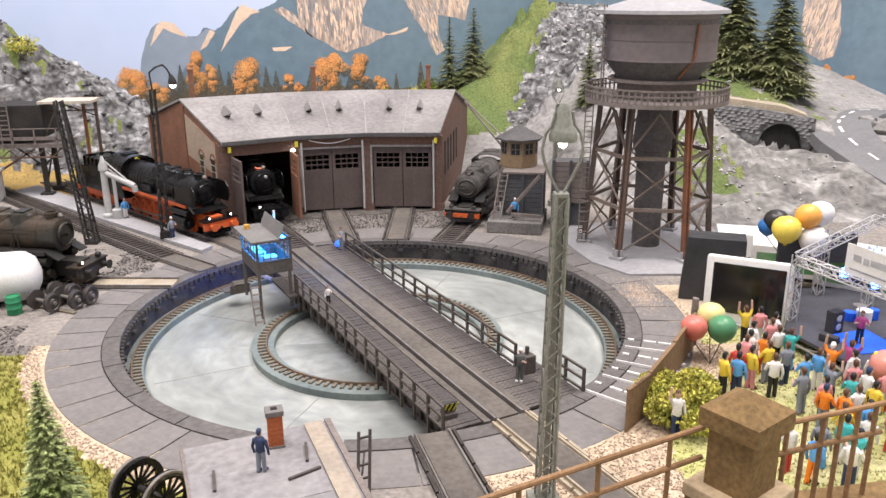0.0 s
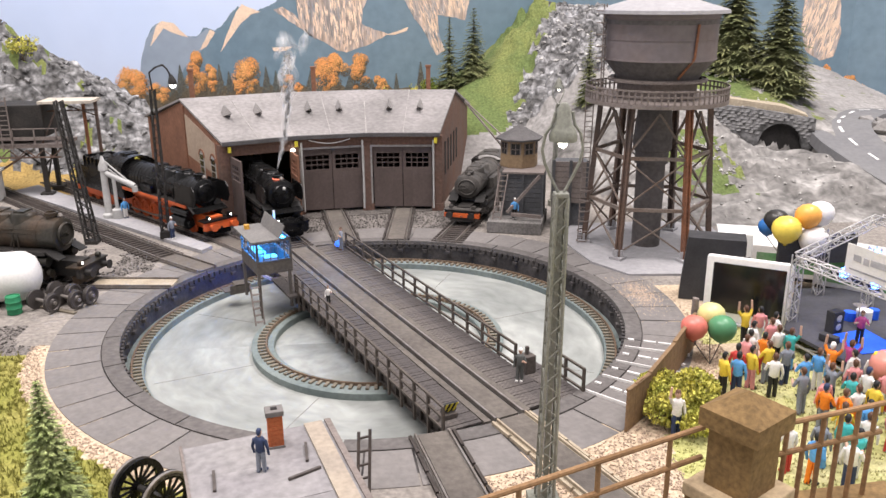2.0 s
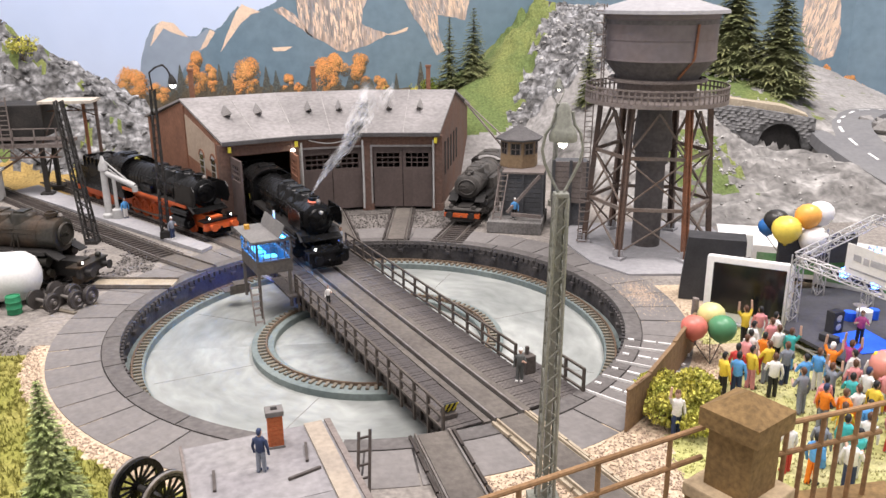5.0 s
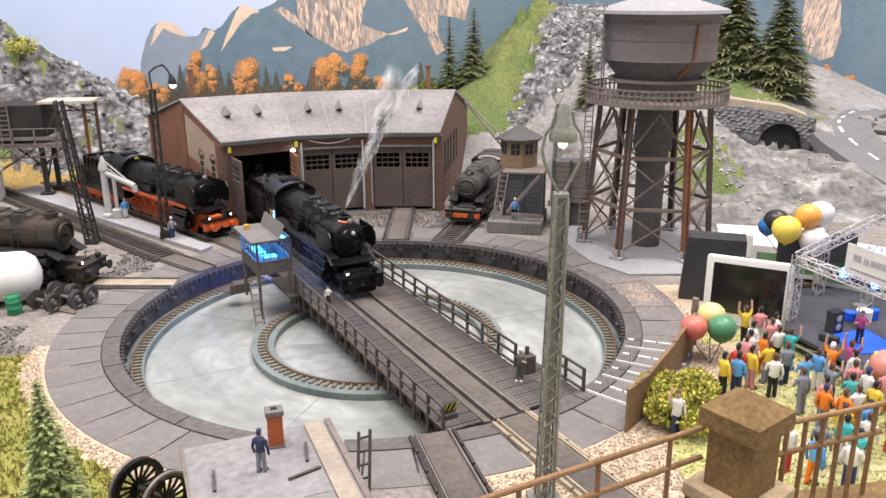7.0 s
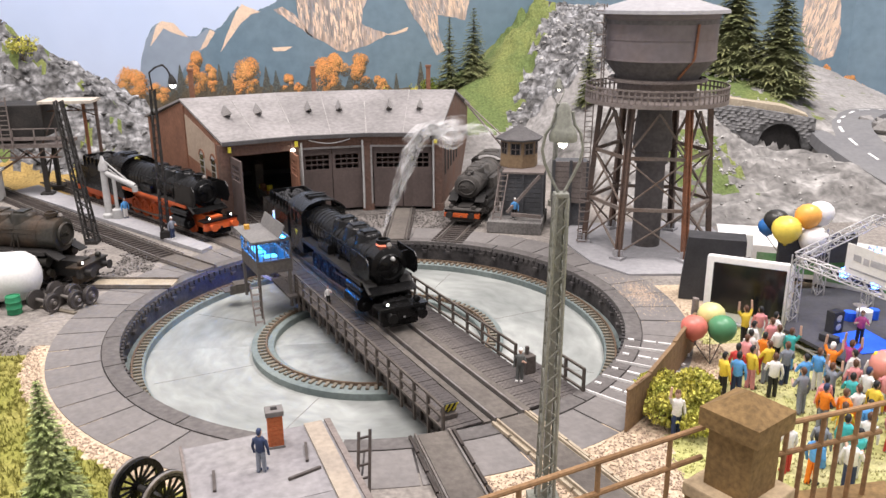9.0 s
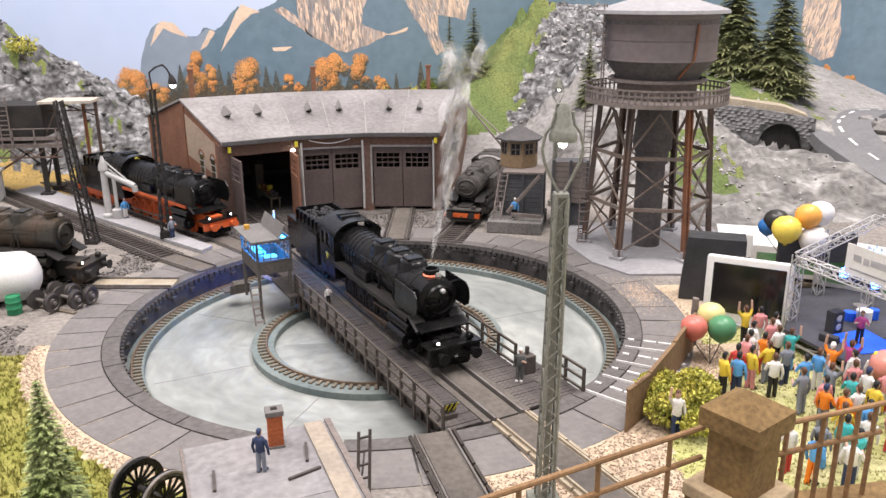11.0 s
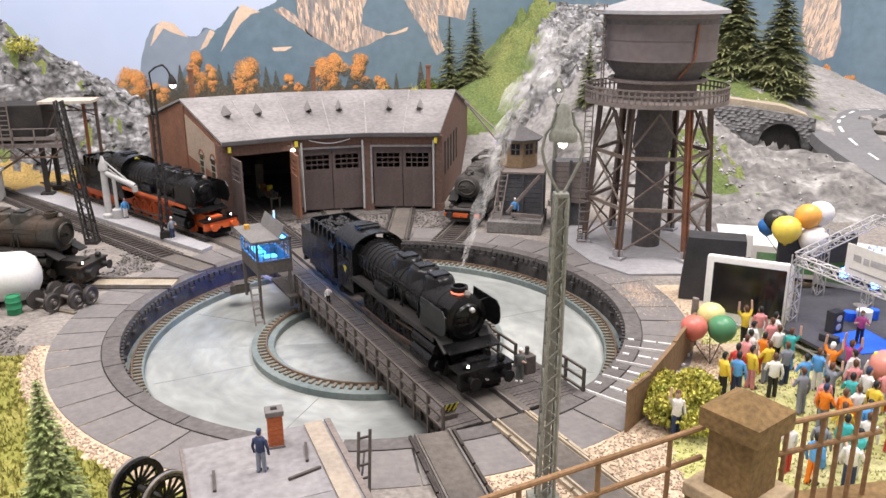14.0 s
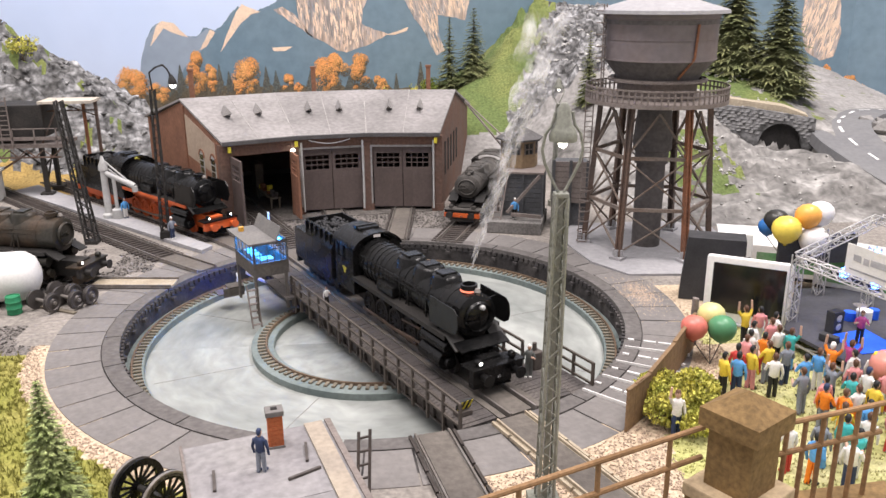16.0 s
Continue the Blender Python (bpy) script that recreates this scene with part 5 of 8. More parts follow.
def printed_tree(x, z, w, h, orange, seed, board=None, point=0.0):
    """A printed crown in dabs, lit on its upper side; point makes it slim towards the top."""
    rnd = random.Random(seed)
    blobs = []
    for i in range(int(5 + w * h * 0.7)):
        v = rnd.random() ** 0.8
        reach = (1 - v) * 0.9 + 0.1 if point else math.sqrt(max(0.05, 1 - (1.7 * v - 0.75) ** 2))
        blobs.append((x + rnd.uniform(-0.5, 0.5) * w * reach * 0.8, z + v * h * 0.9, rnd.uniform(0.14, 0.3) * min(w, h) * (0.6 if point else 1.15)))
    verts, faces, slots = [], [], []
    for i in range(int(260 * w * h) + 400):
        bx, bz, r = rnd.choice(blobs)
        a, d = rnd.random() * 6.28, math.sqrt(rnd.random()) * r
        u, v = d * math.cos(a), d * math.sin(a) * 1.2
        if point:
            v = rnd.random() ** 1.4
            bx, bz, u, v, r = x, z + v * h, rnd.uniform(-0.5, 0.5) * w * (1.02 - v) * rnd.uniform(0.6, 1.1), 0.0, w
        tone = (v - 0.4 * u) / r + 1.3 * (bz - z) / h - 0.85 + rnd.uniform(-0.5, 0.5)
        slot = 0 if tone > 0.25 else 1 if tone > -0.25 else 2
        s, a0, i0 = rnd.uniform(0.04, 0.1), rnd.random() * 6, len(verts)
        y = -0.16 + 0.02 * slot - 0.01 * rnd.random()
        verts.extend(Vector((bx + u + s * rnd.uniform(0.6, 1.2) * math.cos(a0 - k * 1.57), y, bz + v + s * rnd.uniform(0.6, 1.2) * math.sin(a0 - k * 1.57))) * CM for k in range(4))
        faces.append((i0, i0 + 1, i0 + 2, i0 + 3))
        slots.append(slot)
    me = bpy.data.meshes.new("printed_tree")
    me.from_pydata(verts, [], faces)
    for m in (ORANGE_LEAF, RUSSET_LEAF, SHADE_LEAF) if orange else (DARK_LEAF, DARK_LEAF, SHADE_LEAF):
        me.materials.append(m)
    me.polygons.foreach_set("material_index", slots)
    ob = new("printed_tree", me)
    ob.parent = board or backdrop
    tagged(ob, "orange autumn tree in the print" if orange else "dark tree in the print", kind="stuff")


for k, (x, z, w, h, c) in enumerate(((-34.0, 4.0, 3.8, 5.8, 1), (-30.2, 4.5, 2.6, 3.0, 1), (-25.0, 5.4, 2.8, 6.4, 1), (-23.0, 6.0, 2.0, 4.4, 1), (-17.6, 5.4, 3.8, 5.0, 1), (-19.0, 5.5, 1.4, 3.4, 1), (-11.8, 5.4, 1.5, 3.5, 1), (-10.4, 5.4, 1.4, 2.4, 1),
                                     (-6.6, 5.4, 3.2, 5.0, 1), (-4.6, 6.4, 3.0, 5.0, 1), (-1.3, 5.8, 2.7, 5.2, 1), (1.6, 5.6, 2.4, 2.6, 1), (69.9, 7.4, 1.6, 1.2, 1))):
    printed_tree(x, z, w, h, c, k)
for k, (x, w, h) in enumerate(((-27.1, 2.0, 4.6), (-28.6, 1.6, 3.6), (-21.6, 1.6, 4.6), (-20.3, 1.5, 3.6), (-15.0, 1.7, 4.2), (-13.6, 1.7, 3.6), (-8.6, 2.2, 3.6), (-7.4, 1.8, 3.0), (-3.0, 2.2, 2.8), (3.8, 1.0, 3.0), (7.4, 1.6, 4.6), (0.2, 1.4, 2.2))):
    printed_tree(x, 5.4, w, h, 0, 60 + k, point=1.0)
side = thing("backdrop", "second printed board of hazy blue mountain, set at a corner", "backdrop", cp(73, YB, 0, -40), kind="backdrop")
bm = B()
box(bm, 0, 60, 0, 0.6, -2, 40)
part("board", bm, HAZE, side)
for k, (x, z, w, h) in enumerate(((0.8, 4.6, 2.0, 2.4), (2.6, 3.0, 2.0, 2.6), (8.6, 2.4, 3.6, 3.8), (11.5, 1.5, 3.0, 3.0))):
    printed_tree(x, z, w, h, 1, 90 + k, side)

# ---- trees and bushes ----
NEEDLE = M("fir_needles", (0.16, 0.18, 0.08), 0.85, 0.45, 0.6, 0.2, col2=(0.28, 0.285, 0.13), amount=0.5, island=0.45)
NEEDLE_LIGHT = M("fir_needles_tipped", (0.13, 0.18, 0.045), 0.85, 0.5, 0.5, 0.2, col2=(0.4, 0.44, 0.2), amount=0.6, island=0.6)
BARK = M("bark", (0.09, 0.065, 0.05), 0.9, 0.3, 0.3, 0.5)
LEAF_YELLOW = M("bush_yellow_green", (0.52, 0.47, 0.1), 0.8, 0.3, 0.5, 0.2, col2=(0.28, 0.32, 0.06), amount=0.6, island=0.5)
LEAF_GREEN = M("bush_green", (0.17, 0.22, 0.045), 0.8, 0.3, 0.5, 0.2, col2=(0.27, 0.29, 0.06), amount=0.6, island=0.5)


def conifer(x, y, z, h, w, label, mat, seed, layers=22, dens=20, fine=1.0):
    rnd = random.Random(seed)
    t = thing("fir_tree", label, "tree", cp(x, y, z), "fir trees")
    bm = B()
    rod(bm, (0, 0, -0.1), (0, 0, h * 0.97), h * 0.018, 8, h * 0.003)
    part("trunk", bm, BARK, t)
    verts, faces = [], []

    def blade(p, d, ln, wd):
        side = d.cross(Vector((0, 0, 1))).normalized() * wd
        i = len(verts)
        verts.extend([p - side, p + side, p + d * ln])
        faces.append((i, i + 1, i + 2))

    for k in range(layers):
        f = (k + 0.2) / layers
        zc = h * (0.06 + 0.92 * f)
        R = w / 2 * (1 - f) ** 0.85 + 0.02 * w
        n = max(5, int(dens * (1 - f * 0.6)))
        for i in range(n):
            a = 2 * math.pi * (i + rnd.random() * 0.8) / n
            L = R * rnd.uniform(0.75, 1.12)
            drop = -0.35 + 0.25 * f + rnd.uniform(-0.12, 0.12)
            d = Vector((math.cos(a), math.sin(a), drop)).normalized()
            p0 = Vector((0, 0, zc + rnd.uniform(-0.3, 0.3) * h / layers))
            m = max(3, int(6 * L / (w / 2) / fine) + 2)
            for j in range(m):
                p = p0 + d * L * (j + 0.5) / m
                for s in (-1, 0, 1):
                    dd = (d + Vector((-math.sin(a), math.cos(a), 0)) * s * 0.8 + Vector((0, 0, rnd.uniform(-0.25, 0.3)))).normalized()
                    blade(p, dd, (L * rnd.uniform(0.22, 0.4) + 0.1) * fine, (w * 0.02 + 0.035) * fine)
    me = bpy.data.meshes.new("crown")
    me.from_pydata([v * CM for v in verts], [], faces)
    me.materials.append(mat)
    new("crown", me).parent = t
    return t


def bush(x, y, z, w, h, label, mat, seed, n=900, leaf=1.0):
    rnd = random.Random(seed)
    t = thing("bush", label, "bush", cp(x, y, z), "bushes")
    bm = B()
    for k in range(5):
        a = rnd.random() * 6.28
        rod(bm, (0, 0, -0.05), (0.3 * w * math.cos(a), 0.3 * w * math.sin(a), h * 0.6), 0.05, 5, 0.02)
    part("stems", bm, BARK, t)
    blobs = [(Vector((rnd.uniform(-0.32, 0.32) * w, rnd.uniform(-0.32, 0.32) * w, h * rnd.uniform(0.3, 0.75))), rnd.uniform(0.2, 0.34)) for _ in range(9)]
    verts, faces = [], []
    for i in range(n):
        c, r = rnd.choice(blobs)
        v = Vector((rnd.gauss(0, 1), rnd.gauss(0, 1), rnd.gauss(0, 1))).normalized()
        p = c + Vector((v.x * r * w, v.y * r * w, v.z * r * h)) * rnd.uniform(0.75, 1.08)
        if p.z < 0.02:
            continue
        s = rnd.uniform(0.08, 0.17) * leaf
        q = Euler((rnd.random() * 6, rnd.random() * 6, rnd.random() * 6)).to_matrix()
        i0 = len(verts)
        verts.extend(p + q @ Vector(c4) * s for c4 in ((-1, -0.6, 0), (1, -0.5, 0.2), (0.8, 0.7, 0), (-0.7, 0.6, 0.25)))
        faces.append((i0, i0 + 1, i0 + 2, i0 + 3))
    me = bpy.data.meshes.new("foliage")
    me.from_pydata([v * CM for v in verts], [], faces)
    me.materials.append(mat)
    new("foliage", me).parent = t
    return t


conifer(-12.75, -21.0, 0, 6.5, 2.7, "frosted green model fir tree on the lawn", NEEDLE_LIGHT, 1, 30, 26, 0.62)
conifer(10.4, 59.0, land(10.4, 59.0) - 0.2, 10.3, 3.6, "tall dark fir on the meadow edge", NEEDLE, 2)
conifer(13.6, 59.0, land(13.6, 59.0) - 0.2, 9.6, 5.0, "dark green fir on the meadow", NEEDLE, 3)
conifer(25.0, 43.5, land(25.0, 43.5) - 0.2, 8.6, 3.0, "slim dark fir behind the water tower", NEEDLE, 4)
conifer(44.5, 49.5, land(44.5, 49.5) - 0.2, 12.5, 8.5, "broad green fir on the hillside", NEEDLE, 5, 34, 36)
conifer(48.3, 45.0, land(48.3, 45.0) - 0.2, 13.5, 8.0, "broad green fir above the stone bridge", NEEDLE, 6, 34, 36)
conifer(40.5, 53.5, land(40.5, 53.5) - 0.2, 11.0, 7.0, "green fir on the hillside", NEEDLE, 7, 32, 32)
bush(8.6, 60.0, land(8.6, 60) - 0.1, 3.4, 3.6, "bright green bush on the meadow edge", LEAF_GREEN, 1)
for k, (x, y, w, h) in enumerate(((2.2, 55, 2.0, 2.9), (4.6, 56, 3.4, 3.3), (-1.4, 55, 3.0, 2.9))):
    bush(x, y, land(x, y), w, h + 5.2, "yellow-green bush behind the shed", LEAF_YELLOW, 10 + k, 500)
bush(14.6, -15.0, 0, 3.4, 2.2, "thick yellow-green bush beside the board fence", LEAF_YELLOW, 3, 9000, 0.6)
bush(15.2, -16.6, 0, 2.6, 1.2, "low yellow-green bush below the fence", LEAF_YELLOW, 4, 3500, 0.6)
bush(-40.0, 51.0, land(-40, 51) - 0.1, 3.0, 3.0, "autumn yellow bush on the rocks", LEAF_YELLOW, 5, 500)
bush(-26.5, 41.0, 0, 3.0, 3.6, "yellow bush beside the shed", LEAF_YELLOW, 6, 500)
bush(-31, 42, 0, 3.4, 2.6, "yellow shrub below the rocks", LEAF_YELLOW, 7, 500)
bush(-21.8, -8.0, 0, 1.8, 1.8, "dark straggly shrub standing on the lawn", LEAF_GREEN, 8, 160)


# ---- loose pieces: boulders, grass tufts, gravel ----
def scatter_stones(name, label, n, place, smin, smax, mat, seed):
    rnd = random.Random(seed)
    base = [Vector((1, 0, 0)), Vector((-1, 0, 0)), Vector((0, 1, 0)), Vector((0, -1, 0)), Vector((0, 0, 1)), Vector((0, 0, -1))]
    tri = ((0, 2, 4), (2, 1, 4), (1, 3, 4), (3, 0, 4), (2, 0, 5), (1, 2, 5), (3, 1, 5), (0, 3, 5))
    verts, faces = [], []
    while n:
        spot = place(rnd)
        if spot is None:
            continue
        n -= 1
        x, y = spot
        s = rnd.uniform(smin, smax)
        q = Euler((rnd.random() * 6, rnd.random() * 6, rnd.random() * 6)).to_matrix()
        i = len(verts)
        for v in base:
            w = q @ (v * rnd.uniform(0.6, 1.1) * s)
            verts.append((Vector((x, y, land(x, y) - 0.02 + s * 0.25)) + Vector((w.x, w.y, w.z * 0.7))) * CM)
        faces.extend(tuple(i + a for a in t) for t in tri)
    me = bpy.data.meshes.new(name)
    me.from_pydata(verts, [], faces)
    me.materials.append(mat)
    return tagged(new(name, me), label, "stones", kind="stuff")


def on_kind(x0, x1, y0, y1, kinds):
    def pick(rnd):
        x, y = rnd.uniform(x0, x1), rnd.uniform(y0, y1)
        return (x, y) if math.hypot(x, y) > 19.9 and land_kind(x, y) in kinds else None
    return pick


PALE_ROCK = M("pale_rock", (0.42, 0.41, 0.39), 0.95, 0.3, 0.4, 0.3, col2=(0.24, 0.235, 0.23), island=0.4)
PALE_STONE = M("pale_gravel", (0.47, 0.36, 0.27), 0.95, 0.3, 0.3, 0.3, col2=(0.36, 0.28, 0.21), island=0.35)
scatter_stones("gravel", "coarse beige gravel along the turntable rim", 8000, on_kind(-25, 20, -26, 1, (2,)), 0.03, 0.085, PALE_STONE, 1)
scatter_stones("gravel", "loose dark grey ballast stones", 5200, on_kind(-32, 9, -4, 28, (3,)), 0.05, 0.13, BALLAST, 2)
scatter_stones("sand_spill", "spilled pale sand on the rim slabs", 1400, lambda rnd: (rnd.gauss(18.0, 0.7), rnd.gauss(1.4, 1.5)), 0.03, 0.075, PALE_STONE, 7)
scatter_stones("boulders", "grey boulders and rubble on the slopes", 420, on_kind(24, 47, 17, 66, (4, 6)), 0.05, 0.26, PALE_ROCK, 3)
scatter_stones("crags", "sharp grey crags standing out of the rocky slope", 260, on_kind(15, 36, 48, 70, (5,)), 0.1, 0.5, PALE_ROCK, 8)
scatter_stones("crags", "sharp grey crags of the rock face behind the yard", 330, on_kind(-58, -22, 41, 56, (5,)), 0.1, 0.7, ROCK, 9)
scatter_stones("boulders", "white stones strewn on the grass bank", 90, lambda rnd: (rnd.gauss(33.5, 1.3), rnd.gauss(28, 3.0)), 0.1, 0.3, PALE_ROCK, 10)
scatter_stones("boulders", "white boulders below the firs", 40, lambda rnd: (rnd.gauss(43.5, 1.6), rnd.gauss(48.0, 1.2)), 0.2, 0.7, PALE_ROCK, 11)
scatter_stones("boulders", "large grey rocks beside the road bend", 26, lambda rnd: (rnd.gauss(59.5, 1.6), rnd.gauss(38.2, 1.2)), 0.5, 1.7, TRACK_GREY, 12)


def scatter_grass(n, x0, x1, y0, y1, kinds, h, mat, seed):
    rnd = random.Random(seed)
    pick = on_kind(x0, x1, y0, y1, kinds)
    verts, faces = [], []
    while n:
        spot = pick(rnd)
        if spot is None:
            continue
        n -= 1
        x, y = spot
        z = land(x, y) - 0.05
        for _ in range(4):
            a = rnd.random() * 6.28
            lean = Vector((rnd.uniform(-0.5, 0.5), rnd.uniform(-0.5, 0.5), 1)) * h * rnd.uniform(0.5, 1.1)
            p = Vector((x + rnd.uniform(-0.08, 0.08), y + rnd.uniform(-0.08, 0.08), z))
            s = Vector((math.cos(a), math.sin(a), 0)) * 0.035
            i = len(verts)
            verts.extend([(p - s) * CM, (p + s) * CM, (p + lean) * CM])
            faces.append((i, i + 1, i + 2))
    me = bpy.data.meshes.new("grass")
    me.from_pydata(verts, [], faces)
    me.materials.append(mat)
    return tagged(new("grass", me), "short static-grass turf in olive and straw tones", "grass", kind="stuff")


scatter_grass(7000, -27, -4, -30, -3, (1,), 0.3, GRASS, 5)
scatter_grass(5000, 12, 30, -26, -3, (9,), 0.13, LAWN, 6)

# ---- road, stone bridge and quarry on the hillside ----
def ribbon(name, pts, width, lift, mat, label, parent=None, dash=None):
    """A strip laid over the land along a line of points."""
    line = []
    for k in range(len(pts) - 1):
        p0, p1, p2, p3 = (Vector(pts[min(max(k + j, 0), len(pts) - 1)]) for j in (-1, 0, 1, 2))
        n = max(2, int((p2 - p1).length / 0.4))
        for i in range(n):
            f = i / n
            v = 0.5 * (2 * p1 + (p2 - p0) * f + (2 * p0 - 5 * p1 + 4 * p2 - p3) * f * f + (3 * p1 - p0 - 3 * p2 + p3) * f ** 3)
            line.append((v.x, v.y))
    line.append(tuple(pts[-1]))
    bm = B()
    prev, run = None, 0.0
    for (x0, y0), (x1, y1) in zip(line, line[1:]):
        d = Vector((x1 - x0, y1 - y0, 0)).normalized()
        s = Vector((-d.y, d.x, 0)) * width / 2
        z = ground_height(x0, y0) + lift
        row = [bm.verts.new((x0 + s.x * k, y0 + s.y * k, z - (1.2 if abs(k) > 1 else 0))) for k in (-1.05, -1, 1, 1.05)]
        run += math.hypot(x1 - x0, y1 - y0)
        if prev and (dash is None or run % dash < dash * 0.5):
            for k in range(3) if dash is None else (1,):
                bm.faces.new((prev[k], row[k], row[k + 1], prev[k + 1]))
        prev = row
    bmesh.ops.recalc_face_normals(bm, faces=bm.faces)
    ob = part(name, bm, mat, parent)
    if label:
        tagged(ob, label, "road", kind="structure")
    return ob


ROAD_LINE = [(55.5, 12), (53.6, 19), (52.0, 25), (51.1, 29.4), (50.9, 32.5), (51.6, 36.0), (53.6, 39.6), (56.7, 43.0), (60.7, 45.6), (72, 49)]
road = ribbon("road", ROAD_LINE, 6.6, 0.2, ASPHALT, "grey asphalt road curving up the hillside")
ribbon("centre_line", ROAD_LINE, 0.34, 0.24, WHITE, "", road, 3.4)
SANDY = M("sandy_track", (0.42, 0.36, 0.27), 0.95, 0.15, 1.0, 0.4)
ribbon("sandy_path", [(34, 43.8), (39, 41.4), (44, 39.3), (48.6, 37.4)], 2.6, 0.35, SANDY, "sandy path across the stone bridge")
wall = thing("stone_bridge", "low grey stone bridge wall with one arch", "stone bridge", cp(35.5, 39.6, 0, -18), kind="")
L = 13.5
arch = [(10.0 + 2.2 * math.cos(radians(a)), 3.7 + 2.1 * math.sin(radians(a))) for a in range(180, -1, -15)]
bm = B()
prism(bm, [(0, 3.6), (7.4, 3.0)] + arch + [(12.5, 2.8), (L, 2.6), (L, 6.4), (9, 7.1), (0, 8.1)], -0.35, 0.35, 0, Matrix.Rotation(radians(90), 4, "X"))
body_w = part("bridge_wall", bm, ROCK, wall)
rnd = random.Random(4)
bm = B()
box(bm, -0.32, 0.32, -0.08, 0.08, -0.16, 0.16, bevel=0.05)
stone_me = mesh_of(bm, ROCK, "stone")
for i in range(20):
    for j in range(7):
        x = 0.4 + i * 0.66 + (j % 2) * 0.3
        z = (7.95 - 0.125 * x) - 0.36 * j - 0.1
        if x < L - 0.3 and not (math.hypot((x - 10.0) / 2.45, (z - 3.7) / 2.45) < 1):
            piece("stone", stone_me, wall, cp(x + rnd.uniform(-0.15, 0.15), -0.33 - rnd.uniform(0, 0.1), z + rnd.uniform(-0.05, 0.05), rnd.uniform(-8, 8), 0, rnd.uniform(-9, 9)) @ Matrix.Diagonal((rnd.uniform(0.6, 1.15), 1, rnd.uniform(0.75, 1.1), 1)))
# a solid block; the passage's shade is its colour
bm = B()
box(bm, 7.5, 12.4, 0.3, 3.2, 2.6, 5.7)
part("arch_tunnel", bm, DARKHOLE, wall, "near-black block painted as the shade under the arch")

# ---- figures ----
SKIN = M("figure_skin", (0.55, 0.36, 0.27), 0.6, 0.05, 0.3, 0)
PAINTS = {}


def paint(c):
    if c not in PAINTS:
        PAINTS[c] = M("figure_paint", c, 0.55, 0.12, 0.3, 0.05)
    return PAINTS[c]


def figure(x, y, z, top, legs, hair, arms, rz, label, seed, h=2.45, group="concert crowd figures"):
    """A hand-painted plastic figure about two centimetres high, one plain mesh."""
    rnd = random.Random(seed)
    bm = B()
    k = h / 1.95
    for s in (-1, 1):
        rod(bm, (0.14 * s, 0.05 * s, 0), (0.11 * s, 0, 0.95), 0.1, 8, 0.13, 1)
        box(bm, 0.14 * s - 0.08, 0.14 * s + 0.08, 0.05 * s - 0.2, 0.05 * s + 0.08, 0, 0.08, 2)
    lathe(bm, [(0.2, 0.88), (0.25, 0.95), (0.22, 1.15), (0.29, 1.45), (0.2, 1.56), (0.08, 1.6)], 10, Matrix.Diagonal((1, 0.68, 1, 1)), 0, True)
    rod(bm, (0, 0, 1.55), (0, 0, 1.68), 0.075, 8, None, 3)
    g = bmesh.ops.create_icosphere(bm, subdivisions=2, radius=0.155)["verts"]
    turned(bm, g, Matrix.Translation((0, 0, 1.79)) @ Matrix.Diagonal((0.9, 1, 1.15, 1)))
    for f in {f for v in g for f in v.link_faces}:
        f.material_index = 2 if f.calc_center_median().z > 1.83 or f.calc_center_median().y > 0.05 else 3
    for s, up in zip((-1, 1), arms):
        a = Vector((0.27 * s, 0, 1.45))
        if up == 2:
            e, w = a + Vector((0.16 * s, -0.08, 0.25)), a + Vector((0.12 * s, -0.1, 0.68))
        elif up == 1:
            e, w = a + Vector((0.14 * s, -0.1, -0.3)), a + Vector((-0.02 * s, -0.4, -0.12))
        else:
            e, w = a + Vector((0.12 * s, 0.0, -0.35)), a + Vector((0.1 * s, -0.1, -0.68))
        rod(bm, a, e, 0.085, 7, 0.07, 0)
        rod(bm, e, w, 0.065, 7, 0.055, 0 if up == 0 else 3)
    turned(bm, bm.verts, Matrix.Diagonal((k * 0.85, k * 0.9, k, 1)) @ Matrix.Rotation(radians(rnd.uniform(-4, 4)), 4, "X"))
    ob = part("figurine", bm, [paint(top), paint(legs), paint(hair), SKIN], None, smooth=True, at=cp(x, y, z + 0.01, rz))
    return tagged(ob, label, "figurine", group)


RED, YEL, WHT, BLU, NAV, ORA, TEA, PNK, GRY, BLK, BRN, MAG = ((0.55, 0.06, 0.05), (0.75, 0.55, 0.06), (0.75, 0.73, 0.7), (0.1, 0.32, 0.65), (0.03, 0.045, 0.1), (0.8, 0.22, 0.02), (0.06, 0.45, 0.45), (0.7, 0.3, 0.3), (0.22, 0.24, 0.28), (0.02, 0.02, 0.02), (0.1, 0.05, 0.03), (0.45, 0.08, 0.25))
NAMES = {RED: "red", YEL: "yellow", WHT: "white", BLU: "blue", NAV: "navy", ORA: "orange", TEA: "teal", PNK: "pink", GRY: "grey", BLK: "black", BRN: "brown", MAG: "magenta"}
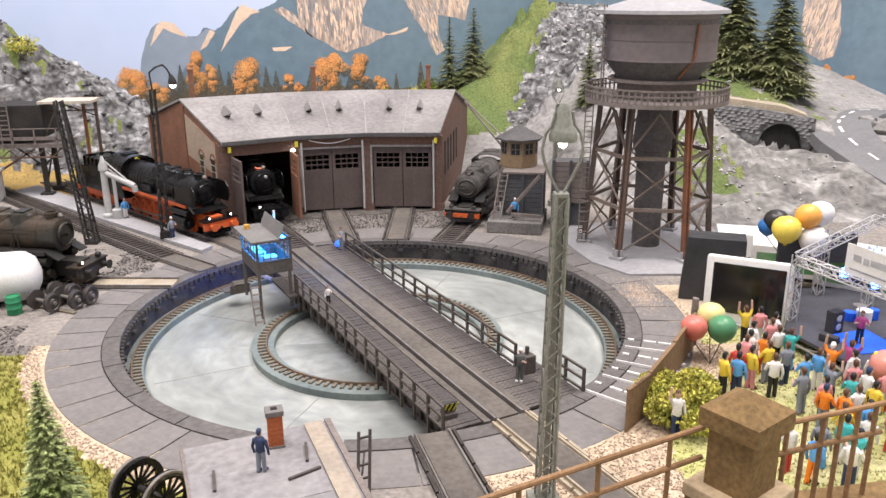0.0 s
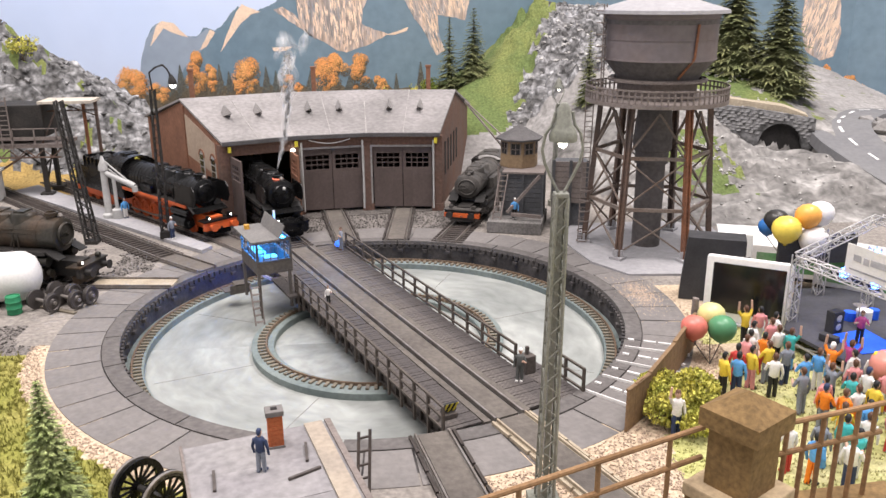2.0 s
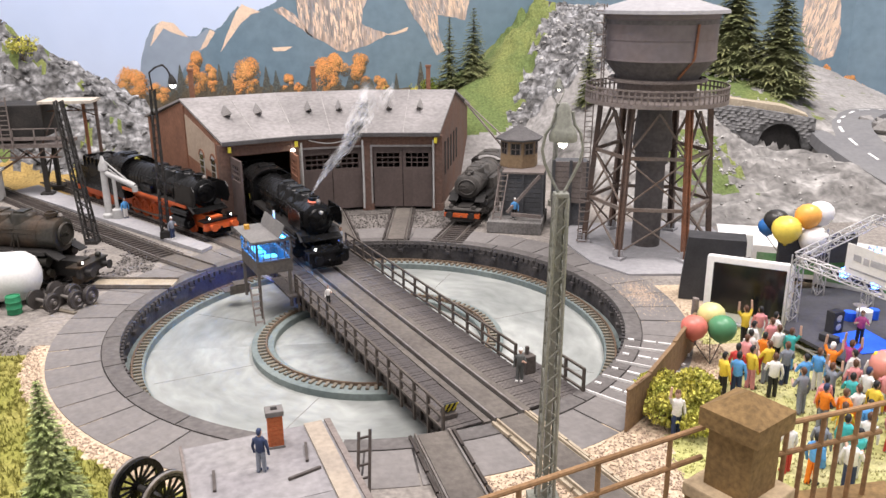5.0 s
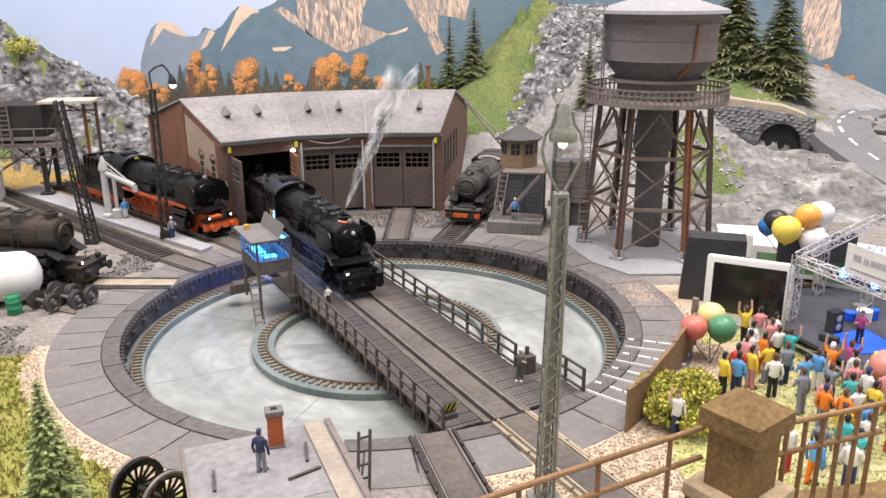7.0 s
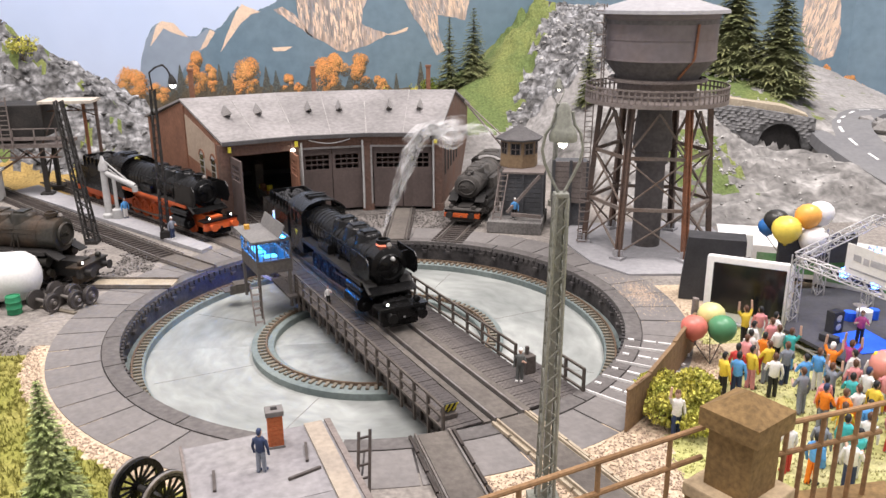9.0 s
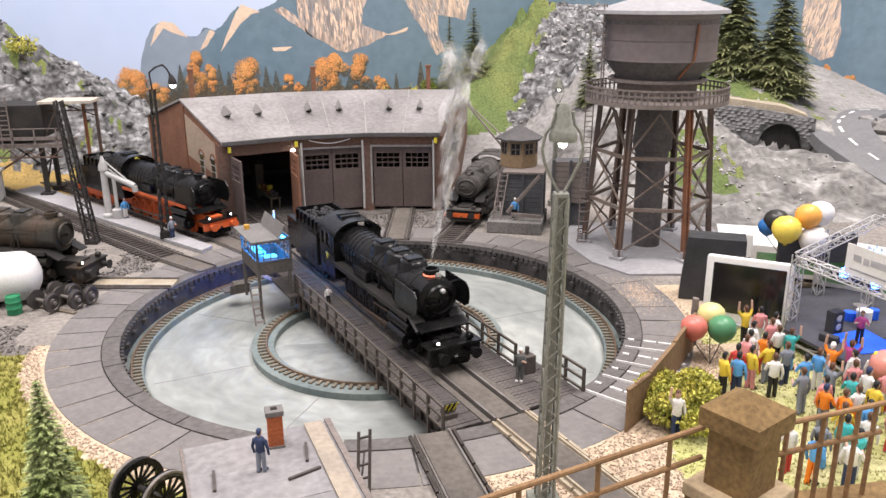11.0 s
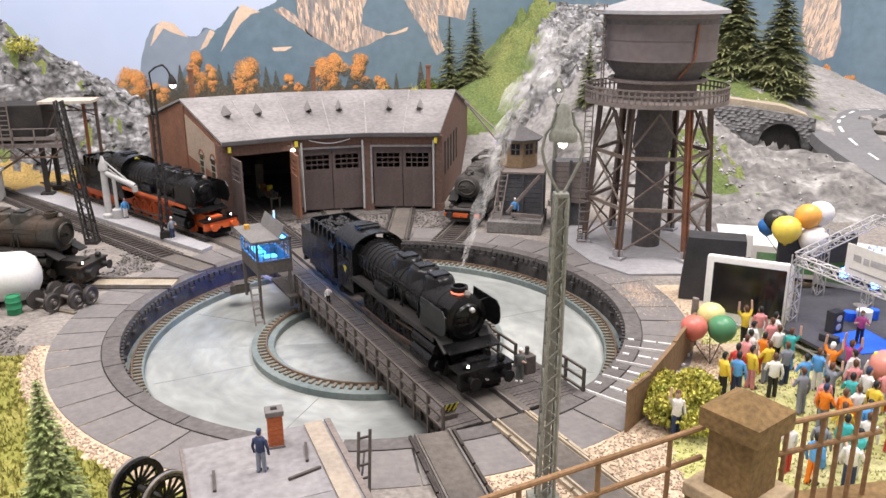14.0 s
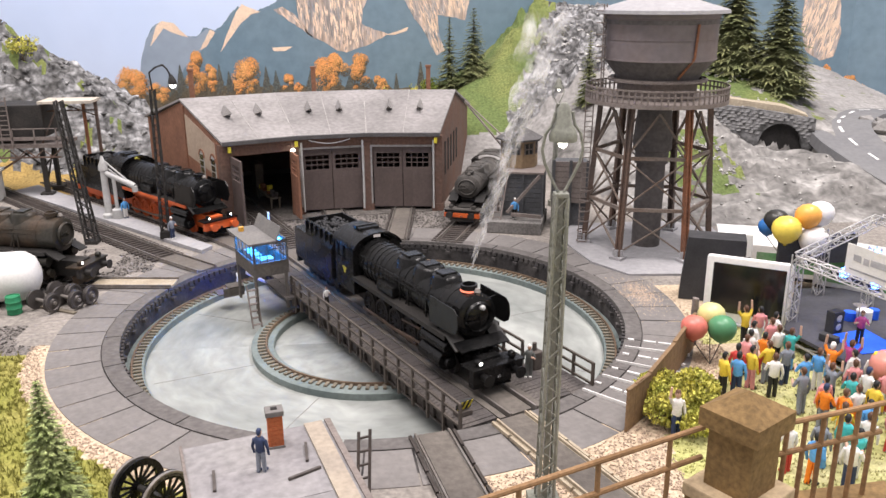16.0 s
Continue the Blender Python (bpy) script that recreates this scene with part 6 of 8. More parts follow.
CROWD = [(21.4, -7.3, YEL, BLK, BRN, (2, 2)), (22.2, -7.3, PNK, WHT, BLK, (0, 0)), (20.7, -9.5, WHT, BLK, BLK, (0, 1)), (22.7, -8.3, WHT, NAV, BLK, (0, 0)), (18.7, -12.2, RED, RED, BLK, (0, 0)), (17.5, -13.2, YEL, BLK, BLK, (0, 1)),
         (18.2, -13.3, BLU, NAV, BLK, (0, 0)), (19.3, -12.6, YEL, PNK, BLK, (0, 0)), (20.4, -12.0, YEL, GRY, BRN, (0, 1)), (21.3, -12.3, GRY, NAV, BRN, (1, 0)), (22.4, -10.6, TEA, BLU, BRN, (2, 0)), (21.5, -13.8, BLU, BLU, BLK, (1, 1)),
         (23.6, -12.6, ORA, BLU, WHT, (2, 2)), (24.8, -12.4, MAG, NAV, BRN, (2, 2)), (23.6, -14.6, PNK, GRY, BRN, (0, 0)), (20.6, -15.4, GRY, GRY, BRN, (0, 1)), (20.8, -17.0, ORA, GRY, NAV, (1, 0)), (21.4, -17.6, ORA, ORA, BRN, (0, 0)),
         (22.7, -16.0, TEA, YEL, BLK, (0, 1)), (23.7, -15.6, WHT, NAV, NAV, (1, 0)), (20.6, -18.9, YEL, RED, BRN, (1, 1)), (21.9, -18.6, BLU, BLU, BLK, (0, 0)), (25.0, -14.0, WHT, BLK, YEL, (2, 0)), (22.8, -19.2, PNK, RED, GRY, (0, 0)),
         (21.6, -21.4, WHT, BLK, TEA, (0, 0)), (20.0, -21.0, TEA, WHT, BLK, (1, 1)), (18.0, -21.2, BLU, ORA, BLK, (0, 0)), (17.4, -20.2, WHT, RED, RED, (0, 1)), (19.4, -21.6, WHT, NAV, BRN, (1, 0)), (20.1, -10.6, WHT, BLK, BLK, (0, 0)), (20.7, -11.0, ORA, RED, BLK, (0, 1)),
         (21.9, -10.0, WHT, BLK, BRN, (0, 0)), (22.0, -9.0, PNK, BLK, BRN, (0, 0)), (20.0, -13.6, WHT, BLK, BRN, (0, 1)), (19.6, -11.2, PNK, BLK, BRN, (1, 0)), (24.2, -13.6, WHT, BLU, BLK, (0, 0)), (22.6, -13.2, BLU, WHT, BRN, (1, 0)), (24.6, -15.8, PNK, WHT, BRN, (2, 0)), (23.2, -17.0, YEL, WHT, BLK, (0, 0)),
         (22.2, -17.2, WHT, ORA, BRN, (1, 1)), (21.2, -16.2, PNK, NAV, BLK, (0, 0)), (24.6, -17.0, WHT, GRY, BLK, (0, 1)), (21.2, -19.8, WHT, NAV, BRN, (0, 0)), (19.0, -20.0, GRY, BLU, BLK, (0, 0)), (23.4, -18.8, WHT, PNK, BRN, (0, 0)), (20.2, -19.8, TEA, WHT, BLK, (1, 0)), (23.9, -17.6, RED, GRY, YEL, (0, 0)), (22.3, -14.9, GRY, NAV, BRN, (2, 2))]
for k, (x, y, top, legs, hair, arms) in enumerate(CROWD):
    figure(x, y, 0, top, legs, hair, arms, 150 + random.uniform(-45, 45), "hand-painted figurine in %s top and %s trousers on the lawn" % (NAMES[top], NAMES[legs]), k)
figure(13.7, -16.9, 0, WHT, NAV, BRN, (2, 0), 10, "figurine with white sleeves waving beside the bush", 60, 2.4, "yard figures")
figure(-4.1, -25.0, 4.47, NAV, GRY, NAV, (0, 0), 160, "workman figurine in blue standing on the flat roof", 61, 1.65, "yard figures")
figure(12.1, 17.9, 1.02, BLU, BLK, WHT, (1, 0), -10, "workman figurine in blue on the coaling stage", 62, 1.9, "yard figures")
figure(-16.9, 17.4, 0.3, GRY, NAV, WHT, (0, 1), 30, "workman figurine beside the lattice lamp", 63, 1.9, "yard figures")
figure(-22.7, 24.6, 0.3, BLU, WHT, NAV, (0, 0), 30, "workman figurine in blue by the water crane", 64, 1.9, "yard figures")
for s, y, c, k in ((-13.7, 2.9, GRY, 65), (12.7, 2.6, (0.09, 0.095, 0.09), 66), (-2.9, -2.3, WHT, 67)):
    ob = figure(0, 0, 0, c, c if k < 67 else BLK, WHT if k == 66 else BRN, (0, 1), 0, "", k, 1.9 if k < 67 else 1.3)
    ob.name, ob.parent, ob.matrix_basis = "crewman_figure", bridge, cp(s, y, 0.03, 40 * (k - 65))
    tagged(ob, "small grey painted figure standing on the bridge")
    for key in ("category", "group"):
        del ob[key]


# ---- concert stage, screen and trucks ----
TRUSS = M("truss_aluminium", (0.55, 0.54, 0.53), 0.4, 0.1, 0.4, 0.05, metal=0.3)
STAGE_GREY = M("stage_floor", (0.07, 0.07, 0.082), 0.7, 0.12, 1.0, 0.1)
SPEAKER_BLACK = M("speaker_dark", (0.045, 0.045, 0.048), 0.7, 0.12, 0.6, 0.1)
SCREEN = M("screen_black", (0.012, 0.012, 0.013), 0.12, 0.1, 2.0, 0.0, spec=0.6)
STAGE_BLUE = M("stage_blue_mat", (0.02, 0.12, 0.75), 0.7, 0.1, 0.6, 0.05)


def truss(p, q, w, parent):
    """A square lattice girder from p to q."""
    p, q = Vector(p), Vector(q)
    d = q - p
    L = d.length
    m = Matrix.Translation(p) @ d.to_track_quat("Z", "Y").to_matrix().to_4x4()
    bm = B()
    h = w / 2
    c = [(-h, -h), (h, -h), (h, h), (-h, h)]
    for x, y in c:
        rod(bm, (x, y, 0), (x, y, L), w * 0.09, 6)
    n = max(2, int(L / w))
    for i in range(n):
        z0, z1 = L * i / n, L * (i + 1) / n
        for k in range(4):
            a, b = c[k], c[(k + 1) % 4]
            if (i + k) % 2:
                a, b = b, a
            rod(bm, (*a, z0), (*b, z1), w * 0.06, 5)
    turned(bm, bm.verts, m)
    return part("truss", bm, TRUSS, parent)


stage = thing("concert_stage", "open-air stage with pale lattice trusses and dark grey floor", "stage", cp(0, 0))
bm = B()
prism(bm, [(23.6, -7.6), (25.4, -14.6), (38, -12), (36, -2), (27.6, -1.2)], 0.85, 1.05)
part("stage_floor", bm, STAGE_GREY, stage)
for x, y in ((23.9, -7.8), (24.6, -10.4), (25.4, -13.8), (27.6, -1.8), (29, -12), (35, -4)):
    bm = B()
    box(bm, x - 0.08, x + 0.08, y - 0.08, y + 0.08, 0, 0.86)
    part("stage_leg", bm, TRUSS, stage)
bm = B()
beam(bm, (23.8, -7.8, 0.15), (24.5, -10.6, 0.8), 0.08)
beam(bm, (24.5, -10.6, 0.15), (25.3, -13.6, 0.8), 0.08)
beam(bm, (23.7, -7.6, 0.45), (25.3, -14.2, 0.45), 0.1)
part("stage_brace", bm, TRUSS, stage)
for a, b in (((24.6, -6.4, 0), (24.6, -6.4, 5.1)), ((24.6, -6.4, 4.9), (26.7, -13.4, 4.9)), ((24.6, -6.4, 5.0), (31.5, -3.0, 6.2)), ((28.5, -2.4, 1.0), (28.5, -2.4, 5.4)), ((30.2, -5.0, 1.05), (30.2, -5.0, 5.0)), ((31.5, -3.0, 6.2), (33.5, -12.0, 6.2)), ((26.7, -13.4, 0), (26.7, -13.4, 5.0))):
    truss(a, b, 0.5, stage)
bm = B()
vs = box(bm, 0, 3.6, -0.03, 0.03, 0, 1.7)
banner = part("banner", bm, WHITE, stage, "white banner with grey lettering bars", at=cp(25.55, -9.5, 5.15, -73.5))
for k, (x0, x1, z) in enumerate(((0.5, 1.0, 0.85), (1.15, 1.5, 0.8), (1.6, 2.6, 0.85), (0.3, 3.0, 0.3))):
    bm = B()
    box(bm, x0, x1, -0.05, -0.035, z, z + (0.35 if k < 3 else 0.1))
    part("lettering_bar", bm, M("lettering_grey", (0.4, 0.4, 0.42), 0.6, 0.1, 0.3, 0), banner)
bm = B()
prism(bm, [(25.6, -8.8), (26.1, -11.4), (28.6, -11.0), (28.2, -8.2)], 1.06, 1.1)
part("stage_mat", bm, STAGE_BLUE, stage, "blue stage mat")
bm = B()
box(bm, 25.8, 31, -1.9, -1.6, 3.0, 4.9)
part("stage_curtain", bm, SPEAKER_BLACK, stage)
for x, y, z in ((26.4, -8.2, 4.4), (26.9, -10.4, 4.5), (30.3, -5.1, 4.4)):
    bm = B()
    lathe(bm, [(0.02, 0), (0.22, 0.02), (0.26, 0.3), (0.15, 0.5)], 14, Matrix.Translation((x, y, z)))
    part("spotlight", bm, glow("spot_blue_glow", (0.04, 0.16, 1.0), 25.0), stage, "blue glowing spotlight")
bm = B()
for s in (-1, 1):
    box(bm, s * 0.35 - 0.3, s * 0.35 + 0.3, -0.25, 0.25, 4.45, 4.8)
box(bm, -1.5, 1.5, -0.2, 0.2, 4.0, 4.4)
part("light_bar", bm, SPEAKER_BLACK, stage, at=cp(27.0, -8.4, 0, -70))


def speaker_box(x, y, z, w, d, h, rz, label, cone=True):
    t = thing("loudspeaker", label, "loudspeaker", cp(x, y, z, rz), "stage loudspeakers")
    bm = B()
    box(bm, -w / 2, w / 2, -d / 2, d / 2, 0, h, bevel=0.05)
    part("cabinet", bm, SPEAKER_BLACK, t)
    for k in range(2 if cone else 0):
        bm = B()
        lathe(bm, [(0.01, 0.02), (w * 0.16, 0.05), (w * 0.34, -0.03), (w * 0.4, -0.03)], 16, Matrix.Translation((0, -d / 2, h * (0.3 + 0.4 * k))) @ Matrix.Rotation(radians(90), 4, "X"))
        part("cone", bm, GREYWHITE, t)
    return t


speaker_box(26.2, -8.3, 1.07, 0.8, 0.6, 1.3, 200 - 180, "small black stage loudspeaker with grey cones")
speaker_box(29.2, -9.6, 1.11, 0.8, 0.6, 1.2, 20, "small black stage loudspeaker with grey cones")
speaker_box(25.2, -9.6, 1.07, 1.0, 0.5, 0.4, -60, "low black wedge monitor on the stage edge", False)
figure(26.7, -10.0, 1.12, MAG, BLK, BRN, (1, 1), 150 + 180, "singer figurine in bright shirt on the stage", 70, 1.95, "stage figures")
drums = thing("drum_kit", "small blue and white drum kit on the stage", "drum kit", cp(28.8, -7.0, 1.07))
for x, y, r, h in ((0, 0, 0.45, 0.7), (0.8, 0.3, 0.3, 0.6), (-0.7, 0.3, 0.35, 0.5)):
    bm = B()
    rod(bm, (x, y, 0), (x, y, h), r, 18)
    part("drum", bm, STAGE_BLUE if x else WHITE, drums, smooth=True)
bm = B()
rod(bm, (-0.6, -0.4, 0), (-0.6, -0.4, 1.2), 0.03, 6)
lathe(bm, [(0.02, 0.04), (0.4, 0)], 18, Matrix.Translation((-0.6, -0.4, 1.2)))
part("cymbal", bm, STEEL, drums)

tv = thing("video_screen", "large event screen with rounded white frame and black glossy panel", "screen", cp(20.55, -3.1, 0, -31.5))
W_TV, H_TV = 5.0, 4.35
bm = B()
box(bm, 0, W_TV, -0.25, 0.25, 0.05, H_TV, bevel=0.22)
part("screen_frame", bm, WHITE, tv, smooth=True)
bm = B()
box(bm, 0.45, W_TV - 0.35, -0.29, -0.24, 0.75, H_TV - 0.42)
part("screen_panel", bm, SCREEN, tv, "black glossy panel")
bm = B()
box(bm, 0.3, W_TV - 0.3, -0.5, 0.7, 0, 0.12)
part("screen_foot", bm, GREYWHITE, tv)
bigbox = thing("loudspeaker_tower", "tall dark grey tapering loudspeaker box behind the screen", "loudspeaker", cp(22.6, 0.5, 0, -22))
bm = B()
prism(bm, [(-2.1, 0), (2.0, 0), (1.9, 4.35), (-1.75, 4.35)], -0.9, 0.9, 0, Matrix.Rotation(radians(90), 4, "X"))
part("cabinet", bm, SPEAKER_BLACK, bigbox)


def truck(x, y, rz, body, label, L=7.0, h=3.3, stripe=None):
    t = thing("truck", label, "truck", cp(x, y, 0, rz), "parked trucks")
    bm = B()
    box(bm, 0, L, -1.3, 1.3, 0.95, h, bevel=0.06)
    bx = part("box_body", bm, body, t)
    bm = B()
    prism(bm, [(-2.0, 0.6), (0, 0.6), (0, 2.9), (-1.6, 2.9), (-2.0, 1.8)], -1.2, 1.2, 0, Matrix.Rotation(radians(90), 4, "X"))
    cabp = part("truck_cab", bm, body, t)
    bm = B()
    prism(bm, [(-2.02, 1.85), (-1.64, 2.75), (-1.6, 2.75), (-1.98, 1.85)], -1.0, 1.0, 0, Matrix.Rotation(radians(90), 4, "X"))
    part("windscreen", bm, WINDOW_DARK, cabp)
    bm = B()
    box(bm, -1.9, L, -0.6, 0.6, 0.5, 0.95)
    part("chassis", bm, SPEAKER_BLACK, t)
    for wx in (-1.0, L - 1.0, L - 2.2):
        for s in (-1, 1):
            bm = B()
            rod(bm, (wx, s * 1.0, 0.5), (wx, s * 1.28, 0.5), 0.5, 20)
            wh = part("wheel", bm, SPEAKER_BLACK, t)
            bm = B()
            rod(bm, (wx, s * 1.27, 0.5), (wx, s * 1.3, 0.5), 0.24, 14)
            part("rim", bm, GREYWHITE, wh)
    if stripe:
        for s in (-1, 1):
            bm = B()
            box(bm, 0.3, L - 0.3, s * 1.31 - 0.006, s * 1.31 + 0.006, 1.3, h - 0.5)
            part("side_panel", bm, stripe, bx, "green printed side panel")
    return t


GREEN_PANEL = M("green_panel", (0.1, 0.24, 0.1), 0.5, 0.25, 1.2, 0.0, col2=(0.22, 0.32, 0.2))
truck(32.5, 0.6, 155, WHITE, "white box truck with green side panels behind the stage", 6.5, 3.1, GREEN_PANEL)
truck(31.5, 5.6, 160, WHITE, "white box truck parked behind the loudspeaker", 6.0, 2.7)
truck(34.5, -3.5, 135, GREYWHITE, "pale truck with green panel beside the stage", 6.0, 3.6, GREEN_PANEL)


def balloon(x, y, z, r, col, label, base):
    t = thing("balloon", label, "balloon", cp(x, y, z), "balloons")
    bm = B()
    lathe(bm, [(0.001, -1.12), (0.12, -1.08), (0.06, -1.02), (0.4, -0.85), (0.8, -0.5), (0.97, -0.1), (1.0, 0.2), (0.9, 0.55), (0.6, 0.85), (0.25, 0.98), (0.001, 1.0)], 24, Matrix.Scale(r, 4))
    part("skin", bm, M("balloon_paint", col, 0.35, 0.06, 0.8, 0.02, spec=0.4), t, smooth=True)
    bm = B()
    rod(bm, (0, 0, -r), (base[0] - x, base[1] - y, base[2] - z), 0.03, 5)
    part("string", bm, GIRDER, t)


b1, b2, b3 = (26.6, -1.5, 2.9), (18.4, -9.6, 0), (25.4, -13.8, 0.5)
balloon(26.06, -2.0, 5.33, 0.92, (0.85, 0.66, 0.1), "yellow balloon above the trucks", b1)
balloon(27.45, -1.9, 6.15, 0.82, (0.85, 0.4, 0.08), "orange balloon above the trucks", b1)
balloon(28.41, -1.6, 6.2, 0.85, (0.8, 0.78, 0.77), "white balloon above the trucks", b1)
balloon(27.84, -2.2, 4.63, 0.92, (0.8, 0.78, 0.77), "white balloon above the trucks", b1)
balloon(25.9, -0.9, 5.6, 0.8, (0.03, 0.028, 0.025), "black balloon above the trucks", b1)
balloon(25.5, -0.6, 5.15, 0.6, (0.03, 0.16, 0.45), "blue balloon above the trucks", b1)
balloon(17.55, -9.0, 1.95, 0.74, (0.62, 0.17, 0.13), "red balloon over the fence end", b2)
balloon(19.08, -9.2, 1.9, 0.8, (0.08, 0.25, 0.12), "green balloon over the fence end", b2)
balloon(18.84, -8.2, 2.3, 0.78, (0.75, 0.7, 0.3), "pale yellow balloon over the fence end", b2)
balloon(25.6, -14.3, 1.7, 0.9, (0.7, 0.28, 0.22), "pink-red balloon at the stage front", b3)

# ---- board fence by the rim ----
FENCE = M("fence_brown", (0.22, 0.14, 0.075), 0.8, 0.2, 0.6, 0.25, col2=(0.15, 0.1, 0.06))
fence = thing("board_fence", "brown board fence along the turntable rim", "fence", cp(0, 0))
line = [Vector((11.5, -16.3, 0)), Vector((13.1, -14.6, 0)), Vector((15.6, -11.2, 0)), Vector((18.3, -7.3, 0))]
for a, b in zip(line, line[1:]):
    n = max(1, round((b - a).length / 0.7))
    for i in range(n):
        p, q = a + (b - a) * i / n, a + (b - a) * (i + 0.97) / n
        bm = B()
        h = 2.25 - 0.25 * (p.x - 11.5) / 7
        ang = math.degrees(math.atan2(q.y - p.y, q.x - p.x))
        box(bm, 0, (q - p).length, -0.06, 0.06, 0, h + 0.04 * (i % 2))
        part("board", bm, FENCE, fence, at=cp(p.x, p.y, 0, ang))
    bm = B()
    beam(bm, a + Vector((0, 0, 2.2)), b + Vector((0, 0, 2.12)), 0.2, 0.1)
    part("fence_cap", bm, FENCE, fence)
pole = thing("fence_post", "rough wooden post at the fence end", "post", cp(18.4, -6.9))
bm = B()
rod(bm, (0, 0, 0), (0, 0, 2.9), 0.28, 8, 0.2)
bumpy(bm, 0.05, 0.4)
part("trunk", bm, WEATHERED, pole)

# ---- lamps and masts ----
LAMP_GREEN = M("lamp_post_grey_green", (0.2, 0.205, 0.17), 0.6, 0.2, 0.5, 0.1, col2=(0.28, 0.28, 0.25))


def lattice(p, q, w0, w1, parent, mat, name="mast", panels=16, chord=0.16):
    p, q = Vector(p), Vector(q)
    bm = B()
    c = [(-1, -1), (1, -1), (1, 1), (-1, 1)]

    def at(k, f):
        w = (w0 + (w1 - w0) * f) / 2
        return p + (q - p) * f + Vector((c[k % 4][0] * w, c[k % 4][1] * w, 0))

    for k in range(4):
        beam(bm, at(k, 0), at(k, 1), chord * w0, chord * w0)
    for i in range(panels):
        for k in range(4):
            a, b = (k, k + 1) if (i + k) % 2 else (k + 1, k)
            beam(bm, at(a, i / panels), at(b, (i + 1) / panels), chord * 0.7 * w0, chord * 0.35 * w0)
    return part(name, bm, mat, parent)


def curve_rod(bm, pts, r, seg=7):
    for a, b in zip(pts, pts[1:]):
        rod(bm, a, b, r, seg)


def harp_lamp(x, y, h, k, label, mat, w0, w1, lit=1.0):
    """A lattice post whose lamp bell hangs between two bowed arms."""
    t = thing("yard_lamp", label, "lamp", cp(x, y), "yard lamps")
    bm = B()
    box(bm, -w0, w0, -w0, w0, -0.02, 0.5)
    part("foot", bm, mat, t)
    lattice((0, 0, 0.4), (0.2 * k, 0, h), w0, w1, t, mat, panels=26)
    bm = B()
    beam(bm, (0, 0, 0.4), (0.2 * k, 0, h), w1 * 0.45, w1 * 0.45)
    part("core", bm, mat, t)
    bm = B()
    box(bm, 0.2 * k - w1 * 0.6, 0.2 * k + w1 * 0.6, -w1 * 0.6, w1 * 0.6, h - 0.02, h + 0.14 * k, bevel=0.03)
    part("collar", bm, mat, t)
    for s in (-1, 1):
        bm = B()
        pts = [(0.2 * k + s * a * k, 0, h + b * k) for a, b in ((0.08, 0.1), (0.34, 0.6), (0.62, 1.2), (0.73, 1.7), (0.62, 2.25), (0.4, 2.55), (0.3, 3.0))]
        curve_rod(bm, pts, 0.055 * k)
        part("harp_arm", bm, mat, t)
    bm = B()
    lathe(bm, [(0.48, 1.98), (0.5, 2.15), (0.42, 2.4), (0.28, 2.62), (0.24, 3.1), (0.12, 3.3), (0.02, 3.32)], 24, Matrix.Translation((0.2 * k, 0, h)) @ Matrix.Scale(k, 4))
    part("bell_shade", bm, mat, t, smooth=True)
    bm = B()
    lathe(bm, [(0.01, 1.72), (0.13, 1.78), (0.18, 1.92), (0.15, 2.1)], 16, Matrix.Translation((0.2 * k, 0, h)) @ Matrix.Scale(k, 4))
    part("bulb", bm, LAMP_GLOW, t, "bright white bulb", smooth=True)
    return t


harp_lamp(6.43, -21.77, 13.0, 1.0, "tall grey-green lattice lamp post and hanging bell lamp", LAMP_GREEN, 0.62, 0.42)
harp_lamp(17.3, 26.0, 9.7, 0.75, "slim grey lattice lamp post behind the coaling stage", LAMP_GREEN, 0.4, 0.3)
lamp2 = thing("yard_lamp", "dark lattice lamp post with bowed arm on the platform", "lamp", cp(-17.6, 18.0), "yard lamps")
lattice((0, 0, 0.3), (0.2, 0, 12.6), 0.62, 0.34, lamp2, LOCO_GREY, panels=24)
bm = B()
box(bm, -0.4, 0.4, -0.4, 0.4, 0.2, 0.8)
part("foot", bm, LOCO_GREY, lamp2)
bm = B()
curve_rod(bm, [(0.2, 0, 12.5), (0.1, 0, 13.9), (0.6, 0, 14.3), (1.2, 0, 14.5), (1.5, 0, 14.2), (1.75, 0, 13.6)], 0.07)
part("arm", bm, LOCO_GREY, lamp2)
bm = B()
lathe(bm, [(0.34, -0.35), (0.3, 0), (0.12, 0.3), (0.05, 0.45)], 16, Matrix.Translation((1.85, 0, 13.3)))
part("shade", bm, LOCO_GREY, lamp2, smooth=True)
bm = B()
lathe(bm, [(0.01, -0.65), (0.2, -0.55), (0.26, -0.3), (0.15, -0.1)], 16, Matrix.Translation((1.85, 0, 13.3)))
part("bulb", bm, LAMP_GLOW, lamp2, "bright white bulb", smooth=True)
mast = thing("lattice_mast", "dark rusty lattice mast beside the tracks", "mast", cp(-23.6, 17.9))
lattice((0, 0, 0), (-1.55, 1.1, 11.7), 0.85, 0.5, mast, LOCO_GREY, panels=22)
bm = B()
box(bm, -0.5, 0.5, -0.5, 0.5, -0.02, 0.25)
part("foot", bm, LOCO_GREY, mast)

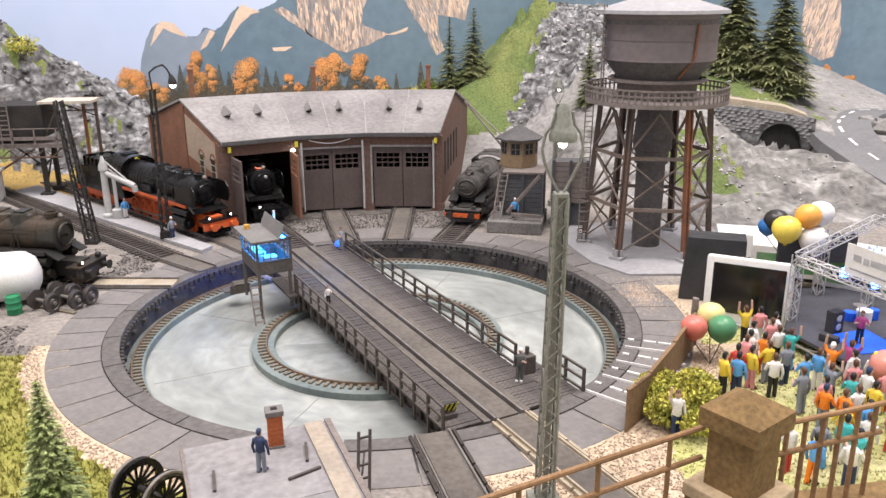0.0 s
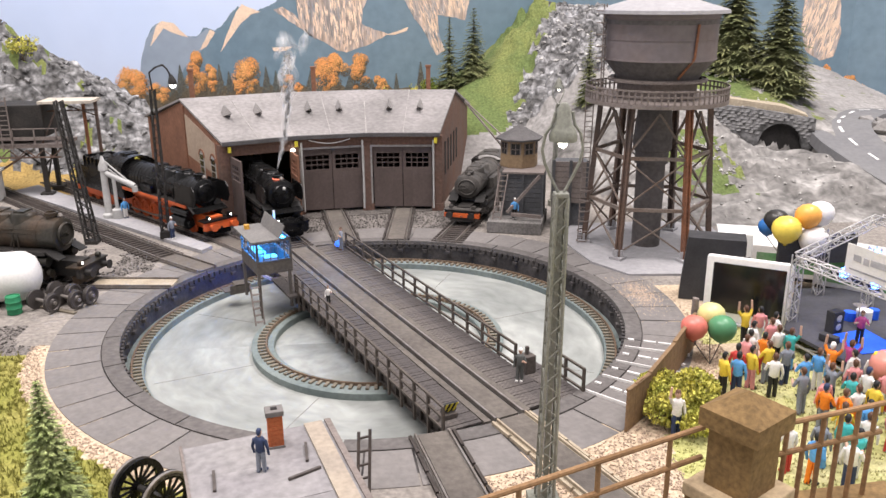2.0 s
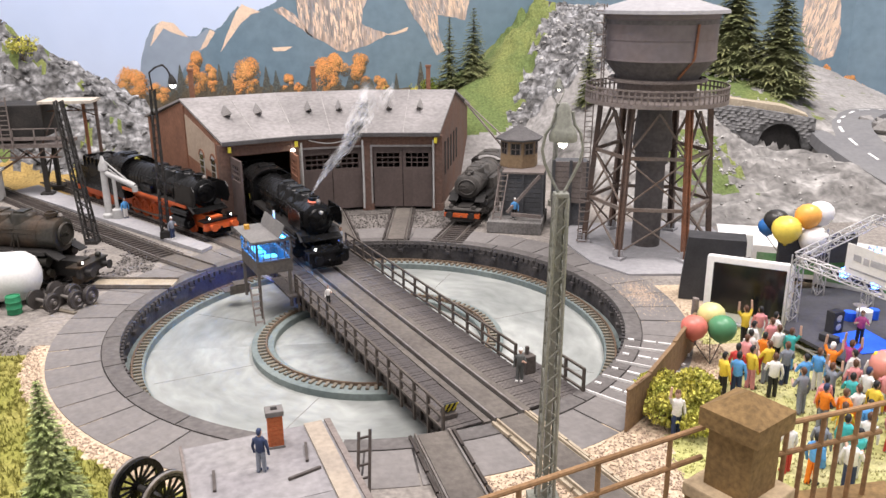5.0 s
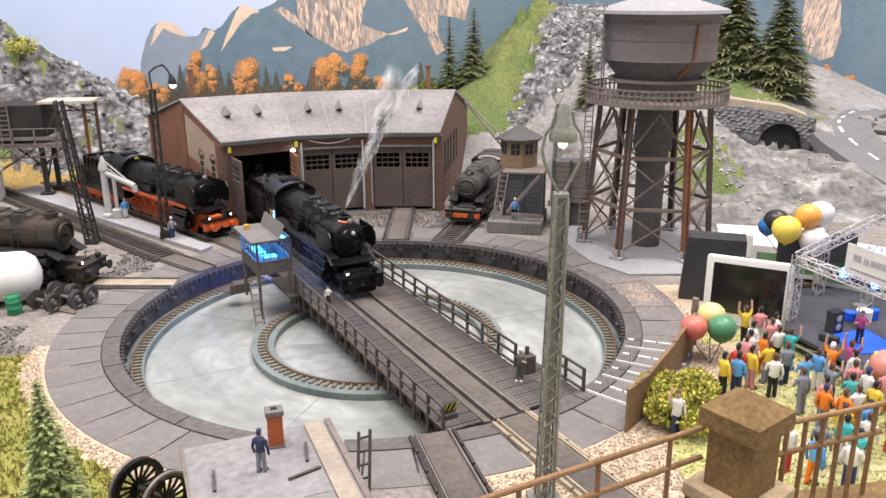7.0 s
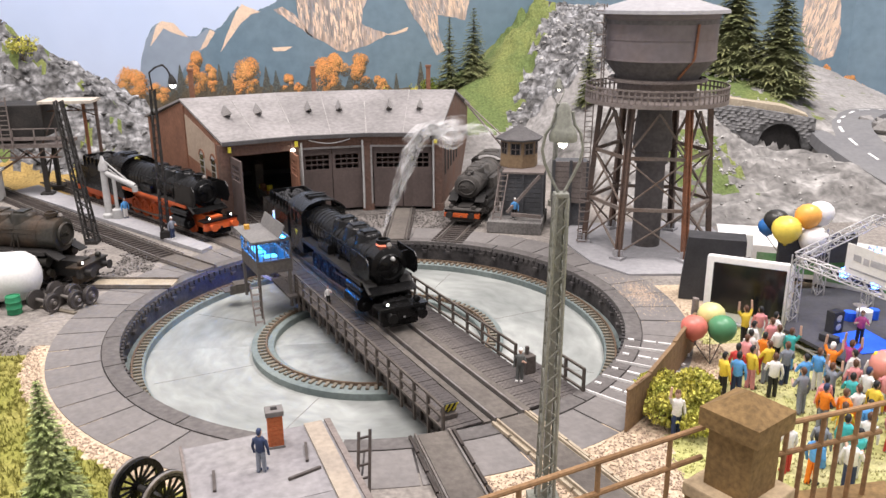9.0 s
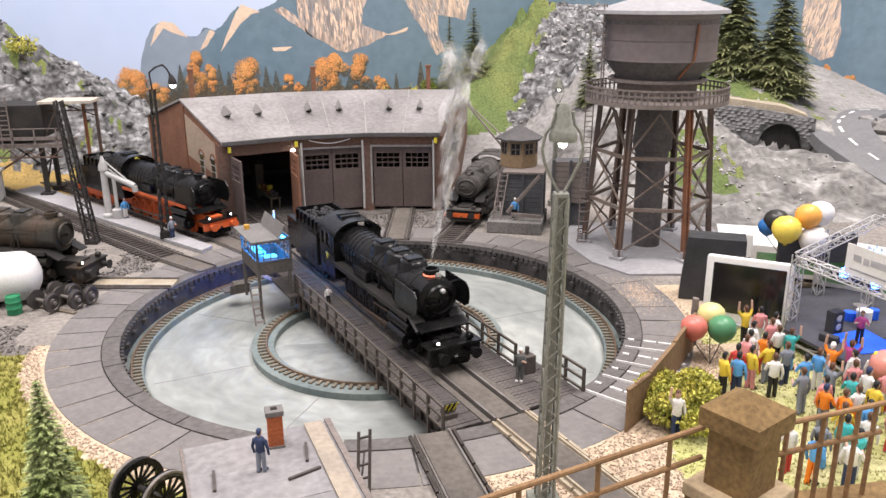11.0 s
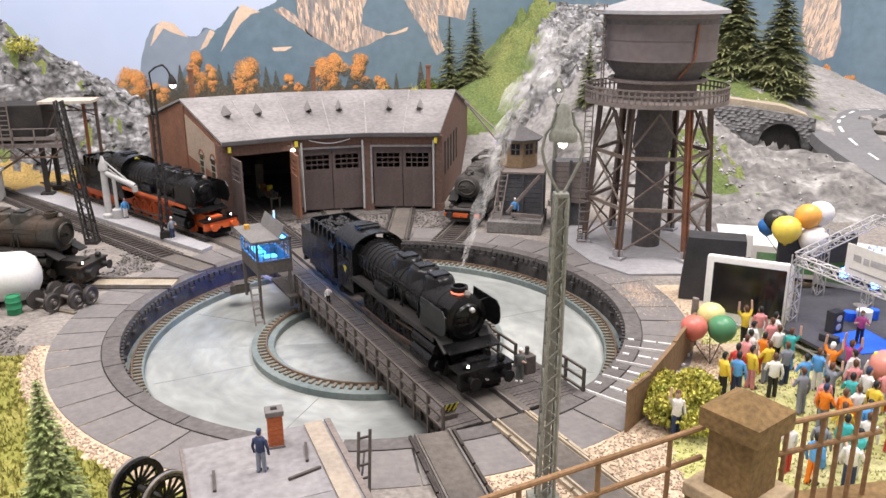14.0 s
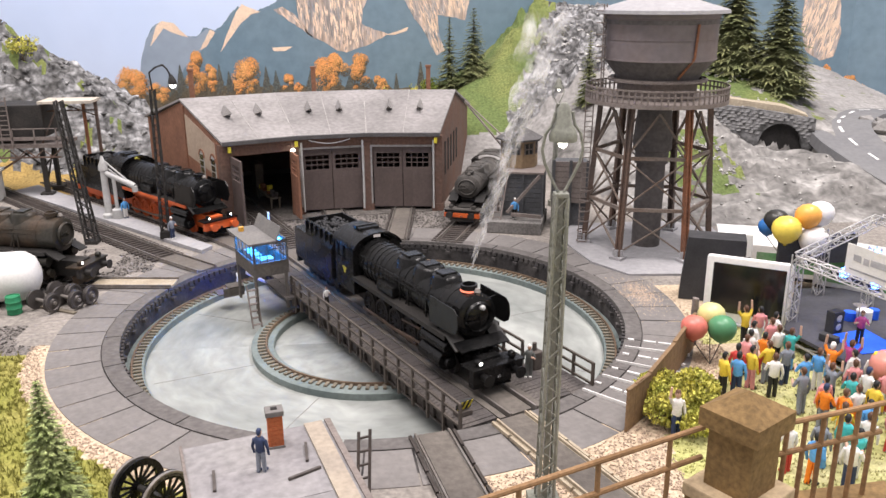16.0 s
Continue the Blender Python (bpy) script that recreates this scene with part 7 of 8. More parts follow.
# ---- coaling stage, crane hut and hopper ----
STAGE_STONE = M("coal_stage_stone", (0.2, 0.19, 0.18), 0.9, 0.3, 0.8, 0.4, col2=(0.1, 0.095, 0.09))
PLANK_GREY = M("plank_dark_grey", (0.07, 0.072, 0.078), 0.8, 0.2, 0.6, 0.2, col2=(0.11, 0.11, 0.11))
HUT_WALL = M("hut_ochre_brown", (0.24, 0.17, 0.1), 0.85, 0.18, 0.8, 0.2, col2=(0.16, 0.11, 0.07))
coal = thing("coaling_stage", "low grey coaling platform with dark plank coal bin", "coaling stage", cp(9.6, 17.4, 0, -17))
bm = B()
box(bm, 0, 4.7, 0, 5.5, -0.02, 1.0, bevel=0.08)
part("platform", bm, STAGE_STONE, coal)
for k in range(9):
    bm = B()
    box(bm, 1.1, 4.5, 2.3, 2.42, 1.0 + 0.42 * k, 1.39 + 0.42 * k)
    part("plank", bm, PLANK_GREY, coal)
    for x in (1.1, 4.4):
        bm = B()
        box(bm, x, x + 0.12, 2.45, 5.4, 1.0 + 0.42 * k, 1.39 + 0.42 * k)
        part("plank", bm, PLANK_GREY, coal)
for x in (1.05, 2.8, 4.5):
    bm = B()
    box(bm, x - 0.1, x + 0.1, 2.12, 2.3, 1.0, 4.9)
    part("bin_post", bm, PLANK_GREY, coal)
bm = B()
box(bm, 1.0, 4.6, 2.1, 5.5, 4.78, 4.95)
part("bin_top", bm, WEATHERED, coal)
bm = B()
for x in (0.7, 1.4):
    beam(bm, (x - 0.3, 0.6, 1.0), (x + 0.1, 2.2, 4.8), 0.09, 0.12)
for k in range(9):
    f = (k + 0.5) / 9
    beam(bm, (0.4 + 0.4 * f, 0.6 + 1.6 * f, 1 + 3.8 * f), (1.1 + 0.4 * f, 0.6 + 1.6 * f, 1 + 3.8 * f), 0.08)
part("ladder", bm, WEATHERED, coal)
bm = B()
beam(bm, (2.0, 0.8, 1.5), (4.6, 0.8, 1.4), 0.18, 0.3)
beam(bm, (1.6, 1.0, 1.6), (4.3, 1.6, 4.8), 0.2, 0.24)
part("chute", bm, WEATHERED, coal)
hut = thing("crane_hut", "octagonal ochre crane hut with pointed grey roof and jib", "crane hut", cp(13.1, 21.8, 4.9))
bm = B()
lathe(bm, [(1.65, 0), (1.7, 0.1), (1.62, 2.6)], 8, None, 0, True)
part("hut_wall", bm, HUT_WALL, hut)
bm = B()
lathe(bm, [(2.1, 2.45), (2.12, 2.6), (0.9, 3.25), (0.02, 3.75)], 8, None, 0, True)
part("hut_roof", bm, ROOF_EDGE, hut, "pointed dark grey roof")
for a in range(-157, 200, 45):
    bm = B()
    box(bm, 1.5, 1.56, -0.42, 0.42, 1.25, 2.2)
    part("hut_window", bm, WINDOW_DARK, hut, at=Matrix.Rotation(radians(a), 4, "Z"))
    bm = B()
    box(bm, 1.5, 1.59, -0.46, -0.38, 1.2, 2.25)
    box(bm, 1.5, 1.59, 0.38, 0.46, 1.2, 2.25)
    box(bm, 1.5, 1.59, -0.03, 0.03, 1.2, 2.25)
    box(bm, 1.5, 1.59, -0.46, 0.46, 1.68, 1.74)
    part("window_bars", bm, WEATHERED, hut, at=Matrix.Rotation(radians(a), 4, "Z"))
bm = B()
for s in (-0.5, 0.5):
    beam(bm, (-1.4, 1.0 + s, 1.6), (-4.4, 4.0 + s, 5.2), 0.14)
    beam(bm, (-1.4, 0.4 + s, 2.6), (-4.4, 4.0 + s, 5.3), 0.08)
for k in range(6):
    f = k / 6
    beam(bm, (-1.4 - 3 * f, 0.5 + 3 * f, 1.6 + 3.6 * f), (-1.4 - 3 * f, 1.5 + 3 * f, 1.6 + 3.6 * f), 0.08)
part("jib", bm, WEATHERED, hut)
bm = B()
rod(bm, (-2.0, -1.0, -4.9), (-2.0, -1.0, 0.2), 0.1)
box(bm, -1.6, 1.7, -1.6, 1.6, -0.15, 0.0)
part("hut_base", bm, WEATHERED, hut)
hop = thing("coal_hopper", "dark timber coal hopper with posts beside the water tower", "hopper", cp(15.6, 18.6, 0, -14))
for k in range(8):
    bm = B()
    box(bm, 0, 2.9, 0, 0.15, 2.2 + 0.46 * k, 2.62 + 0.46 * k)
    part("plank", bm, WEATHERED, hop)
for x in (0.0, 1.45, 2.9):
    bm = B()
    box(bm, x - 0.13, x + 0.13, -0.16, 0.02, 0, 6.0)
    part("post", bm, PLANK_GREY, hop)
bm = B()
box(bm, 0.1, 2.8, 0.2, 3, 0, 5.6)
part("bin", bm, PLANK_GREY, hop)
cage = thing("caged_ladder", "thin grey caged ladder beside the water tower leg", "ladder", cp(16.9, 13.4))
bm = B()
for s in (-0.3, 0.3):
    rod(bm, (s, 0, 0), (s + 0.25, 0.2, 12.4), 0.05, 6)
for k in range(30):
    z = 0.2 + k * 0.41
    rod(bm, (-0.3 + 0.02 * z, 0.016 * z, z), (0.3 + 0.02 * z, 0.016 * z, z), 0.035, 5)
part("rails", bm, WEATHERED, cage)
for k in range(6):
    bm = B()
    lathe(bm, [(0.42, 0), (0.46, 0), (0.46, 0.1), (0.42, 0.1)], 16, Matrix.Translation((0.03 * k, -0.2, 0.3 + 0.85 * k)))
    part("hoop", bm, WEATHERED, cage)
bm = B()
for s in (-0.3, 0.3):
    rod(bm, (-4.5 + s * 0.6, -0.6 + s, 12.1), (-4.5 + s * 0.6, -0.6 + s, 19.0), 0.05, 6)
for k in range(16):
    rod(bm, (-4.68, -0.9, 12.3 + k * 0.42), (-4.32, -0.3, 12.3 + k * 0.42), 0.035, 5)
for k in range(7):
    z = 13.4 + k * 0.85
    for a0 in range(0, 360, 30):
        pa = (-4.75 + 0.42 * math.cos(radians(a0)), -0.75 + 0.42 * math.sin(radians(a0)), z)
        pb = (-4.75 + 0.42 * math.cos(radians(a0 + 30)), -0.75 + 0.42 * math.sin(radians(a0 + 30)), z)
        rod(bm, pa, pb, 0.035, 5)
part("tank_ladder", bm, WEATHERED, tower, "thin caged ladder up the tank")

# ---- platform and yard things on the left ----
plat = thing("platform", "long pale grey platform between two tracks", "platform", cp(0, 0), kind="structure")
bm = B()
prism(bm, [(-13.3, 15.2), (-13.9, 13.9), (-37.6, 37.0), (-36.0, 39.5)], -0.02, 0.28)
part("slab", bm, PLATFORM, plat)
crane = thing("water_crane", "pale grey water crane with swung spout on the platform", "water crane", cp(-24.3, 25.0))
bm = B()
lathe(bm, [(0.55, 0.28), (0.55, 0.6), (0.32, 0.75), (0.3, 4.6), (0.4, 4.7), (0.4, 5.1), (0.2, 5.6), (0.1, 6.0)], 16)
part("column", bm, GREYWHITE, crane, smooth=True)
bm = B()
rod(bm, (0.9, -0.3, 0.28), (0.9, -0.3, 4.2), 0.18, 10)
lathe(bm, [(0.5, 0.28), (0.5, 1.1), (0.3, 1.2)], 14, Matrix.Translation((0.9, -0.3, 0)), 0, True)
part("stand_pipe", bm, GREYWHITE, crane, smooth=True)
bm = B()
curve_rod(bm, [(0, 0, 4.5), (1.4, -0.3, 3.9), (2.4, -0.6, 3.5), (2.75, -0.7, 3.3), (2.8, -0.7, 2.8)], 0.27, 12)
rod(bm, (0, 0, 5.7), (2.2, -0.55, 3.8), 0.07, 6)
rod(bm, (0, 0, 5.2), (1.2, -0.3, 4.3), 0.07, 6)
part("spout", bm, GREYWHITE, crane, smooth=True)
gantry = thing("coaling_gantry", "dark steel coaling gantry with tank, ladder and pale roof", "gantry", cp(0, 0))
bm = B()
box(bm, -44, -32.6, 34.6, 38.5, 6.2, 9.4, bevel=0.1)
part("bunker", bm, LOCO_GREY, gantry)
for z0, y, m in ((5.2, 34.2, WEATHERED), (6.0, 34.0, WEATHERED)):
    bm = B()
    box(bm, -46, -31.0, y, y + (4.6 if z0 < 6 else 0.1), z0, z0 + 0.35)
    part("deck_edge", bm, m, gantry)
for k in range(7):
    bm = B()
    box(bm, -44 + 2.1 * k, -43.88 + 2.1 * k, 34.0, 34.12, 5.5, 7.2)
    part("railing_post", bm, WEATHERED, gantry)
bm = B()
box(bm, -46, -31.2, 34.0, 34.1, 7.1, 7.2)
part("handrail", bm, WEATHERED, gantry)
bm = B()
vs = box(bm, -32.7, -27.6, 34.0, 37.2, 9.55, 9.8)
part("roof", bm, M("gantry_roof_pale", (0.5, 0.45, 0.38), 0.8, 0.1, 0.8, 0.1), gantry, "flat pale roof")
for x, y in ((-33.3, 35.0), (-40.5, 35.0), (-33.3, 38.2), (-40.5, 38.2)):
    bm = B()
    box(bm, x - 0.22, x + 0.22, y - 0.2, y + 0.2, 0.0, 5.3)
    box(bm, x - 0.6, x + 0.6, y - 0.5, y + 0.5, 0.0, 0.5)
    part("leg", bm, LOCO_GREY, gantry)
for x, y in ((-29.2, 36.6), (-28.0, 36.6)):
    bm = B()
    box(bm, x - 0.14, x + 0.14, y - 0.14, y + 0.14, 0, 9.6)
    part("post", bm, RUST if x < -29 else TOWER_STEEL, gantry)
bm = B()
beam(bm, (-33.2, 34.9, 5.3), (-31.0, 34.9, 9.5), 0.14)
beam(bm, (-28.0, 36.6, 8.0), (-31.5, 36.0, 9.5), 0.12)
beam(bm, (-33, 36, 8.6), (-28, 36.6, 8.6), 0.14)
beam(bm, (-34.6, 35, 4.6), (-40, 35, 1.4), 0.2)
part("brace", bm, TOWER_STEEL, gantry)
for x in (-33.3, -40.5):
    bm = B()
    beam(bm, (x, 35.0, 3.2), (x + 2.2, 34.6, 5.2), 0.16)
    beam(bm, (x, 35.0, 3.2), (x - 2.2, 34.6, 5.2), 0.16)
    beam(bm, (x, 35.0, 1.2), (x, 38.2, 4.8), 0.14)
    part("knee_brace", bm, LOCO_GREY, gantry)
for k in range(9):
    bm = B()
    beam(bm, (-46 + 1.65 * k, 34.15, 5.0), (-45.2 + 1.65 * k, 34.15, 4.3), 0.1)
    beam(bm, (-45.2 + 1.65 * k, 34.15, 4.3), (-44.35 + 1.65 * k, 34.15, 5.0), 0.1)
    part("truss_web", bm, TOWER_STEEL, gantry)
bm = B()
box(bm, -46, -31.2, 34.05, 34.25, 4.2, 4.35)
part("truss_chord", bm, TOWER_STEEL, gantry)
bm = B()
for s in (-0.45, 0.45):
    beam(bm, (-36.1 + s, 34.0, 4.9), (-36.1 + s, 34.0, 10.3), 0.1)
for k in range(11):
    beam(bm, (-36.55, 34.0, 5.2 + 0.47 * k), (-35.65, 34.0, 5.2 + 0.47 * k), 0.08)
part("ladder", bm, WEATHERED, gantry)
cab2 = thing("signal_box", "small pale hut at the platform end", "hut", cp(-38.5, 34.0))
bm = B()
box(bm, -1.6, 1.0, -1, 1, 0, 3.0, bevel=0.06)
part("walls", bm, GREYWHITE, cab2)
bm = B()
box(bm, -1.9, 1.3, -1.3, 1.3, 3.0, 3.2)
part("roof", bm, WHITE, cab2)

tankv = thing("storage_tank", "white cylindrical storage tank lying on the yard", "tank", cp(-24.8, 4.6, 0, 8))
bm = B()
lathe(bm, [(0.01, 0), (0.7, 0.1), (1.3, 0.4), (1.62, 0.9), (1.68, 1.3), (1.68, 9)], 36, Matrix.Translation((2.1, 0, 1.75)) @ Matrix.Rotation(radians(-90), 4, "Y"))
part("shell", bm, WHITE, tankv, smooth=True)
for x in (-1, -5):
    bm = B()
    box(bm, x - 0.3, x + 0.3, -1.2, 1.2, 0, 0.7)
    part("saddle", bm, GIRDER, tankv)
barrel = thing("oil_drum", "small green oil drum on the yard", "drum", cp(-23.7, 2.3))
bm = B()
lathe(bm, [(0.01, 0), (0.46, 0), (0.46, 0.35), (0.5, 0.4), (0.46, 0.45), (0.46, 0.8), (0.5, 0.85), (0.46, 0.9), (0.46, 1.2), (0.4, 1.2), (0.4, 1.15), (0.01, 1.15)], 24)
part("shell", bm, M("drum_green", (0.03, 0.22, 0.1), 0.5, 0.15, 0.4, 0.05), barrel, smooth=True)


def plain_wheelset(x, y, rz, r, label):
    t = thing("wheelset", label, "wheelset", cp(x, y, 0, rz), "spare wheelsets")
    for s in (-1, 1):
        bm = B()
        lathe(bm, [(0.01, -0.12), (0.2, -0.12), (0.3, -0.03), (r * 0.7, -0.03), (r * 0.8, -0.1), (r, -0.1), (r, 0.08), (r * 1.1, 0.1), (r * 1.1, 0.16), (0.01, 0.16)], 28, Matrix.Translation((0, s * 0.85, r * 1.1)) @ Matrix.Rotation(radians(90 * s), 4, "X"))
        part("wheel", bm, M("wheel_steel_dark", (0.1, 0.09, 0.085), 0.4, 0.2, 0.3, 0.1, metal=0.5), t, smooth=True)
    bm = B()
    rod(bm, (0, -1.1, r * 1.1), (0, 1.1, r * 1.1), 0.12, 10)
    part("axle", bm, STEEL, t)


for x, y in ((-21.9, 2.6), (-20.5, 3.1), (-19.9, 3.7), (-21.2, 4.3)):
    plain_wheelset(x, y, 62 + 5 * math.sin(x * 5), 0.6, "dark steel wagon wheelset stored on sleepers")
bm = B()
for x in (-0.9, 0.9):
    box(bm, x - 0.15, x + 0.15, -1.7, 1.7, -0.03, 0.09)
tagged(part("timber_baulk", bm, TIE_SAND, None, at=cp(-20.8, 3.4, 0, 62)), "sandy timber baulks under the wheelsets", "timber")
big = thing("driving_wheelset", "pair of large black spoked driving wheels on the lawn", "wheelset", cp(-9.1, -21.0, 0, 52), "spare wheelsets")
for sy in (-1, 1):
    spoked_wheelset(1.12, 1.7, LOCO_BLACK, "spoked_wheel", big, cp(0, 0, 1.2), 16, "", (sy,))
bm = B()
rod(bm, (0, -0.85, 1.2), (0, 0.85, 1.2), 0.13, 10)
part("axle", bm, LOCO_GREY, big)
for s in (-1, 1):
    bm = B()
    lathe(bm, [(1.0, -0.14), (1.2, -0.14), (1.2, 0.0), (1.0, 0.0), (1.0, -0.14)], 36, Matrix.Translation((0, s * 0.95, 1.2)) @ Matrix.Rotation(radians(90), 4, "X"))
    part("tyre", bm, STEEL, big, "worn steel tyre", smooth=True)

# ---- flat-roofed building in front ----
FLATROOF = M("flat_roof_grey", (0.21, 0.2, 0.205), 0.85, 0.18, 1.2, 0.25, col2=(0.29, 0.28, 0.275), amount=0.5)
BOARD = M("roof_board_beige", (0.33, 0.28, 0.22), 0.85, 0.15, 0.8, 0.2, col2=(0.24, 0.21, 0.18))
front = thing("flat_roof_building", "small building with grey felt flat roof and brick chimney", "building", cp(-1.97, -21.67, -0.14, 17))
bm = B()
box(bm, -5.2, -0.15, -8.5, -0.2, 0.1, 4.4)
part("walls", bm, BRICK, front)
bm = B()
box(bm, -5.45, 0, -9, 0, 4.38, 4.58)
part("roof_slab", bm, FLATROOF, front)
for y in (-2.35, -4.7):
    bm = B()
    box(bm, -5.43, -1.05, y - 2.2, y + 0.02 + 0.1, 4.58, 4.615)
    part("felt_sheet", bm, FLATROOF, front)
bm = B()
box(bm, -1.0, -0.32, -9, -0.02, 4.58, 4.66)
part("roof_board", bm, BOARD, front, "beige board strip along the roof")
bm = B()
box(bm, -0.2, 0.02, -9, 0.03, 4.5, 4.66)
part("roof_edge", bm, WEATHERED, front)
bm = B()
box(bm, -5.5, -5.4, -9, 0.03, 4.45, 4.7)
part("roof_edge", bm, WEATHERED, front)
for x, y, a in ((-1.35, -2.0, 80), (-4.6, -2.6, 85), (-1.7, -3.3, 15)):
    bm = B()
    box(bm, -0.6, 0.6, -0.05, 0.05, 0, 0.13)
    part("snow_bar", bm, GIRDER, front, at=cp(x, y, 4.58, a))
chim = thing("chimney_stack", "orange-red brick chimney with grey cap on the flat roof", "chimney", cp(-3.8, -23.3, 4.43, 12) @ Matrix.Scale(0.8, 4))
bm = B()
box(bm, -0.32, 0.32, -0.26, 0.26, 0, 1.6)
part("stack", bm, M("chimney_brick", (0.42, 0.12, 0.045), 0.85, 0.15, 0.4, 0.3, col2=(0.3, 0.1, 0.05)), chim)
for k in range(7):
    bm = B()
    box(bm, -0.335, 0.335, -0.275, 0.275, 0.06 + 0.22 * k, 0.22 + 0.22 * k)
    part("brick_course", bm, bpy.data.materials["chimney_brick"], chim)
bm = B()
box(bm, -0.4, 0.4, -0.34, 0.34, 1.6, 1.85, bevel=0.03)
box(bm, -0.38, 0.38, -0.32, 0.32, 0, 0.12)
part("cap", bm, CONCRETE, chim, "grey concrete cap")
bm = B()
box(bm, -0.14, 0.14, -0.1, 0.1, 1.85, 1.9)
part("flue", bm, DARKHOLE, chim)
bm = B()
for s in (0, 0.5):
    beam(bm, (0.3 + s, 0, 0), (0.75 + s, 0.9, 2.6), 0.12, 0.16)
for k in range(5):
    f = (k + 0.5) / 5
    beam(bm, (0.3 + 0.45 * f, 0.9 * f, 2.6 * f), (0.8 + 0.45 * f, 0.9 * f, 2.6 * f), 0.08)
tagged(part("ladder", bm, GIRDER, None, at=cp(-1.35, -20.6, 0, 20)), "dark ladder leaning beside the flat-roofed building", "ladder")

# ---- stone pier and rusty railing in the foreground ----
PIER = M("pier_brown_stone", (0.2, 0.125, 0.05), 0.8, 0.3, 0.5, 0.35, col2=(0.11, 0.07, 0.03))
RAIL_FRONT = M("railing_rusty_brown", (0.26, 0.15, 0.07), 0.7, 0.2, 0.4, 0.1)
pier = thing("stone_pier", "brown stone pier with pyramid cap at the layout's front", "pier", cp(7.28, -35.6, 0, 33))
bm = B()
box(bm, -0.5, 0.5, -0.5, 0.5, 10.3, 11.65)
part("shaft", bm, PIER, pier)
bm = B()
prism(bm, [(-0.66, -0.66), (0.66, -0.66), (0.66, 0.66), (-0.66, 0.66)], 11.65, 12.05)
top = bm.verts.new((0, 0, 12.45))
cs = [bm.verts.new((x, y, 12.05)) for x, y in ((-0.66, -0.66), (0.66, -0.66), (0.66, 0.66), (-0.66, 0.66))]
for k in range(4):
    bm.faces.new((cs[k], cs[(k + 1) % 4], top))
part("cap", bm, PIER, pier, "weathered pyramid cap")
bm = B()
prism(bm, [(-0.75, -0.75), (0.75, -0.75), (0.75, 0.75), (-0.75, 0.75)], -0.05, 10.0)
part("base", bm, PIER, pier)
bm = B()
box(bm, -0.8, 0.8, -0.8, 0.8, 10.0, 10.3, bevel=0.04)
part("plinth", bm, M("plinth_tan", (0.42, 0.32, 0.2), 0.8, 0.2, 0.5, 0.2), pier, "pale tan plinth")


def front_railing(p, q, heights, posts, low):
    t = thing("front_railing", "rusty brown iron railing on the retaining wall", "railing", cp(0, 0), "front railings")
    p, q = Vector(p), Vector(q)
    for h in heights:
        bm = B()
        rod(bm, p + Vector((0, 0, h)), q + Vector((0, 0, h)), 0.06, 8)
        part("rail", bm, RAIL_FRONT, t)
    for k in range(posts):
        c = p + (q - p) * (k + 0.5) / posts
        bm = B()
        rod(bm, c + Vector((0, 0, low)), c + Vector((0, 0, heights[-1] + 0.03)), 0.055, 8)
        part("post", bm, RAIL_FRONT, t)


front_railing((1.6, -37.3, 0), (6.6, -35.2, 0), (10.75, 11.45), 3, 9.0)
front_railing((7.7, -35.4, 0), (10.9, -34.6, 0), (10.75, 11.45), 7, 9.2)
bm = B()
prism(bm, [(1.2, -37.9), (11.5, -35.2), (11.5, -34.2), (7, -34.6), (1.2, -36.9)], -0.05, 9.2)
tagged(part("retaining_wall", bm, PIER), "brown stone retaining wall carrying the front railing", "wall")

# ---- shed details ----
for i, (r, up) in enumerate(((28.4, 0), (31.4, 0))):
    # arched windows in the near side wall
    bm = B()
    pts = [(-0.6, 1.6), (0.6, 1.6), (0.6, 4.4)] + [(0.6 * math.cos(radians(a)), 4.4 + 0.6 * math.sin(radians(a))) for a in range(20, 161, 20)] + [(-0.6, 4.4)]
    prism(bm, pts, 0.205, 0.26, 0, Matrix.Rotation(radians(90), 4, "X"))
    win = part("side_window", bm, GREYWHITE, shed, "arched window with pale glazing bars", at=cp(*PT(r, SHED_A[0]), 0.9, SHED_A[0] + 180))
    for x0, x1, z0, z1 in [(-0.5 + 0.34 * a, -0.2 + 0.34 * a, 1.75 + 0.6 * b, 2.25 + 0.6 * b) for a in range(3) for b in range(5)]:
        bm = B()
        box(bm, x0, x1, -0.275, -0.262, z0, z1)
        part("pane", bm, WINDOW_DARK, win)
    bm = B()
    outer = [(0.78 * math.cos(radians(a)), 4.4 + 0.78 * math.sin(radians(a))) for a in range(0, 181, 15)]
    inn = [(0.6 * math.cos(radians(a)), 4.4 + 0.6 * math.sin(radians(a))) for a in range(180, -1, -15)]
    prism(bm, outer + inn, 0.2, 0.3, 0, Matrix.Rotation(radians(90), 4, "X"))
    part("arch", bm, BRICK, win)
n0 = Matrix.Rotation(radians(SHED_A[0] + 180), 4, "Z")
bm = B()
f0 = lambda r: Z_EAVE - 0.5 + (Z_RIDGE - Z_EAVE) * (r - R_FRONT) / (R_RIDGE - R_FRONT)
prism(bm, [(-27.2, 4.0), (-27.2, f0(27.2)), (-35.4, f0(35.4) - 0.4), (-35.4, 4.9)], 0.204, 0.225, 0, n0 @ Matrix.Rotation(radians(90), 4, "X"))
part("plaster_field", bm, PLASTER, shed, "beige plastered upper wall")
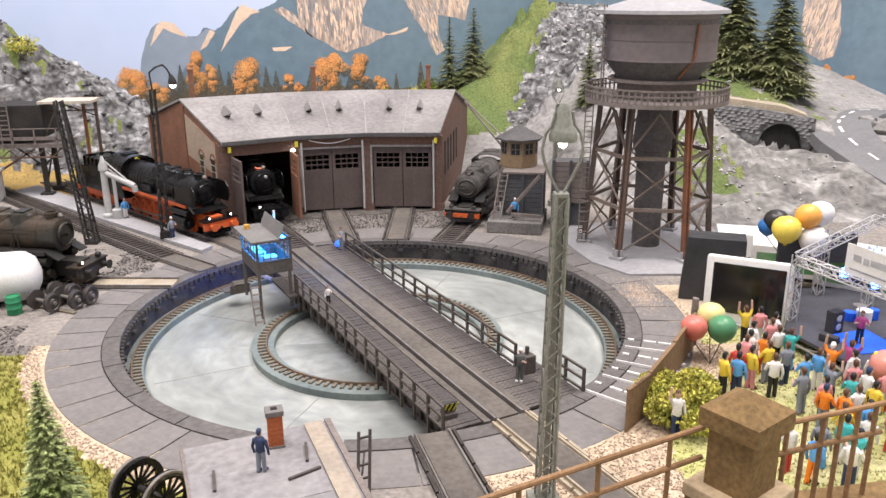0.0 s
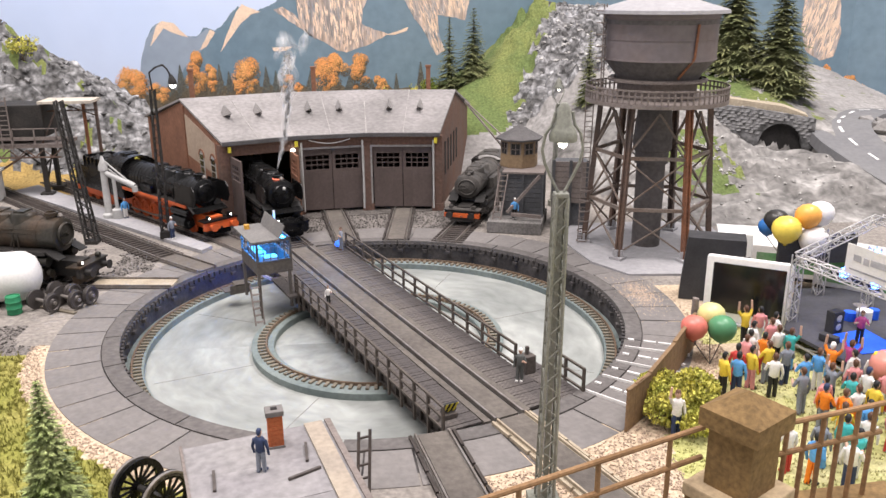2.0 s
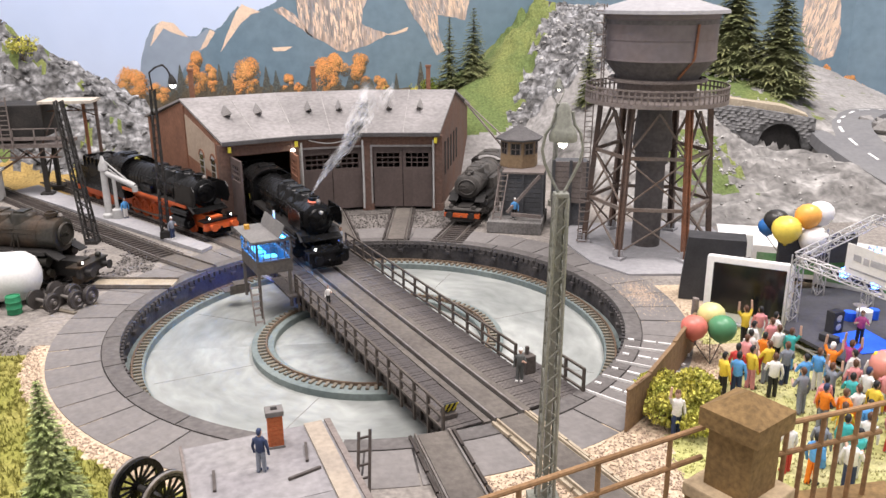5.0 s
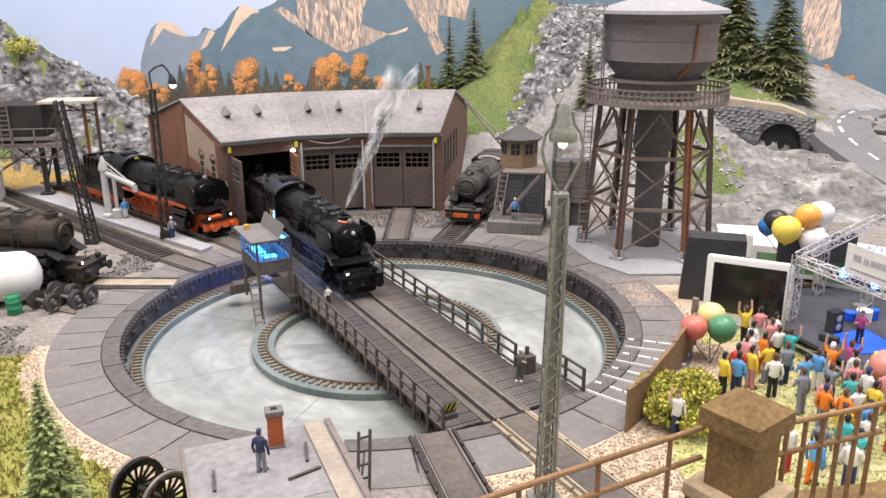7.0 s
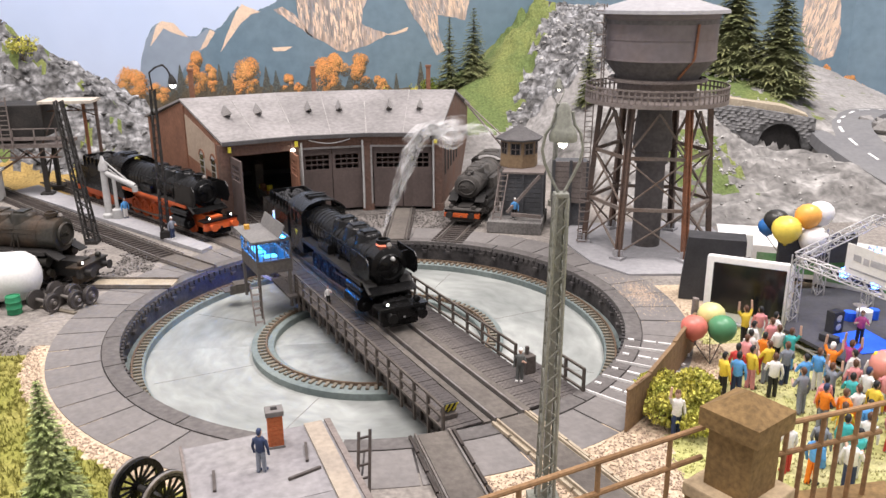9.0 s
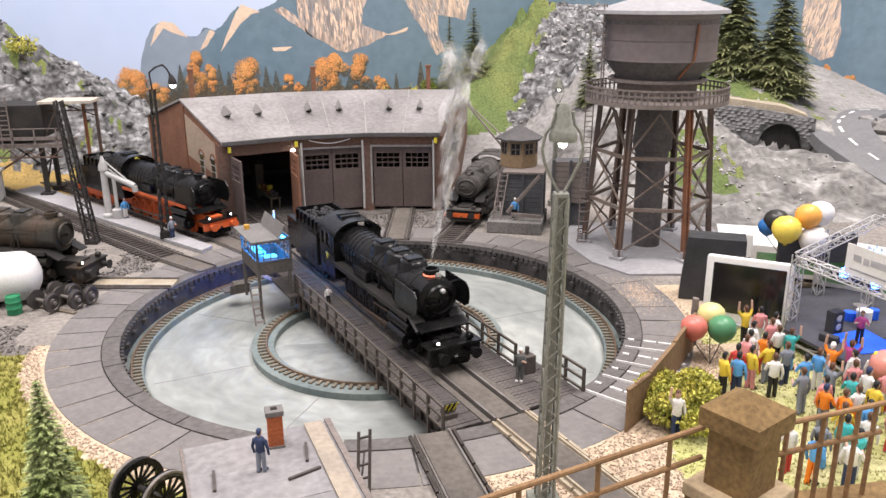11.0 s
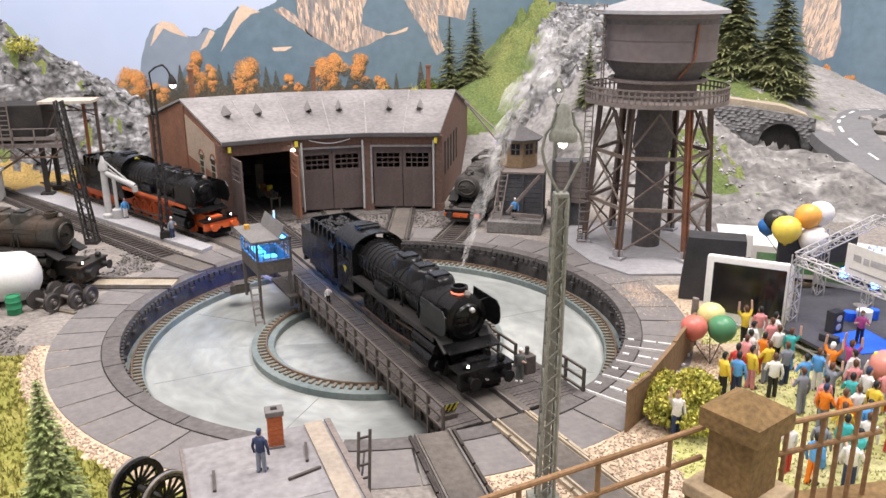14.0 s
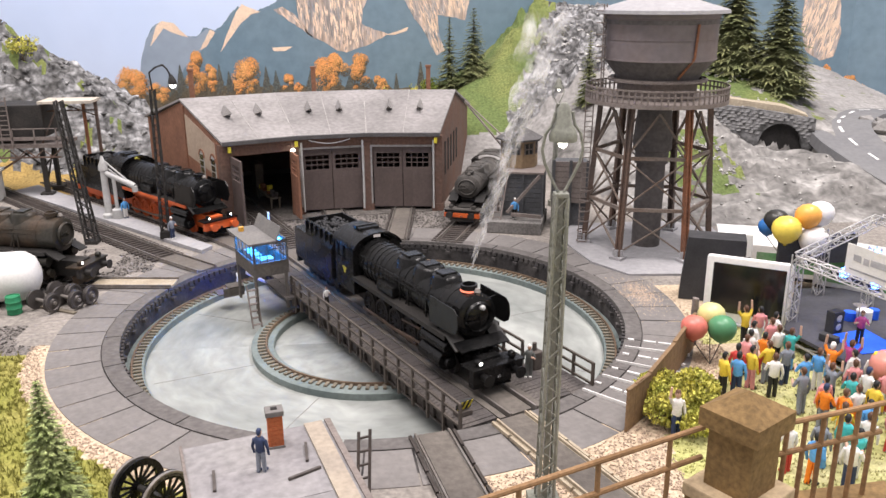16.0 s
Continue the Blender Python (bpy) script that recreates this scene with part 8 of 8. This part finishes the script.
for r in (27.0, 35.8, 47.4):
    bm = B()
    box(bm, -0.35, 0.35, -0.34, -0.2, 0, Z_EAVE if r != 35.8 else Z_RIDGE - 0.4)
    part("pilaster", bm, BRICK, shed, at=cp(*PT(r, SHED_A[0]), 0, SHED_A[0] + 180))
for k in range(5):
    bm = B()
    box(bm, -0.35, 0.35, -0.25, -0.2, 2.8, 6.0)
    part("side_slot", bm, DARKHOLE, shed, "narrow dark window slot", at=cp(*PT(29.5 + 2.1 * k, SHED_A[-1]), 0, SHED_A[-1]))
for i, (x, y) in enumerate(((-21.6, 52.5), (-7.0, 53.5), (7.2, 53.5))):
    t = thing("shed_chimney", "slim red-brown chimney behind the shed ridge", "chimney", cp(x, y), "shed chimneys")
    bm = B()
    box(bm, -0.26, 0.26, -0.26, 0.26, 0, 10.9)
    part("shaft", bm, BRICK, t)
    bm = B()
    box(bm, -0.34, 0.34, -0.34, 0.34, 10.9, 11.15)
    part("crown_course", bm, BRICK, t)
for a in (119.2, 105.6, 76.9):
    bm = B()
    rod(bm, (0, 0, 0), (0, 0, 0.5), 0.16, 10)
    tagged(part("gable_lamp", bm, YELLOW, shed, "small yellow lamp under the eaves", at=cp(*PT(R_FRONT - 0.6, a), 6.5)))
bm = B()
rod(bm, (0, 0, 0), (0, 0, 0.2), 0.2, 12)
part("door_lamp", bm, LAMP_GLOW, shed, "bright lamp over the open door", at=cp(*PT(R_FRONT - 0.6, 106.4), 6.1))
bm = B()
prism(bm, [PT(25.9, 118.9), PT(25.9, 77.6), PT(47.8, 76.8), PT(47.8, 119.8)][::-1], -0.05, 0.02)
part("shed_floor", bm, BALLAST, shed)

bench = thing("workbench", "cluttered wooden workbench inside the open shed stall", "workbench", cp(*PT(31.5, 109.2), 0, 112))
bm = B()
box(bm, -2.5, 2.5, -0.5, 0.5, 1.0, 1.15)
part("bench_top", bm, TIE_SAND, bench)
for x in (-2.3, 2.3):
    for y in (-0.4, 0.4):
        bm = B()
        box(bm, x - 0.08, x + 0.08, y - 0.08, y + 0.08, 0.02, 1.0)
        part("leg", bm, TIE_SAND, bench)
rnd = random.Random(9)
for k in range(7):
    bm = B()
    box(bm, -0.2, 0.2, -0.2, 0.2, 0, rnd.uniform(0.2, 0.7))
    part("tool_box", bm, rnd.choice((RUST, GREYWHITE, GIRDER, YELLOW)), bench, at=cp(-2.1 + 0.7 * k, rnd.uniform(-0.2, 0.2), 1.15, rnd.uniform(0, 90)))
cab3 = thing("tool_cabinet", "tall pale tool cabinet inside the shed", "cabinet", cp(*PT(35.5, 109.5), 0, 110))
bm = B()
box(bm, -1, 1, -0.4, 0.4, 0.02, 3.4, bevel=0.05)
part("body", bm, TIE_SAND, cab3)
bm = B()
curve_rod(bm, [(*PT(25.6, 103.0 - 0.7 * k), 7.0 - 0.35 * math.sin(math.pi * k / 12)) for k in range(13)], 0.04, 5)
part("cable", bm, WHITE, shed, "slack white cable under the eaves")
for a in (104.6, 92.1, 77.4):
    bm = B()
    rod(bm, (0, 0, 0.3), (0, 0, 6.8), 0.09, 8)
    part("downpipe", bm, GREYWHITE, shed, "pale downpipe", at=cp(*PT(25.75, a), 0))

# ---- layout frame and hall floor ----
FASCIA = M("fascia_board", (0.1, 0.09, 0.08), 0.6, 0.1, 6, 0.1)
table = thing("layout_table", "dark wooden frame carrying the model landscape", "table", cp(0, 0), kind="structure")
for x0, x1, y0, y1 in ((-72, 92, -47.5, -46), (-73.5, -72, -47.5, 73), (92, 93.5, -47.5, 73), (-72, 92, 73, 74.5)):
    bm = B()
    box(bm, x0, x1, y0, y1, -14, 0.2)
    part("side_board", bm, FASCIA, table)
for x in (-70, 10, 90):
    for y in (-45, 71):
        bm = B()
        box(bm, x - 3, x + 3, y - 3, y + 3, -90, -3)
        part("table_leg", bm, FASCIA, table)
bm = B()
box(bm, -300, 300, -300, 300, -92, -90)
tagged(part("floor", bm, M("hall_floor", (0.22, 0.21, 0.2), 0.6, 0.1, 20, 0.05)), "grey exhibition hall floor", "floor", kind="structure")


# ---- steam from the chimney: rigid wisps ----
STEAM = bpy.data.materials.new("steam")
STEAM.use_nodes = True
nt = STEAM.node_tree
bs = nt.nodes["Principled BSDF"]
bs.inputs["Base Color"].default_value = (0.9, 0.9, 0.9, 1)
bs.inputs["Roughness"].default_value = 1.0
bs.inputs["Specular IOR Level"].default_value = 0.0
tcs = nt.nodes.new("ShaderNodeTexCoord")
mps = nt.nodes.new("ShaderNodeMapping")
mps.inputs["Scale"].default_value = (1, 1, 0.4)
no = nt.nodes.new("ShaderNodeTexNoise")
no.inputs["Scale"].default_value = 150.0
no.inputs["Detail"].default_value = 5.0
ois = nt.nodes.new("ShaderNodeObjectInfo")
nt.links.new(tcs.outputs["Object"], mps.inputs["Vector"])
nt.links.new(ois.outputs["Random"], mps.inputs["Location"])
nt.links.new(mps.outputs[0], no.inputs["Vector"])
mr = nt.nodes.new("ShaderNodeMapRange")
for i, v in ((1, 0.41), (2, 0.7), (3, 0.0), (4, 0.36)):
    mr.inputs[i].default_value = v
nt.links.new(no.outputs[0], mr.inputs[0])
# thin towards both ends of a wisp
sep = nt.nodes.new("ShaderNodeSeparateXYZ")
ab = nt.nodes.new("ShaderNodeMath")
ab.operation = "ABSOLUTE"
tp = nt.nodes.new("ShaderNodeMapRange")
for i, v in ((1, 0.004), (2, 0.0125), (3, 1.0), (4, 0.0)):
    tp.inputs[i].default_value = v
ml = nt.nodes.new("ShaderNodeMath")
ml.operation = "MULTIPLY"
nt.links.new(tcs.outputs["Object"], sep.inputs[0])
nt.links.new(sep.outputs[2], ab.inputs[0])
nt.links.new(ab.outputs[0], tp.inputs[0])
nt.links.new(tp.outputs[0], ml.inputs[0])
nt.links.new(mr.outputs[0], ml.inputs[1])
nt.links.new(ml.outputs[0], bs.inputs["Alpha"])
WISPS = []
for k in range(11):
    for strand in range(3):
        rnd = random.Random(100 + 3 * k + strand)
        wide = 0.13 + 0.045 * k
        r0, ph, prev = rnd.uniform(0.6, 1.0) * wide, rnd.random() * 9, None
        bm = B()
        for i in range(15):
            f = i / 14
            n3 = noise.noise_vector(Vector((ph, f * 1.9, k * 3.1)))
            c = Vector((n3.x * wide * 1.2, n3.y * wide * 1.2, -1.25 + 2.5 * f))
            r = r0 * math.sin(math.pi * (0.1 + 0.8 * f)) ** 0.5 * (0.7 + 0.7 * abs(n3.z))
            ring = [bm.verts.new(c + Vector((r * math.cos(a * 0.785), r * math.sin(a * 0.785), 0))) for a in range(8)]
            if prev:
                for a in range(8):
                    bm.faces.new((prev[a], prev[(a + 1) % 8], ring[(a + 1) % 8], ring[a]))
            prev = ring
        spread = Vector((rnd.uniform(-1, 1), rnd.uniform(-1, 1), rnd.uniform(-0.5, 0.5))) * wide * (1.0 + 0.1 * k if strand else 0.3)
        wisp = tagged(part("steam_wisp", bm, STEAM, smooth=True), "thin white wisp of steam rising above the locomotive", "steam", "steam plume")
        WISPS.append((wisp, (k + 0.33 * strand) / 11, spread))


# ---- what moves ----
# distance of the smokebox front along the bridge axis, in centimetres
RUN = [(0.0, -24.6), (0.5, -23.2), (1.0, -21.95), (1.5, -20.7), (2.0, -19.35), (2.5, -18.0), (3.0, -16.65), (3.5, -15.15), (4.0, -13.65), (6.5, -5.85), (7.0, -4.35), (7.5, -2.8), (8.0, -1.25),
       (8.5, 0.35), (9.0, 2.0), (11.5, 10.05), (11.8, 11.0), (12.0, 11.45), (12.2, 11.58), (12.5, 11.6), (16.0, 11.6)]
SWING = [(0.0, 0.0), (14.5, 0.0), (14.7, 0.12), (15.0, 0.6), (15.25, 1.05), (15.5, 1.6), (15.75, 2.3), (16.0, 3.1)]


# the plume's bend: how far three points of it lie from the chimney mouth, across and up
PLUME = [(1.5, (0.0, 3.3), (0.2, 5.2), (0.3, 7.4)), (2, (0.6, 2.5), (1.1, 6.2), (1.7, 11.0)), (3, (1.3, 1.3), (2.1, 3.3), (3.4, 7.4)), (4, (0.8, 1.2), (3.2, 3.3), (5.2, 5.5)),
         (6.5, (0.6, 1.6), (2.5, 4.8), (4.0, 10.2)), (8, (0.4, 1.3), (1.9, 5.3), (4.0, 7.4)), (9, (0.4, 1.6), (2.5, 6.3), (5.5, 6.4)), (11.5, (0.3, 1.9), (1.1, 8.8), (0.7, 12.9)),
         (12.5, (0.3, 2.0), (1.8, 8.4), (1.9, 13.2)), (13.4, (0.4, 2.0), (2.8, 8.8), (6.2, 12.6)), (14.2, (0.4, 1.7), (2.0, 7.6), (5.1, 12.9)), (15, (0.4, 2.0), (2.7, 7.5), (5.4, 12.1)),
         (16, (0.4, 2.0), (1.6, 5.2), (3.8, 13.2))]


def between(rows, t):
    for (a, u), (b, v) in zip(rows, rows[1:]):
        if t <= b:
            return u + (v - u) * (t - a) / (b - a)
    return rows[-1][1]


def plume_at(t, f):
    """Place and direction on the plume at the fraction f of its length, from the chimney mouth."""
    t = max(t, PLUME[0][0])
    for a, b in zip(PLUME, PLUME[1:]):
        if t <= b[0]:
            break
    u = min(1.0, (t - a[0]) / (b[0] - a[0]))
    pts = [Vector((0, 0, 0))] + [Vector((p[0] + (q[0] - p[0]) * u, 0, p[1] + (q[1] - p[1]) * u)) for p, q in zip(a[1:], b[1:])]
    pts = [Vector((p.x, 0.12 * p.x, p.z)) for p in pts]
    lengths = [(q - p).length for p, q in zip(pts, pts[1:])]

    def along(g):
        run = g * sum(lengths)
        for k, ln in enumerate(lengths):
            if run <= ln or k == 2:
                return pts[k] + (pts[k + 1] - pts[k]) * (run / ln)
            run -= ln

    g = 0.1 + 0.9 * f
    low, mid, high = along(max(0, g - 0.12)), along(g), along(g + 0.12)
    return (low + mid * 2 + high) / 4, (high - low).normalized()


def motions():
    for ob in (bridge, cabin):
        walk(ob, [(t, cp(0, 0, 0, TURN + a)) for t, a in SWING])
    times = [t for t, _ in RUN if t < 14] + [t for t, _ in SWING if t > 14]
    walk(engine, [(t, on_bridge(between(RUN, t), between(SWING, t))) for t in times])
    ticks = [i * 0.25 for i in range(49)] + [12.5, 16.0]
    for wheel, r in engine_wheels:
        m = wheel.matrix_basis.copy()
        walk(wheel, [(t, m @ Matrix.Rotation((between(RUN, t) + 24.6) / r, 4, "Y")) for t in ticks])
    for wisp, f, spread in WISPS:
        rows = []
        for i in range(65):
            t = i * 0.25
            top = on_bridge(between(RUN, t) - 0.85, between(SWING, t)).translation / CM + Vector((0, 0, 5.36))
            p, d = plume_at(t, f)
            wave = 0.12 * (0.3 + f) * math.sin(2.1 * t + 9 * f)
            p = top + p + spread + Vector((wave, 0.5 * wave, 0))
            inside_box = on_bridge(between(RUN, t) - 1.2 - 4.0 * f, 0).translation / CM + Vector((0, 0, 3.6))
            g = smooth(0.9, 1.6, t)
            p = inside_box + (p - inside_box) * g
            q = Vector((0, 0, 1)).lerp(d, g).to_track_quat("Z", "Y").to_matrix().to_4x4()
            rows.append((t, Matrix.Translation(p * CM) @ q))
        walk(wisp, rows)


motions()
